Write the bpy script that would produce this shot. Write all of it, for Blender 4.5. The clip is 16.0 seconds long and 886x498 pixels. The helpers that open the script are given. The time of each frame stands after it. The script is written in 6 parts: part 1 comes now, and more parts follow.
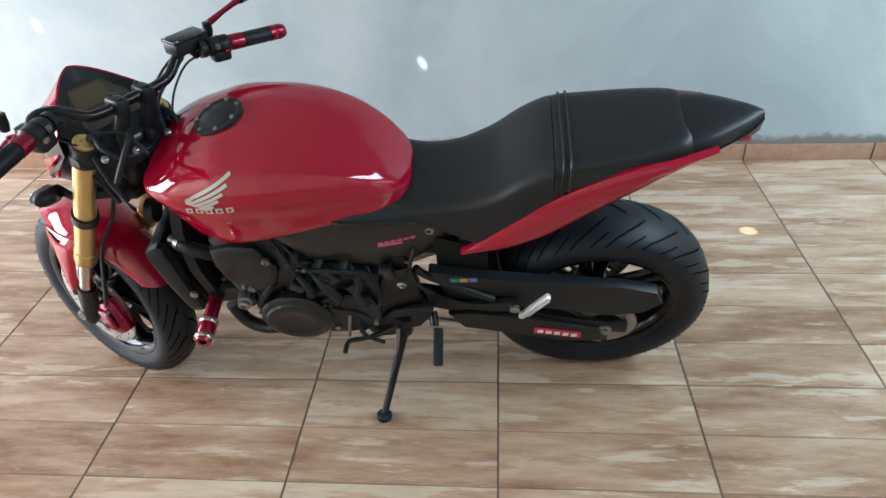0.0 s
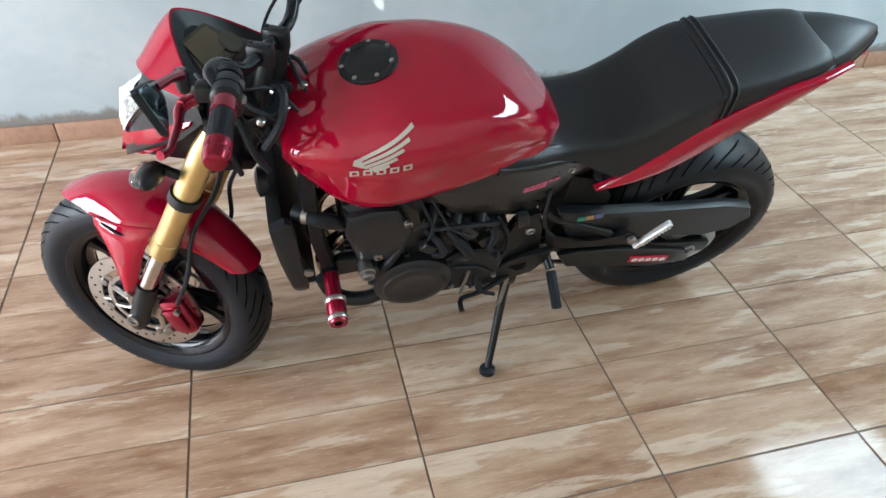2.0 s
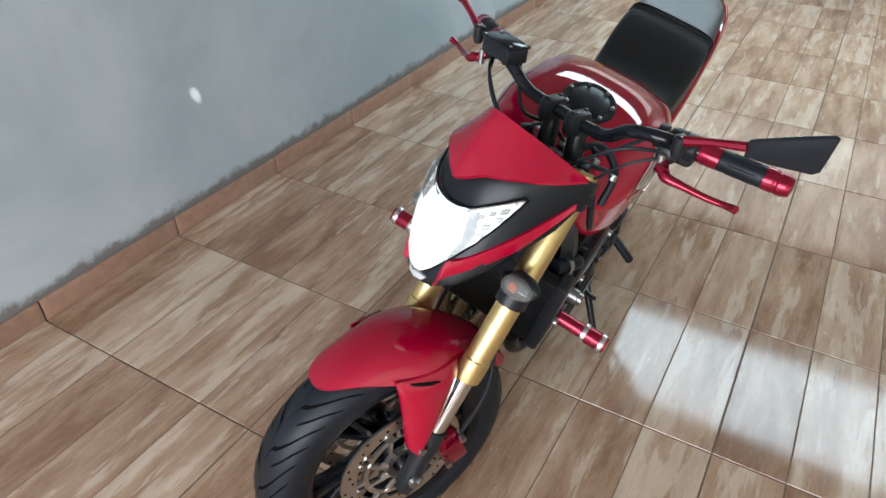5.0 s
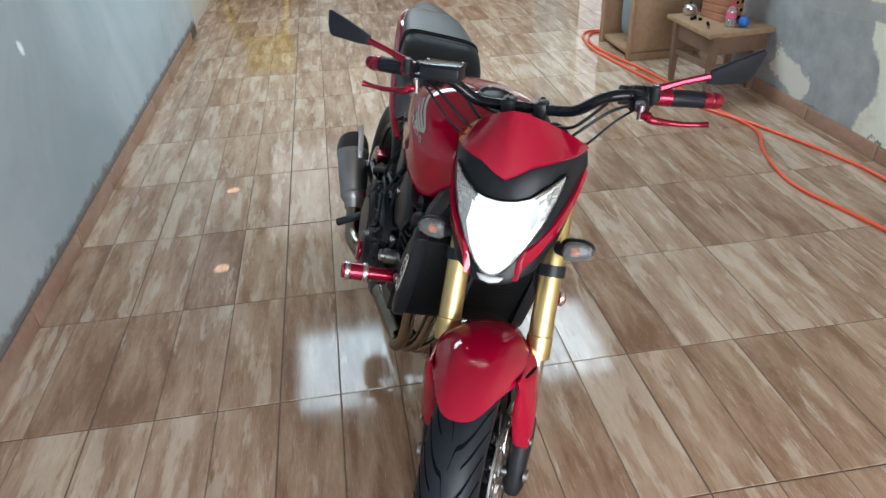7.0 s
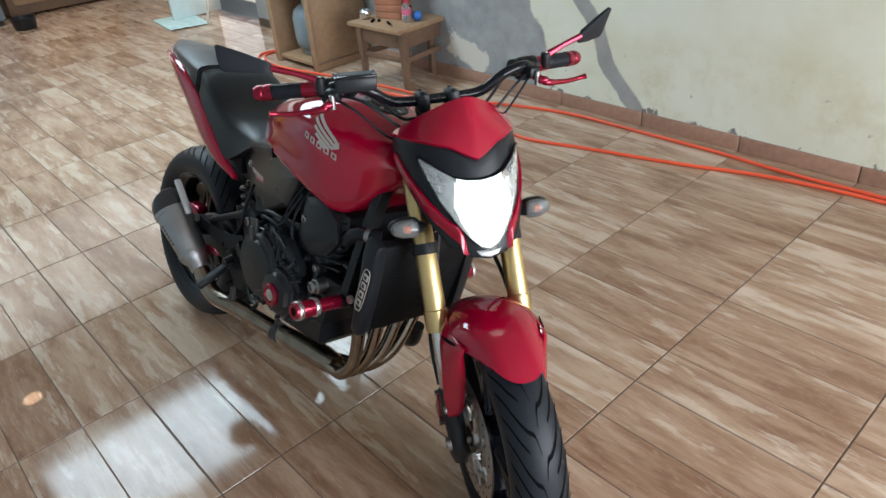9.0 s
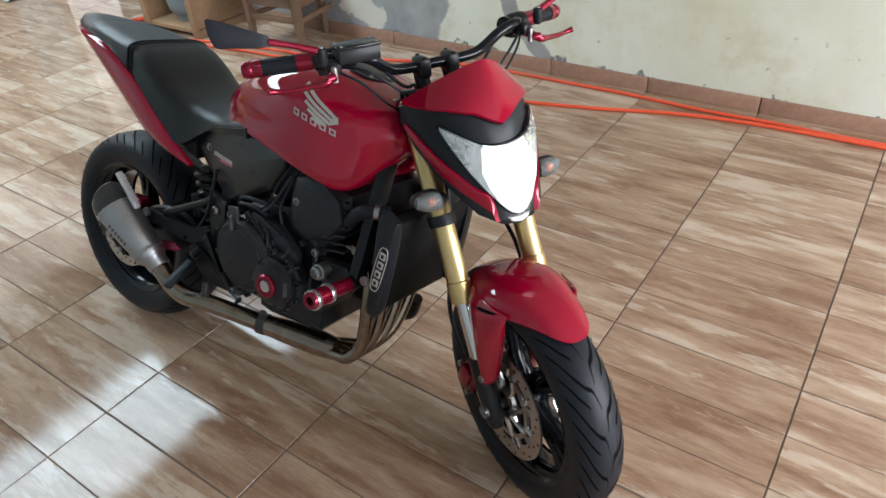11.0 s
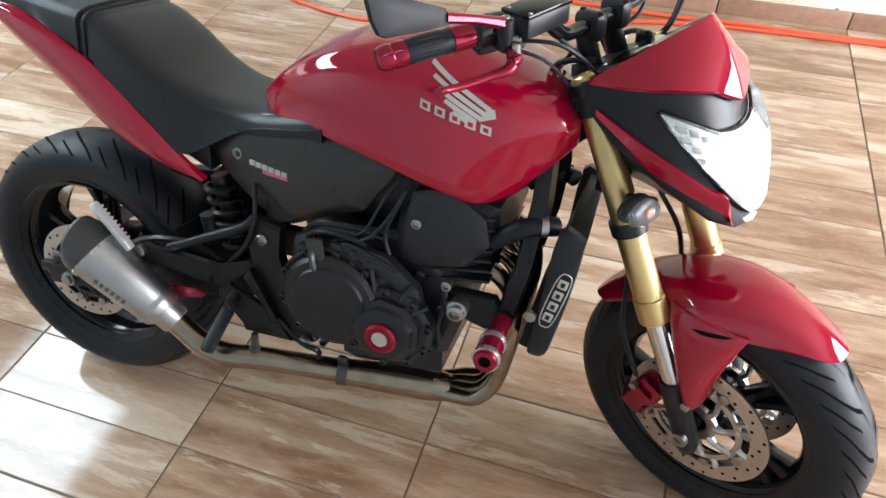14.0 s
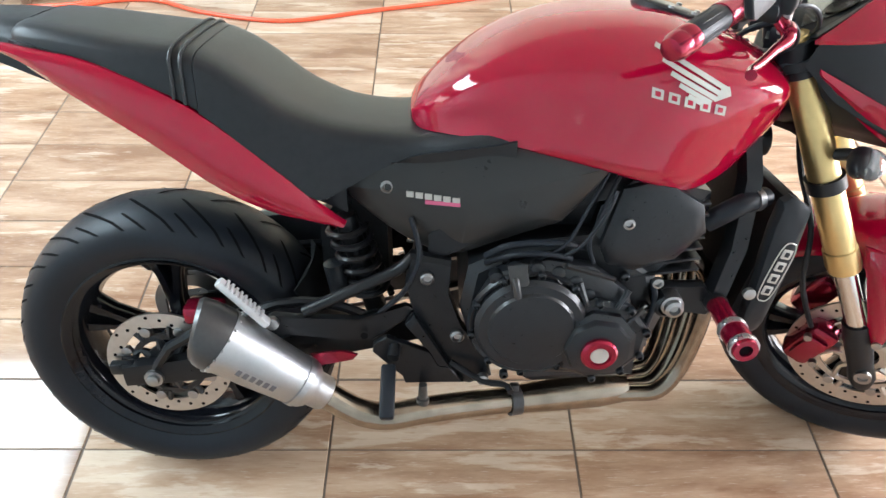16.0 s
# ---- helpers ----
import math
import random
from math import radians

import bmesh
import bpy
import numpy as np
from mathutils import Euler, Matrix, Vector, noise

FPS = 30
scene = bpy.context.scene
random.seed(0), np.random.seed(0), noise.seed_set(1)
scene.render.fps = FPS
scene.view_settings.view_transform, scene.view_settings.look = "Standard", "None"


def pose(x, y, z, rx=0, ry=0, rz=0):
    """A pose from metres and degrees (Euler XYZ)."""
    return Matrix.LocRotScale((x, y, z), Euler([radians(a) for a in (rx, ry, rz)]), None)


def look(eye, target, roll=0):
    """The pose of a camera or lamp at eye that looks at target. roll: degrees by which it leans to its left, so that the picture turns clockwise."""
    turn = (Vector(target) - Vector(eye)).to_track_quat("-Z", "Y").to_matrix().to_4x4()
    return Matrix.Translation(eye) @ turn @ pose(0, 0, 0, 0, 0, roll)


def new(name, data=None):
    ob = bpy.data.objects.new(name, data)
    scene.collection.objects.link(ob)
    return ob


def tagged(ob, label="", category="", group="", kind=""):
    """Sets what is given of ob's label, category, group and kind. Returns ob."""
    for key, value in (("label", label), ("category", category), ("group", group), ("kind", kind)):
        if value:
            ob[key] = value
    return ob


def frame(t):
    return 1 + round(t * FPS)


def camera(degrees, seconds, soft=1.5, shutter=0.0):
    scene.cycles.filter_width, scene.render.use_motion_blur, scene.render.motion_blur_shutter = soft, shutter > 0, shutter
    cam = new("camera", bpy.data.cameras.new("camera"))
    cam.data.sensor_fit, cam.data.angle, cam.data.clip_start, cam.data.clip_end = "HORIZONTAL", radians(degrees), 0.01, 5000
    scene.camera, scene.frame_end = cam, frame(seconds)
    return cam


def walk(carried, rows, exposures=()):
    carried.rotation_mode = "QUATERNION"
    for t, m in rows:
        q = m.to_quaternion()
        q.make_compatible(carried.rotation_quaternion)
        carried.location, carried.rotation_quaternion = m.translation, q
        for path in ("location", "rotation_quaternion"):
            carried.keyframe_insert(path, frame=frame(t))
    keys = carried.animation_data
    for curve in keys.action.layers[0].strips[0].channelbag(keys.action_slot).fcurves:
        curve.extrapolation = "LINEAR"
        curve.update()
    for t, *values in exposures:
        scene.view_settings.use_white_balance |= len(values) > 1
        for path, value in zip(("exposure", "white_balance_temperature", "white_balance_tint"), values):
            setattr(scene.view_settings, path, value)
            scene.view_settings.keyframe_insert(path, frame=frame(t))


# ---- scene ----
PATH = [
    (0, (-0.573, 2.088, 1.54), (-0.41, 0.445, 0.412), -3.2),
    (0.5, (-0.421, 2.107, 1.518), (-0.308, 0.467, 0.378), 0.5),
    (1, (-0.256, 1.997, 1.508), (-0.152, 0.408, 0.298), -1.2),
    (1.5, (-0.026, 1.97, 1.494), (-0.247, 0.364, 0.323), 2.4),
    (2, (0.243, 1.947, 1.493), (-0.173, 0.443, 0.242), 2.0),
    (2.5, (0.455, 1.818, 1.514), (-0.109, 0.338, 0.292), 0.1),
    (3, (0.736, 1.753, 1.536), (-0.171, 0.444, 0.326), 2.2),
    (3.5, (0.995, 1.639, 1.527), (-0.076, 0.503, 0.278), 3.6),
    (3.7, (1.061, 1.572, 1.523), (-0.082, 0.48, 0.298), 3.2),
    (5.8, (1.585, 0.779, 1.547), (-0.084, 0.457, 0.493), 1.9),
    (6, (1.636, 0.699, 1.546), (-0.08, 0.58, 0.525), 2.5),
    (6.5, (1.719, 0.484, 1.541), (0.015, 0.579, 0.499), 0.7),
    (7, (1.643, 0.296, 1.528), (-0.037, 0.54, 0.471), -2.3),
    (7.5, (1.59, 0.092, 1.536), (-0.081, 0.586, 0.555), -2.0),
    (7.6, (1.58, 0.039, 1.539), (-0.062, 0.613, 0.551), -1.8),
    (8, (1.584, -0.14, 1.548), (0.046, 0.646, 0.539), -2.6),
    (8.5, (1.505, -0.246, 1.528), (0.058, 0.709, 0.531), -3.5),
    (9, (1.417, -0.33, 1.536), (0.123, 0.774, 0.483), -4.9),
    (9.2, (1.364, -0.377, 1.536), (0.176, 0.834, 0.477), -4.3),
    (11.3, (1.072, -0.514, 1.565), (0.118, 0.771, 0.366), -4.4),
    (11.5, (1.024, -0.47, 1.565), (0.079, 0.814, 0.357), -4.4),
    (12, (0.895, -0.374, 1.594), (-0.065, 0.929, 0.42), -2.7),
    (12.5, (0.743, -0.378, 1.574), (0.002, 1.013, 0.344), -0.9),
    (13, (0.568, -0.426, 1.564), (0.015, 0.983, 0.257), -4.5),
    (13.5, (0.451, -0.442, 1.536), (0.06, 0.938, 0.142), -1.4),
    (14, (0.333, -0.411, 1.523), (-0.13, 0.927, 0.111), -1.3),
    (14.5, (0.194, -0.372, 1.528), (-0.256, 0.965, 0.111), -1.4),
    (15, (0.033, -0.385, 1.518), (-0.304, 1.033, 0.149), -1.3),
    (15.5, (-0.186, -0.406, 1.496), (-0.317, 0.979, 0.06), -1.3),
    (16, (-0.314, -0.383, 1.478), (-0.305, 0.996, 0.029), 0.4),
]
cam = camera(65.6, 16.0)
walk(cam, [(t, look(e, g, r)) for t, e, g, r in PATH], [(0, 0.86, 6350, 7), (2, 0.94, 6400, 8), (3.5, 0.54, 6550, 10), (6, 0.33, 6550, 10), (9, 0.40, 6550, 10), (12.5, 0.70, 6700, 12), (13.5, 1.12, 6700, 12), (14.5, 1.30, 6700, 12), (16, 1.80, 6700, 12)])

# ---- light ----
world = bpy.data.worlds.new("sky")
scene.world = world
world.use_nodes = True
wn = world.node_tree
bg = wn.nodes["Background"]
sky = wn.nodes.new("ShaderNodeTexSky")
sky.sky_type = 'NISHITA'
sky.sun_disc = False
SUN_ELEV, SUN_AZ = radians(58), radians(24)
sky.sun_elevation = SUN_ELEV
sky.sun_rotation = SUN_AZ
wn.links.new(sky.outputs["Color"], bg.inputs["Color"])
bg.inputs["Strength"].default_value = 0.052
# way from the sun downwards, by the sky's own compass (rotation 0 stands over +y)
SUN_FROM = Vector((math.sin(SUN_AZ) * math.cos(SUN_ELEV), math.cos(SUN_AZ) * math.cos(SUN_ELEV), math.sin(SUN_ELEV)))
sun_data = bpy.data.lights.new("sun", "SUN")
sun_data.energy, sun_data.angle, sun_data.color = 5.0, radians(0.25), (1.0, 0.95, 0.88)
sun = new("sun", sun_data)
sun.matrix_world = look(SUN_FROM * 20, (0, 0, 0))

ROOM_X0, ROOM_X1, ROOM_Y0, ROOM_Y1, ROOF = -8.6, 4.2, -0.90, 2.92, 2.62
SKY_X0, SKY_X1 = -3.74, -2.66
FAR_X = -5.6
SKY_Y0, SKY_Y1 = -0.34, 2.44


def area(name, m, sx, sy, power, color):
    d = bpy.data.lights.new(name, "AREA")
    d.shape, d.size, d.size_y, d.energy, d.color = 'RECTANGLE', sx, sy, power, color
    o = new(name, d)
    o.matrix_world = m
    return o


# daylight through the clear roof strip and through the gate behind the camera
area("skylight_daylight", pose((SKY_X0 + SKY_X1) / 2, (SKY_Y0 + SKY_Y1) / 2, ROOF + 0.07, 0, 0, 0), SKY_X1 - SKY_X0, SKY_Y1 - SKY_Y0, 84, (0.70, 0.92, 1.06))
area("gate_daylight", pose(ROOM_X1 - 0.04, 1.0, 1.35, 62, 0, 90), 2.9, 1.9, 176, (0.90, 0.945, 1.03))
# added fill lamp, wide and dim, to brighten the far floor
area("far_roof_daylight", pose((ROOM_X0 + FAR_X) / 2, 1.0, ROOF + 0.07, 0, 0, 0), FAR_X - ROOM_X0 - 0.1, 3.6, 46, (0.97, 0.96, 0.96))
area("yard_door_daylight", pose(-5.36, ROOM_Y1 + 0.1, 1.06, 90, 0, 180), 1.05, 2.0, 6, (1.0, 0.96, 0.90))


# ---- materials ----
def mat(name, color=(0.5, 0.5, 0.5), rough=0.5, metal=0.0, coat=0.0, spec=0.5):
    m = bpy.data.materials.new(name)
    m.use_nodes = True
    b = m.node_tree.nodes["Principled BSDF"]
    b.inputs["Base Color"].default_value = (*color, 1)
    b.inputs["Roughness"].default_value = rough
    b.inputs["Metallic"].default_value = metal
    b.inputs["Coat Weight"].default_value = coat
    b.inputs["Coat Roughness"].default_value = 0.025
    b.inputs["Specular IOR Level"].default_value = spec
    return m


class N:
    """Short hand for a material's nodes."""

    def __init__(self, m):
        self.t = m.node_tree
        self.b = self.t.nodes["Principled BSDF"]

    def put(self, sock, v):
        if isinstance(v, bpy.types.NodeSocket):
            self.t.links.new(v, sock)
        elif v is not None:
            sock.default_value = v

    def math(self, op, a, b=None, c=None):
        n = self.t.nodes.new("ShaderNodeMath")
        n.operation = op
        for s, v in zip(n.inputs, (a, b, c)):
            self.put(s, v)
        return n.outputs[0]

    def coords(self, kind="Object", scale=(1, 1, 1), offset=None):
        c = self.t.nodes.new("ShaderNodeTexCoord").outputs[kind]
        m = self.t.nodes.new("ShaderNodeMapping")
        m.inputs["Scale"].default_value = scale
        self.t.links.new(c, m.inputs["Vector"])
        if offset is not None:
            self.t.links.new(offset, m.inputs["Location"])
        return m.outputs[0]

    def noise(self, vec, scale, detail=4.0, rough=0.55, dist=0.0):
        n = self.t.nodes.new("ShaderNodeTexNoise")
        self.put(n.inputs["Vector"], vec)
        n.inputs["Scale"].default_value = scale
        n.inputs["Detail"].default_value = detail
        n.inputs["Roughness"].default_value = rough
        n.inputs["Distortion"].default_value = dist
        return n.outputs["Fac"]

    def ramp(self, fac, *stops):
        n = self.t.nodes.new("ShaderNodeValToRGB")
        e = n.color_ramp.elements
        while len(e) < len(stops):
            e.new(0.5)
        for k, (p, c) in zip(e, stops):
            k.position = p
            k.color = (*c, 1) if len(c) == 3 else c
        self.put(n.inputs["Fac"], fac)
        return n.outputs["Color"]

    def step(self, fac, lo, hi):
        n = self.t.nodes.new("ShaderNodeMapRange")
        n.interpolation_type = 'SMOOTHSTEP'
        self.put(n.inputs["Value"], fac)
        n.inputs["From Min"].default_value, n.inputs["From Max"].default_value = lo, hi
        return n.outputs["Result"]

    def mix(self, fac, a, b, kind='MIX'):
        n = self.t.nodes.new("ShaderNodeMix")
        n.data_type, n.blend_type = 'RGBA', kind
        self.put(n.inputs["Factor"], fac)
        for s, v in ((n.inputs[6], a), (n.inputs[7], b)):
            self.put(s, (*v, 1) if isinstance(v, tuple) and len(v) == 3 else v)
        return n.outputs[2]

    def bump(self, h, strength=0.2, dist=0.002):
        n = self.t.nodes.new("ShaderNodeBump")
        n.inputs["Strength"].default_value, n.inputs["Distance"].default_value = strength, dist
        self.put(n.inputs["Height"], h)
        self.put(self.b.inputs["Normal"], n.outputs[0])

    def xyz(self, vec):
        n = self.t.nodes.new("ShaderNodeSeparateXYZ")
        self.put(n.inputs[0], vec)
        return n.outputs


def worn(name, color, rough, metal=0.0, coat=0.0, grain=60.0, amount=0.25, bump=0.05, spec=0.5):
    """A plain coat with slight two-scale variation of tone and gloss."""
    m = mat(name, color, rough, metal, coat, spec)
    n = N(m)
    v = n.coords()
    big, fine = n.noise(v, grain / 12, 3), n.noise(v, grain, 5)
    f = n.math('ADD', n.math('MULTIPLY', big, 0.6), n.math('MULTIPLY', fine, 0.4))
    lo, hi = tuple(c * (1 - amount) for c in color), tuple(min(1, c * (1 + amount)) for c in color)
    n.put(n.b.inputs["Base Color"], n.ramp(f, (0.3, lo), (0.7, hi)))
    n.put(n.b.inputs["Roughness"], n.math('ADD', n.math('MULTIPLY', n.math('SUBTRACT', fine, 0.5), 0.3 * rough + 0.05), rough))
    if bump:
        n.bump(fine, bump, 0.001)
    return m


RED = mat("red_paint", (0.33, 0.0016, 0.024), 0.55, 0.0, 1.0, 0.0)
RED.node_tree.nodes["Principled BSDF"].inputs["Coat Roughness"].default_value = 0.008
RED.node_tree.nodes["Principled BSDF"].inputs["Coat IOR"].default_value = 1.6
BLACK = worn("black_plastic", (0.011, 0.013, 0.016), 0.36, 0, 0, 90, 0.3, 0.05, 0.29)
PANEL = worn("dark_grey_panel", (0.017, 0.017, 0.017), 0.30, 0, 0, 30, 0.2, 0.0)
GLOSS = worn("gloss_black", (0.006, 0.007, 0.010), 0.14, 0, 0.0, 60, 0.3, 0.0, 0.30)
COWL = worn("satin_black_cowl", (0.007, 0.009, 0.012), 0.36, 0, 0, 90, 0.2, 0.02, 0.30)
VINYL = worn("seat_vinyl", (0.013, 0.015, 0.018), 0.36, 0, 0, 900, 0.2, 0.25, 0.34)
RUBBER = worn("tyre_rubber", (0.008, 0.011, 0.016), 0.46, 0, 0, 120, 0.3, 0.1, 0.28)
SHELL = worn("mirror_shell_plastic", (0.012, 0.015, 0.020), 0.5, 0, 0, 90, 0.2, 0.03, 0.25)
# near-black: painted shade of holes and grooves, and a few dark small parts
DARK_FILL = mat("groove_rubber", (0.003, 0.003, 0.004), 0.9, 0, 0, 0.1)
ENGINE = worn("engine_black", (0.011, 0.013, 0.016), 0.30, 0.0, 0, 140, 0.35, 0.12, 0.38)
FRAME = worn("frame_black", (0.008, 0.009, 0.011), 0.30, 0.0, 0, 80, 0.25, 0.0, 0.29)
GOLD = worn("gold_anodised", (0.62, 0.47, 0.22), 0.32, 0.9, 0, 60, 0.1, 0.02)
CHROME = worn("bright_steel", (0.62, 0.62, 0.61), 0.16, 1.0, 0, 60, 0.08, 0.0)
STEEL = worn("stained_header_steel", (0.30, 0.255, 0.205), 0.23, 1.0, 0, 30, 0.45, 0.02)
ALU = worn("brushed_aluminium", (0.42, 0.43, 0.44), 0.40, 1.0, 0, 160, 0.12, 0.05)
CARBON = worn("dark_end_cap", (0.035, 0.035, 0.036), 0.35, 0.2, 0.2, 150, 0.3, 0.02)
REDMETAL = worn("red_anodised", (0.28, 0.005, 0.030), 0.24, 0.7, 0.4, 80, 0.1, 0.0)
DISC = worn("brake_disc_steel", (0.52, 0.505, 0.48), 0.34, 1.0, 0, 90, 0.15, 0.03)
BOLT = worn("zinc_bolt", (0.35, 0.35, 0.35), 0.35, 1.0, 0, 90, 0.1, 0.0)
DECAL = mat("pale_decal", (0.46, 0.44, 0.41), 0.35, 0.2)
DECAL_WHITE = mat("white_decal", (0.75, 0.75, 0.75), 0.4)
DECAL_RED = mat("red_decal", (0.50, 0.02, 0.06), 0.4)
DECAL_PINK = mat("pink_decal", (0.55, 0.10, 0.20), 0.4)
DECAL_GREY = mat("grey_print", (0.10, 0.10, 0.11), 0.5)
# reflected blue sky is put into the mirror's colour
MIRROR = mat("blue_mirror_glass", (0.22, 0.44, 0.52), 0.03, 1.0)
SCREEN = mat("instrument_glass", (0.03, 0.028, 0.022), 0.12, 0, 0.6)
AMBER = mat("amber_bulb", (0.50, 0.13, 0.05), 0.35)
LENS = mat("clear_lens", (0.9, 0.92, 0.92), 0.05)
LENS.node_tree.nodes["Principled BSDF"].inputs["Transmission Weight"].default_value = 0.9
LENS.node_tree.nodes["Principled BSDF"].inputs["IOR"].default_value = 1.3
LAMP = mat("lit_headlamp", (0.9, 0.95, 0.97), 0.2)
LAMP.node_tree.nodes["Principled BSDF"].inputs["Emission Color"].default_value = (0.90, 1.0, 1.0, 1)
LAMP.node_tree.nodes["Principled BSDF"].inputs["Emission Strength"].default_value = 0.9
REFLECT = worn("lamp_reflector", (0.75, 0.77, 0.78), 0.2, 0.9, 0, 60, 0.1)


# ---- mesh helpers ----
def V3(*a):
    return np.array(a, float)


def spline(pts, n=6, closed=False):
    """Points of a smooth curve through pts."""
    p = [np.array(q, float) for q in pts]
    m = len(p)
    out = []
    for i in range(m if closed else m - 1):
        a, b, c, d = (p[(i + k) % m] if closed else p[min(max(i + k, 0), m - 1)] for k in (-1, 0, 1, 2))
        for j in range(n):
            t = j / n
            out.append(0.5 * (2 * b + (c - a) * t + (2 * a - 5 * b + 4 * c - d) * t * t + (3 * b - a - 3 * c + d) * t ** 3))
    if not closed:
        out.append(p[-1])
    return out


class Geo:
    """Gathers the vertices and faces of one mesh."""

    def __init__(self):
        self.v, self.f = [], []

    def add(self, vs, fs):
        o = len(self.v)
        self.v += [tuple(map(float, x)) for x in vs]
        self.f += [tuple(i + o for i in f) for f in fs]
        return self

    def loft(self, rings, cap=True, closed=True):
        n = len(rings[0])
        vs = [p for r in rings for p in r]
        fs = []
        for i in range(len(rings) - 1):
            for j in range(n if closed else n - 1):
                k = (j + 1) % n
                fs.append((i * n + j, i * n + k, (i + 1) * n + k, (i + 1) * n + j))
        if cap and closed:
            fs.append(tuple(reversed(range(n))))
            fs.append(tuple((len(rings) - 1) * n + j for j in range(n)))
        return self.add(vs, fs)

    def tube(self, pts, r, n=10, smooth=0, cap=True):
        pts = spline(pts, smooth) if smooth else [np.array(p, float) for p in pts]
        m = len(pts)
        rs = np.interp(np.linspace(0, 1, m), np.linspace(0, 1, len(r)), r) if isinstance(r, (list, tuple)) else [r] * m
        rings, up = [], None
        for i, p in enumerate(pts):
            d = pts[min(i + 1, m - 1)] - pts[max(i - 1, 0)]
            d = d / (np.linalg.norm(d) + 1e-12)
            if up is None:
                up = np.cross(d, (0.3, 0.9, 0.2))
                if np.linalg.norm(up) < 0.1:
                    up = np.cross(d, (0, 0, 1))
            up = up - d * (up @ d)
            up = up / np.linalg.norm(up)
            w = np.cross(d, up)
            rings.append([p + rs[i] * (math.cos(a) * up + math.sin(a) * w) for a in np.arange(n) * 2 * math.pi / n])
        return self.loft(rings, cap)

    def turned(self, prof, c=(0, 0, 0), axis=(0, 1, 0), n=24, shut=False):
        """A turned body: prof rows of (along the axis, radius)."""
        d = np.array(axis, float)
        d = d / np.linalg.norm(d)
        up = np.cross(d, (0, 0, 1)) if abs(d[2]) < 0.9 else np.cross(d, (1, 0, 0))
        up = up / np.linalg.norm(up)
        w = np.cross(d, up)
        rings = [[np.array(c) + d * h + max(r, 1e-5) * (math.cos(a) * up + math.sin(a) * w) for a in np.arange(n) * 2 * math.pi / n] for h, r in prof]
        if shut:
            rings.append(rings[0])
        return self.loft(rings, not shut)

    def box(self, c, s, turn=None, ch=None):
        """A block with chamfered edges: centre, size, optional 3x3 turn."""
        ch = min(s) * 0.18 if ch is None else ch
        h = np.array(s, float) / 2
        b = bmesh.new()
        bmesh.ops.create_cube(b, size=1)
        for q in b.verts:
            q.co = Vector([q.co[i] * 2 * h[i] for i in range(3)])
        if ch > 0:
            bmesh.ops.bevel(b, geom=b.edges[:], offset=ch, segments=2, affect='EDGES', profile=0.5)
        R = np.eye(3) if turn is None else np.array(turn)
        b.verts.index_update()
        vs = [R @ np.array(q.co) + np.array(c) for q in b.verts]
        fs = [[q.index for q in f.verts] for f in b.faces]
        b.free()
        return self.add(vs, fs)

    def panel(self, poly, at, thick, bulge=0.0, round_=0.006, smooth=0):
        """A shaped plate: poly of (a, b); at(a, b, h) gives the place h above its middle sheet."""
        p = [np.array(q, float) for q in (spline(poly, smooth, True) if smooth else poly)]
        n = len(p)
        c = sum(p) / n
        rings = []
        t = thick / 2

        def ring(k, h):
            return [at(*(c + (q - c) * k), h) for q in p]
        size = max(np.linalg.norm(q - c) for q in p)
        e = 1 - round_ / size
        for k, h in ((0.45, -t), (e, -t), (1, -t + round_ * 0.6), (1, t - round_ * 0.6), (e, t), (0.75, t + bulge * 0.55), (0.4, t + bulge * 0.9), (0.02, t + bulge)):
            rings.append(ring(k, h))
        return self.loft(rings)


def side(s, v0=0.0, slope=0.0, u0=0.0):
    """Maps a plate's (u, w) on to a flank of the motorcycle; s is +1 for its left."""
    return lambda a, b, h: V3(a, s * (v0 + slope * (a - u0) + h), b)


def link(name, geo, material, parent=None, label="", sharp=38, flat=False):
    me = bpy.data.meshes.new(name)
    me.from_pydata(geo.v, [], geo.f)
    b = bmesh.new()
    b.from_mesh(me)
    bmesh.ops.recalc_face_normals(b, faces=b.faces[:])
    b.to_mesh(me)
    b.free()
    if not flat:
        me.shade_smooth()
        me.set_sharp_from_angle(angle=radians(sharp))
    me.materials.append(material)
    ob = new(name, me)
    if parent is not None:
        ob.parent = parent
    if label:
        tagged(ob, label)
    return ob


def part(name, geo, material, parent, label="", sharp=38):
    return link(name, geo, material, parent, label, sharp)


def thing(name, label, category, m=None, group="", kind=""):
    o = new(name)
    o.empty_display_size = 0.1
    if m is not None:
        o.matrix_world = m
    return tagged(o, label, category, group, kind)


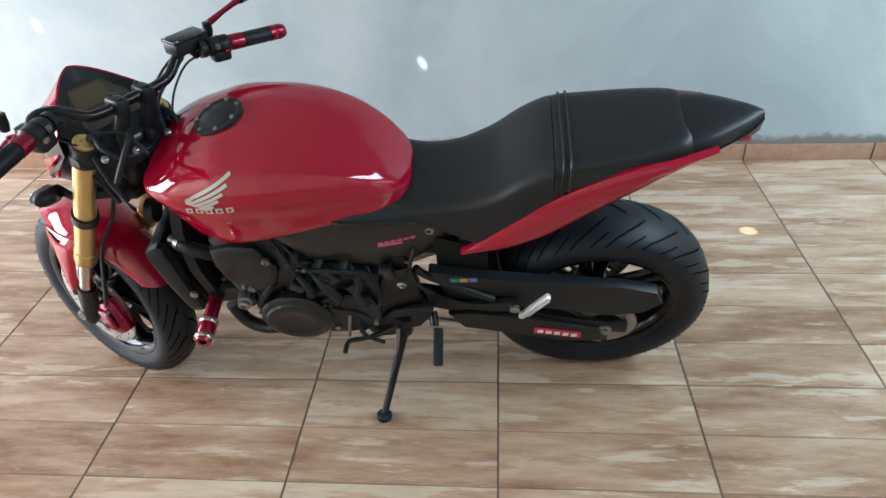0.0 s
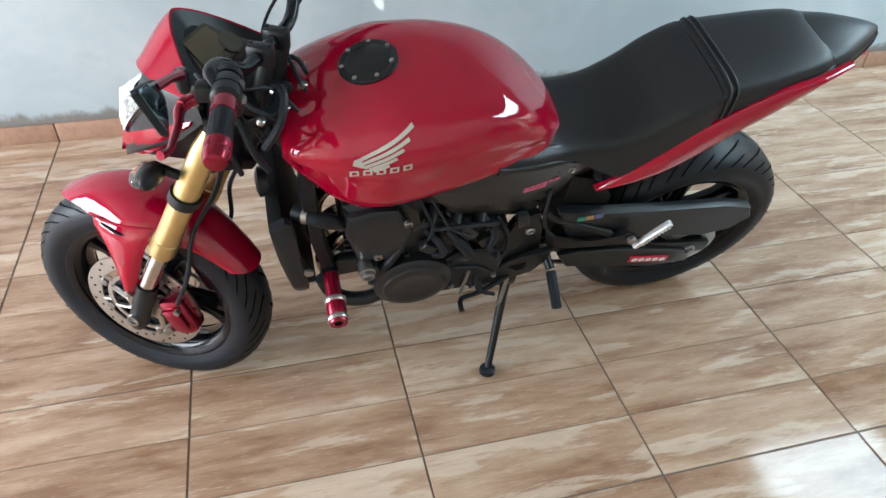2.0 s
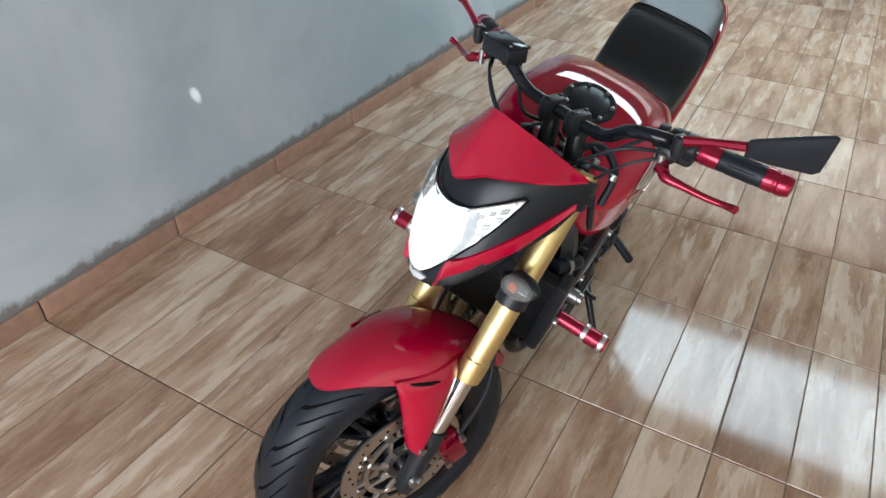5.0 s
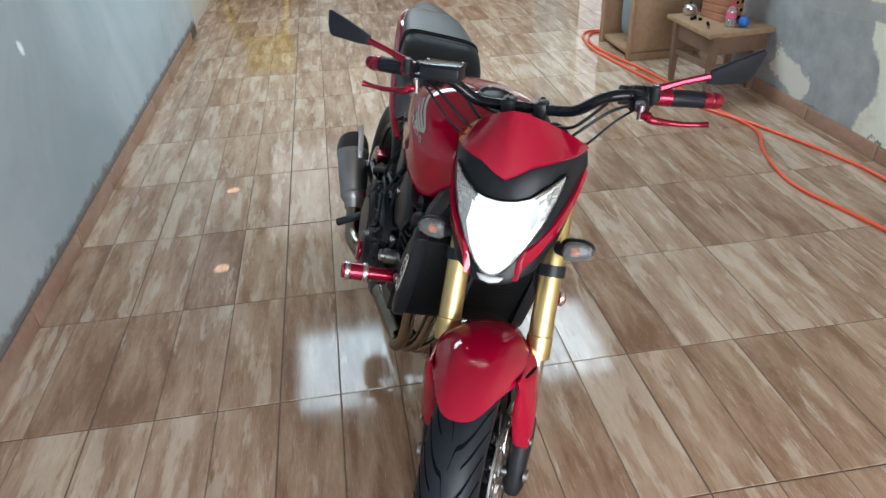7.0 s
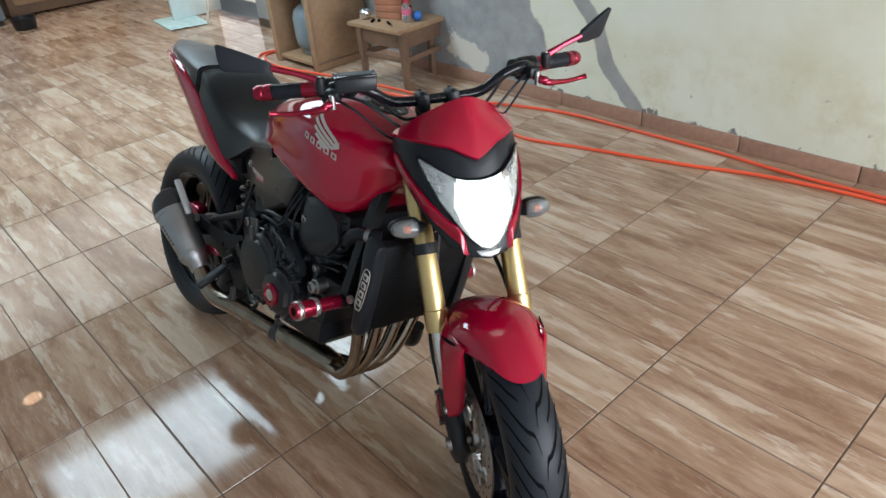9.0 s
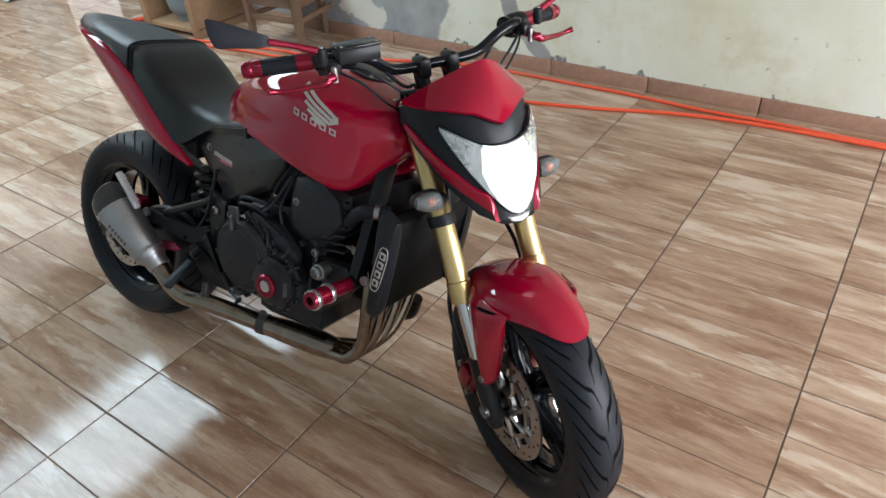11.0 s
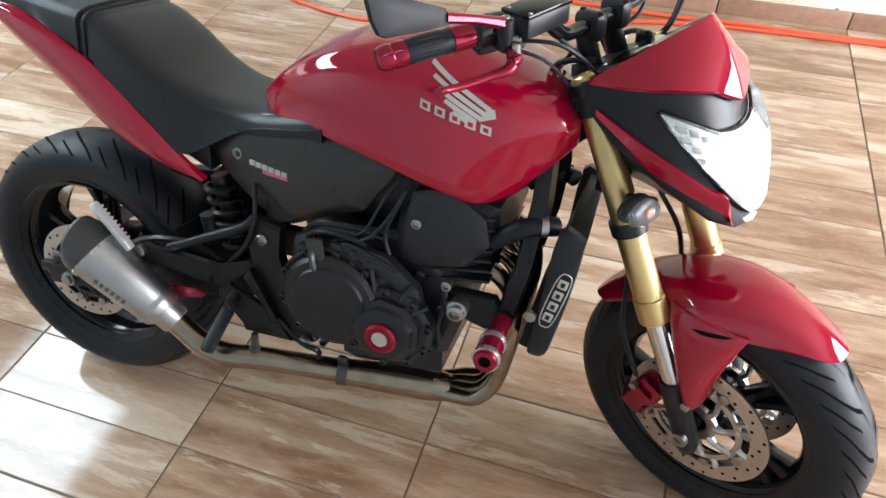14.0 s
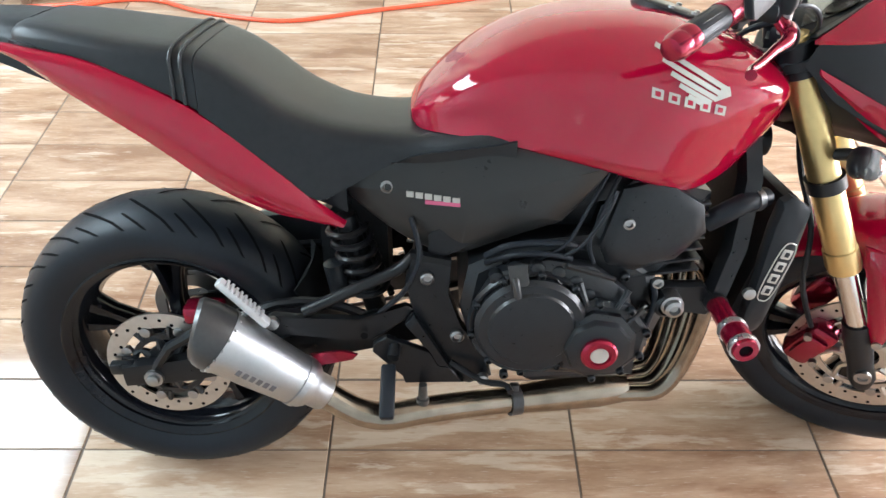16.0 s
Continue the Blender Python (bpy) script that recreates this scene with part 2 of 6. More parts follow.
# ---- the room ----
def plaster_grey():
    m = mat("grey_plaster", (0.42, 0.45, 0.46), 0.8)
    n = N(m)
    v = n.coords("Object")
    big, mid, fine = n.noise(v, 0.9, 5, 0.6, 0.6), n.noise(v, 5, 6, 0.6), n.noise(v, 70, 4)
    c = n.ramp(big, (0.30, (0.30, 0.355, 0.385)), (0.52, (0.40, 0.455, 0.485)), (0.70, (0.49, 0.53, 0.545)))
    c = n.mix(n.math('MULTIPLY', n.step(mid, 0.55, 0.75), 0.35), c, (0.33, 0.35, 0.35))
    x, y, z = n.xyz(v)
    foot = n.math('ADD', z, n.math('MULTIPLY', n.math('SUBTRACT', n.noise(v, 9, 5, 0.7), 0.5), 0.12))
    c = n.mix(n.math('SUBTRACT', 1.0, n.step(foot, 0.095, 0.135)), c, (0.17, 0.16, 0.15))
    n.put(n.b.inputs["Base Color"], c)
    n.bump(n.math('ADD', n.math('MULTIPLY', mid, 0.6), n.math('MULTIPLY', fine, 0.25)), 0.25, 0.008)
    return m


def seg(n, px, pz, a, b):
    """Distance of a wall point from the segment a-b, as nodes."""
    dx, dz = b[0] - a[0], b[1] - a[1]
    l2 = dx * dx + dz * dz
    rx, rz = n.math('SUBTRACT', px, a[0]), n.math('SUBTRACT', pz, a[1])
    t = n.math('DIVIDE', n.math('ADD', n.math('MULTIPLY', rx, dx), n.math('MULTIPLY', rz, dz)), l2)
    t = n.math('MINIMUM', n.math('MAXIMUM', t, 0.0), 1.0)
    ex, ez = n.math('SUBTRACT', rx, n.math('MULTIPLY', t, dx)), n.math('SUBTRACT', rz, n.math('MULTIPLY', t, dz))
    return n.math('SQRT', n.math('ADD', n.math('MULTIPLY', ex, ex), n.math('MULTIPLY', ez, ez)))


def plaster_cream():
    """Old cream paint with grey cement repairs and flaked patches near the floor."""
    m = mat("cream_wall", (0.6, 0.58, 0.45), 0.75)
    n = N(m)
    v = n.coords("Object")
    x, y, z = n.xyz(v)
    big, mid, fine = n.noise(v, 1.3, 5, 0.6, 0.4), n.noise(v, 7, 6, 0.65), n.noise(v, 60, 4)
    wob = n.math('MULTIPLY', n.math('SUBTRACT', mid, 0.5), 0.16)
    cream = n.ramp(big, (0.3, (0.60, 0.60, 0.46)), (0.55, (0.68, 0.70, 0.59)), (0.75, (0.71, 0.74, 0.66)))
    stain = n.math('MULTIPLY', n.math('SUBTRACT', 1.0, n.step(z, 0.1, 0.75)), n.step(n.noise(v, 3.0, 5, 0.7), 0.45, 0.7))
    cream = n.mix(n.math('MULTIPLY', stain, 0.55), cream, (0.48, 0.40, 0.22))
    # filled chase: a band from the skirting up and along, over bare cement
    d = seg(n, x, z, (-0.60, 0.06), (-0.83, 0.30))
    for a, b in (((-0.83, 0.30), (-0.91, 0.52)), ((-0.91, 0.52), (-1.07, 0.69)), ((-1.07, 0.69), (-1.90, 0.64)), ((-1.07, 0.69), (-1.22, 1.30))):
        d = n.math('MINIMUM', d, seg(n, x, z, a, b))
    chase = n.math('SUBTRACT', 1.0, n.step(n.math('ADD', d, n.math('MULTIPLY', wob, 0.35)), 0.040, 0.055))
    bare = n.math('SUBTRACT', 1.0, n.step(n.math('ADD', n.math('ADD', x, wob), n.math('MULTIPLY', n.math('ABSOLUTE', n.math('SUBTRACT', z, 0.30)), 0.5)), -1.27, -1.24))
    flake = n.math('SUBTRACT', 1.0, n.step(n.math('ADD', seg(n, x, z, (-2.05, 0.22), (-1.85, 0.16)), n.math('MULTIPLY', wob, 1.3)), 0.07, 0.09))
    low = n.math('SUBTRACT', 1.0, n.step(n.math('ADD', z, n.math('MULTIPLY', n.math('SUBTRACT', n.noise(v, 9, 6, 0.72), 0.5), 0.30)), 0.060, 0.072))
    chips = n.math('MULTIPLY', n.step(n.noise(v, 16, 3, 0.5), 0.70, 0.73), n.math('SUBTRACT', 1.0, n.step(z, 0.15, 0.6)))
    grey = n.ramp(mid, (0.3, (0.24, 0.25, 0.25)), (0.7, (0.36, 0.37, 0.37)))
    c = n.mix(bare, cream, grey)
    c = n.mix(flake, c, (0.60, 0.57, 0.50))
    c = n.mix(chase, c, n.ramp(mid, (0.3, (0.27, 0.27, 0.26)), (0.7, (0.36, 0.36, 0.35))))
    c = n.mix(low, c, (0.20, 0.19, 0.18))
    c = n.mix(n.math('MULTIPLY', chips, 0.6), c, (0.25, 0.23, 0.20))
    n.put(n.b.inputs["Base Color"], c)
    h = n.math('SUBTRACT', n.math('ADD', n.math('MULTIPLY', mid, 0.5), n.math('MULTIPLY', fine, 0.2)), n.math('MULTIPLY', n.math('ADD', chase, low), 0.5))
    n.bump(h, 0.35, 0.010)
    return m


def plank_material(name, per_object=True):
    """Glazed wood-look tile: streaks along x, pale and brown zones, knots."""
    m = mat(name, (0.4, 0.28, 0.2), 0.16)
    n = N(m)
    if per_object:
        rnd = n.t.nodes.new("ShaderNodeObjectInfo").outputs["Random"]
    else:
        rnd = n.t.nodes.new("ShaderNodeNewGeometry").outputs["Random Per Island"]
    comb = n.t.nodes.new("ShaderNodeCombineXYZ")
    n.put(comb.inputs[0], n.math('MULTIPLY', rnd, 37.0))
    n.put(comb.inputs[1], n.math('MULTIPLY', rnd, 91.0))
    n.put(comb.inputs[2], n.math('MULTIPLY', rnd, 53.0))
    a = n.coords("Object", (1.0, 5.0, 1.0), comb.outputs[0])
    b = n.coords("Object", (2.2, 26.0, 1.0), comb.outputs[0])
    d = n.coords("Object", (0.8, 4.6, 1.0), comb.outputs[0])
    streak, grain = n.noise(a, 2.6, 6, 0.62, 0.12), n.noise(b, 4.0, 6, 0.7, 0.15)
    tone = n.math('ADD', n.math('SUBTRACT', n.math('MULTIPLY', streak, 1.05), 0.085), n.math('MULTIPLY', n.math('SUBTRACT', rnd, 0.5), 0.15))
    c = n.ramp(tone, (0.26, (0.230, 0.128, 0.078)), (0.40, (0.335, 0.212, 0.140)), (0.52, (0.412, 0.282, 0.196)), (0.64, (0.480, 0.350, 0.256)), (0.78, (0.550, 0.440, 0.350)))
    # worn pale paint with torn edges, and bare brown wood between
    pale = n.noise(d, 3.1, 7, 0.62, 0.2)
    c = n.mix(n.math('MULTIPLY', n.step(n.math('ADD', pale, n.math('MULTIPLY', n.math('SUBTRACT', rnd, 0.5), 0.11)), 0.545, 0.600), 0.46), c, (0.60, 0.500, 0.400))
    bare = n.noise(n.coords("Object", (1.0, 5.5, 3.0), comb.outputs[0]), 3.4, 7, 0.66, 0.2)
    c = n.mix(n.math('MULTIPLY', n.step(n.math('SUBTRACT', bare, n.math('MULTIPLY', n.math('SUBTRACT', rnd, 0.5), 0.08)), 0.565, 0.625), 0.46), c, (0.240, 0.132, 0.076))
    c = n.mix(n.math('MULTIPLY', n.step(grain, 0.57, 0.72), 0.45), c, (0.205, 0.116, 0.068))
    scratch = n.noise(n.coords("Object", (5.0, 70.0, 1.0), comb.outputs[0]), 5.0, 4, 0.6)
    c = n.mix(n.math('MULTIPLY', n.step(scratch, 0.56, 0.72), 0.30), c, (0.225, 0.140, 0.090))
    c = n.mix(n.math('MULTIPLY', n.math('SUBTRACT', 1.0, n.step(scratch, 0.30, 0.42)), 0.32), c, (0.62, 0.54, 0.46))
    n.put(n.b.inputs["Base Color"], c)
    n.put(n.b.inputs["Roughness"], n.math('ADD', 0.055, n.math('MULTIPLY', n.step(grain, 0.35, 0.75), 0.10)))
    n.b.inputs["Specular IOR Level"].default_value = 0.37
    n.bump(n.math('ADD', n.math('MULTIPLY', grain, 0.6), n.math('MULTIPLY', streak, 0.4)), 0.05, 0.0012)
    return m


GREY_WALL, CREAM_WALL = plaster_grey(), plaster_cream()
PLANK, PLANK_FAR = plank_material("wood_look_tile"), plank_material("wood_look_tile_far", False)
GROUT = worn("dark_grout", (0.115, 0.082, 0.062), 0.8, 0, 0, 40, 0.3, 0.2)
SKIRT = worn("skirting_tile", (0.34, 0.20, 0.14), 0.3, 0, 0, 30, 0.3, 0.05)
ROOFING = worn("roof_sheet", (0.40, 0.39, 0.37), 0.8, 0, 0, 10, 0.15, 0.1)
WHITE_WALL = worn("pale_wall", (0.55, 0.52, 0.46), 0.8, 0, 0, 14, 0.15, 0.1)


def slab(name, x0, x1, y0, y1, z0, z1, material, label="", category="", kind="structure"):
    g = Geo().add([(x, y, z) for z in (z0, z1) for y in (y0, y1) for x in (x0, x1)], [(0, 2, 3, 1), (4, 5, 7, 6), (0, 1, 5, 4), (2, 6, 7, 3), (0, 4, 6, 2), (1, 3, 7, 5)])
    return tagged(link(name, g, material, None, "", flat=True), label, category, "", kind)


floor = slab("floor", ROOM_X0 - 0.1, ROOM_X1 + 0.1, ROOM_Y0 - 0.1, ROOM_Y1 + 0.1, -0.12, -0.0022, GROUT, "glazed wood-look floor tiles laid in straight rows", "floor")
slab("wall_grey", -4.86, ROOM_X1, ROOM_Y0 - 0.16, ROOM_Y0, -0.0022, ROOF, GREY_WALL, "grey rendered wall with cloudy patches", "wall")
slab("wall_grey_far", ROOM_X0, -4.862, ROOM_Y0 - 0.20, ROOM_Y0 - 0.035, -0.0022, ROOF, WHITE_WALL, "pale rendered wall", "wall")
slab("wall_cream", -4.81, ROOM_X1, ROOM_Y1, ROOM_Y1 + 0.16, -0.0022, ROOF, CREAM_WALL, "old cream wall with grey cement repairs", "wall")
slab("wall_cream_far", ROOM_X0, -5.91, ROOM_Y1, ROOM_Y1 + 0.16, -0.0022, ROOF, WHITE_WALL, "pale rendered wall", "wall")
slab("door_head", -5.91, -4.81, ROOM_Y1, ROOM_Y1 + 0.16, 2.1, ROOF, WHITE_WALL, "pale wall above a doorway", "wall")
slab("wall_back", ROOM_X0 - 0.16, ROOM_X0, ROOM_Y0 - 0.2, ROOM_Y1 + 0.16, -0.0022, ROOF, WHITE_WALL, "pale rendered end wall", "wall")
slab("wall_gate_side", ROOM_X1, ROOM_X1 + 0.16, ROOM_Y0 - 0.16, -0.65, -0.0022, ROOF, GREY_WALL, "grey rendered wall beside the gate", "wall")
slab("wall_gate_far_side", ROOM_X1, ROOM_X1 + 0.16, 2.65, ROOM_Y1 + 0.16, -0.0022, ROOF, GREY_WALL, "grey rendered wall beside the gate", "wall")
slab("gate_head", ROOM_X1, ROOM_X1 + 0.16, -0.65, 2.65, 2.4, ROOF, GREY_WALL, "grey beam above the gate", "wall")
# unseen sheet, added to keep direct sun out of the doorway
slab("porch_roof", -6.8, -3.9, ROOM_Y1 + 0.16, ROOM_Y1 + 2.2, 2.30, 2.34, ROOFING, "grey sheet roof outside the doorway", "roof")
slab("ground", -40, 40, -40, 40, -0.30, -0.121, worn("yard_concrete", (0.30, 0.29, 0.27), 0.9, 0, 0, 6, 0.2, 0.2), "grey concrete yard", "ground")


# roof sheets with a clear strip left open, and small nail holes that let sun specks in
def speck_holes(x0, x1, spots):
    """A roof slab over the room's width, with a round hole towards the sun for each sunlit speck."""
    from mathutils.geometry import tessellate_polygon
    y0, y1 = ROOM_Y0 - 0.16, ROOM_Y1 + 0.16
    loops = [[Vector((x0, y0, 0)), Vector((x1, y0, 0)), Vector((x1, y1, 0)), Vector((x0, y1, 0))]]
    for p, r in spots:
        q = Vector(p) + SUN_FROM * ((ROOF - p[2]) / SUN_FROM.z)
        if x0 + 0.1 < q.x < x1 - 0.1 and y0 + 0.1 < q.y < y1 - 0.1:
            loops.append([Vector((q.x + r * math.cos(a), q.y + r * math.sin(a), 0)) for a in np.arange(10) * -0.6283])
    flat = [p for l in loops for p in l]
    tris = tessellate_polygon(loops)
    n = len(flat)
    g = Geo()
    vs = [(p.x, p.y, ROOF) for p in flat] + [(p.x, p.y, ROOF + 0.012) for p in flat]
    fs = [tuple(t) for t in tris] + [tuple(i + n for i in reversed(t)) for t in tris]
    o = 0
    for l in loops:
        k = len(l)
        fs += [(o + i, o + (i + 1) % k, n + o + (i + 1) % k, n + o + i) for i in range(k)]
        o += k
    return g.add(vs, fs)


SPECKS = [((-1.56, -0.28, 0), 0.034), ((-0.835, -0.26, 0), 0.034), ((-0.23, ROOM_Y0, 0.490), 0.022), ((-1.26, ROOM_Y0, 0.83), 0.022), ((-0.52, ROOM_Y0, 0.80), 0.022), ((1.50, ROOM_Y0, 0.70), 0.022)]
for nm, x0, x1 in (("ceiling", SKY_X1, ROOM_X1 + 0.16), ("ceiling_far", FAR_X, SKY_X0)):
    tagged(link(nm, speck_holes(x0, x1, SPECKS), ROOFING, None, "", flat=True), "flat grey roof sheets", "ceiling", "", "structure")

for nm, y0, y1 in (("ceiling_edge", ROOM_Y0 - 0.16, SKY_Y0), ("ceiling_edge_far", SKY_Y1, ROOM_Y1 + 0.16)):
    slab(nm, SKY_X0, SKY_X1, y0, y1, ROOF, ROOF + 0.012, ROOFING, "flat grey roof sheet beside the clear panel", "ceiling")
# unseen upstands, added to stop sun leaking in below the raised sheets
for x0, x1, y0, y1 in ((SKY_X0 - 0.02, SKY_X0, SKY_Y0 - 0.02, SKY_Y1 + 0.02), (SKY_X1, SKY_X1 + 0.02, SKY_Y0 - 0.02, SKY_Y1 + 0.02), (SKY_X0, SKY_X1, SKY_Y0 - 0.02, SKY_Y0), (SKY_X0, SKY_X1, SKY_Y1, SKY_Y1 + 0.02),
                       (FAR_X, FAR_X + 0.02, ROOM_Y0 - 0.16, ROOM_Y1 + 0.16), (ROOM_X0 - 0.16, FAR_X, ROOM_Y1 + 0.14, ROOM_Y1 + 0.16)):
    slab("roof_trim", x0, x1, y0, y1, ROOF + 0.0125, ROOF + 0.108, ROOFING, "grey upstand under the translucent sheet", "roof trim")
# unseen sheet added to close the roof above the far fill lamp
slab("roof_panel_far", ROOM_X0 - 0.16, FAR_X, ROOM_Y0 - 0.16, ROOM_Y1 + 0.16, ROOF + 0.10, ROOF + 0.106, mat("milky_sheet", (0.8, 0.82, 0.82), 0.5), "milky translucent roof sheets", "roof panel")
slab("roof_panel", SKY_X0, SKY_X1, SKY_Y0, SKY_Y1, ROOF + 0.10, ROOF + 0.106, mat("milky_plastic", (0.8, 0.82, 0.82), 0.5), "milky translucent roof panel", "roof panel")

# skirting tiles along both walls
for name, y, x0, x1, s in (("baseboard", ROOM_Y0, -4.86, ROOM_X1, 1), ("baseboard_cream", ROOM_Y1, -4.81, ROOM_X1, -1)):
    base = slab(name, x0, x1, min(y, y + s * 0.004), max(y, y + s * 0.004), -0.002, 0.078, GROUT, "brown ceramic skirting tiles along the wall", "skirting")
    me = None
    k0, k1 = math.ceil(x0 / 0.285), math.floor(x1 / 0.285)
    for k in range(k0, k1):
        if k % 2:
            continue
        if me is None:
            t = Geo().box((0, 0, 0), (0.564, 0.012, 0.080), None, 0.002)
            ob = part("skirting_tile", t, SKIRT, base)
            me = ob.data
        else:
            ob = new("skirting_tile", me)
            ob.parent = base
        ob.location = (k * 0.285 + 0.285, y + s * 0.008, 0.0405)


# ---- the motorcycle, in its own frame: u ahead, v to its left, w up; it leans on its stand ----
bike = thing("motorcycle", "red naked motorcycle with gold forks leaning on its side stand", "motorcycle",
             Matrix.Translation((-0.894, 0.3935, 0.002)) @ Matrix.Rotation(radians(0.15), 4, 'Z') @ Matrix.Rotation(radians(-17.0), 4, 'X'))
RAKE = radians(25.5)
STEER_AT, STEER_AXIS = Vector((1.651, 0, 0)), Vector((-math.sin(RAKE), 0, math.cos(RAKE)))
STEER = Matrix.Translation(STEER_AT) @ Matrix.Rotation(radians(-29.8), 4, STEER_AXIS) @ Matrix.Translation(-STEER_AT)


def steered(g):
    g.v = [tuple(STEER @ Vector(p)) for p in g.v]
    return g


def settled(g):
    """The body sits a little lower on its springs than it was drawn; the axles keep their height."""
    g.v = [(u, v, w if w < 0.31 else 0.31 + (w - 0.31) * 0.975) for u, v, w in g.v]
    return g


def bpart(name, g, material, parent, label="", sharp=38):
    return part(name, settled(g), material, parent, label, sharp)


def shifted(g, du, narrow=1.0):
    g.v = [(u + du, v * narrow, w) for u, v, w in g.v]
    return g


def fpart(name, g, material, parent=bike, label="", sharp=38):
    """A part of the lamp, the dash or the handlebar."""
    return part(name, steered(settled(shifted(g, -0.010))), material, parent, label, sharp)


def fork_part(name, g, material, parent=bike, label="", sharp=38):
    """A part of the forks or the front fender."""
    return part(name, steered(settled(shifted(g, 0.006, 0.94))), material, parent, label, sharp)


def wheel_part(name, g, material, parent=bike, label="", sharp=38):
    return part(name, steered(shifted(g, 0.006)), material, parent, label, sharp)


def wheel(c, radius, width, rim_r, spokes, front, hub_w):
    """Tyre, rim, spokes and tread of one wheel; c is its axle's middle."""
    fin = wheel_part if front else part
    hw = width / 2
    tyre = Geo().turned([(-hw * 0.80, rim_r - 0.004), (-hw * 0.97, rim_r + 0.018), (-hw, rim_r + (radius - rim_r) * 0.50), (-hw * 0.93, radius - 0.030), (-hw * 0.78, radius - 0.017),
                         (-hw * 0.5, radius - 0.006), (-hw * 0.2, radius - 0.001), (hw * 0.2, radius - 0.001), (hw * 0.5, radius - 0.006), (hw * 0.78, radius - 0.017),
                         (hw * 0.93, radius - 0.030), (hw, rim_r + (radius - rim_r) * 0.50), (hw * 0.97, rim_r + 0.018), (hw * 0.80, rim_r - 0.004), (hw * 0.5, rim_r - 0.012), (-hw * 0.5, rim_r - 0.012)], c, (0, 1, 0), 72, True)
    name = "front_wheel" if front else "rear_wheel"
    rim = Geo().turned([(-hw * 0.82, rim_r + 0.006), (-hw * 0.84, rim_r - 0.004), (-hw * 0.76, rim_r - 0.014), (-hw * 0.74, rim_r - 0.018), (-hw * 0.64, rim_r - 0.015), (-hw * 0.58, rim_r - 0.022), (-hw * 0.45, rim_r - 0.028), (-hw * 0.2, rim_r - 0.034), (hw * 0.2, rim_r - 0.034),
                        (hw * 0.45, rim_r - 0.028), (hw * 0.58, rim_r - 0.022), (hw * 0.64, rim_r - 0.015), (hw * 0.74, rim_r - 0.018), (hw * 0.76, rim_r - 0.014), (hw * 0.84, rim_r - 0.004), (hw * 0.82, rim_r + 0.006), (hw * 0.5, rim_r - 0.002), (-hw * 0.5, rim_r - 0.002)], c, (0, 1, 0), 72, True)
    w = fin(name, rim, GLOSS, bike, "gloss black cast wheel rim")
    fin("tyre", tyre, RUBBER, w, "black sport tyre with curved grooves")
    hub = Geo().turned([(-hub_w, 0.02), (-hub_w, 0.034), (-hub_w * 0.6, 0.045), (hub_w * 0.6, 0.045), (hub_w, 0.034), (hub_w, 0.02)], c, (0, 1, 0), 24)
    fin("hub", hub, GLOSS, w)
    for k in range(spokes):
        g = Geo()
        a0 = 2 * math.pi * k / spokes + (0.80 if front else 0.35)
        for da in (-0.13, 0.13):
            rows = []
            for r, off, hy, ht in ((0.035, 0.0, 0.028, 0.016), (0.09, da * 0.35, 0.022, 0.012), (0.15, da * 0.8, 0.020, 0.010), (rim_r - 0.026, da * 1.05, 0.026, 0.015)):
                a = a0 + off
                er, et = V3(math.cos(a), 0, math.sin(a)), V3(-math.sin(a), 0, math.cos(a))
                q = np.array(c) + er * r
                rows.append([q + et * ht * x + V3(0, hy * y, 0) for x, y in ((-1, -0.7), (-0.6, -1), (0.6, -1), (1, -0.7), (1, 0.7), (0.6, 1), (-0.6, 1), (-1, 0.7))])
            g.loft(rows)
        fin("spoke", g, GLOSS, w)
    # tread grooves: long bent black strips, painted as shaded cuts from crown to shoulder
    step = 18 if front else 20
    for s in (-1, 1):
        for k in range(step):
            a0 = 2 * math.pi * k / step + (0.0 if s > 0 else math.pi / step)
            if front:
                cuts = [(((0.02, 0.00), (0.14, 0.13), (0.34, 0.17), (0.62, 0.28), (0.96, 0.50)), 0.0056), (((0.40, 0.03), (0.66, 0.13), (0.97, 0.32)), 0.0046)]
            else:
                cuts = [(((0.08, 0.00), (0.28, 0.06), (0.55, 0.16), (0.94, 0.34)), 0.0050), (((0.58, 0.00), (0.76, 0.07), (0.95, 0.17)), 0.0040)]
            for line, half in cuts:
                rows = []
                pts = spline([V3(x, y, 0) for x, y in line], 4)
                for i, (x, da, _) in enumerate(pts):
                    y = s * hw * x
                    rr = np.interp(abs(x), (0, 0.2, 0.5, 0.78, 0.93), (radius - 0.001, radius - 0.001, radius - 0.006, radius - 0.017, radius - 0.030)) + 0.0012
                    a = a0 + da * (1 if front else -1)
                    wd = half * (0.55 + 0.45 * math.sin(math.pi * (i + 0.6) / (len(pts) + 0.2)))
                    er, et = V3(math.cos(a), 0, math.sin(a)), V3(-math.sin(a), 0, math.cos(a))
                    q = np.array(c) + V3(0, y, 0)
                    rows.append([q + er * rr - et * wd, q + er * rr + et * wd])
                fin("tread_groove", Geo().loft(rows, False, False), DARK_FILL, w)
    return w


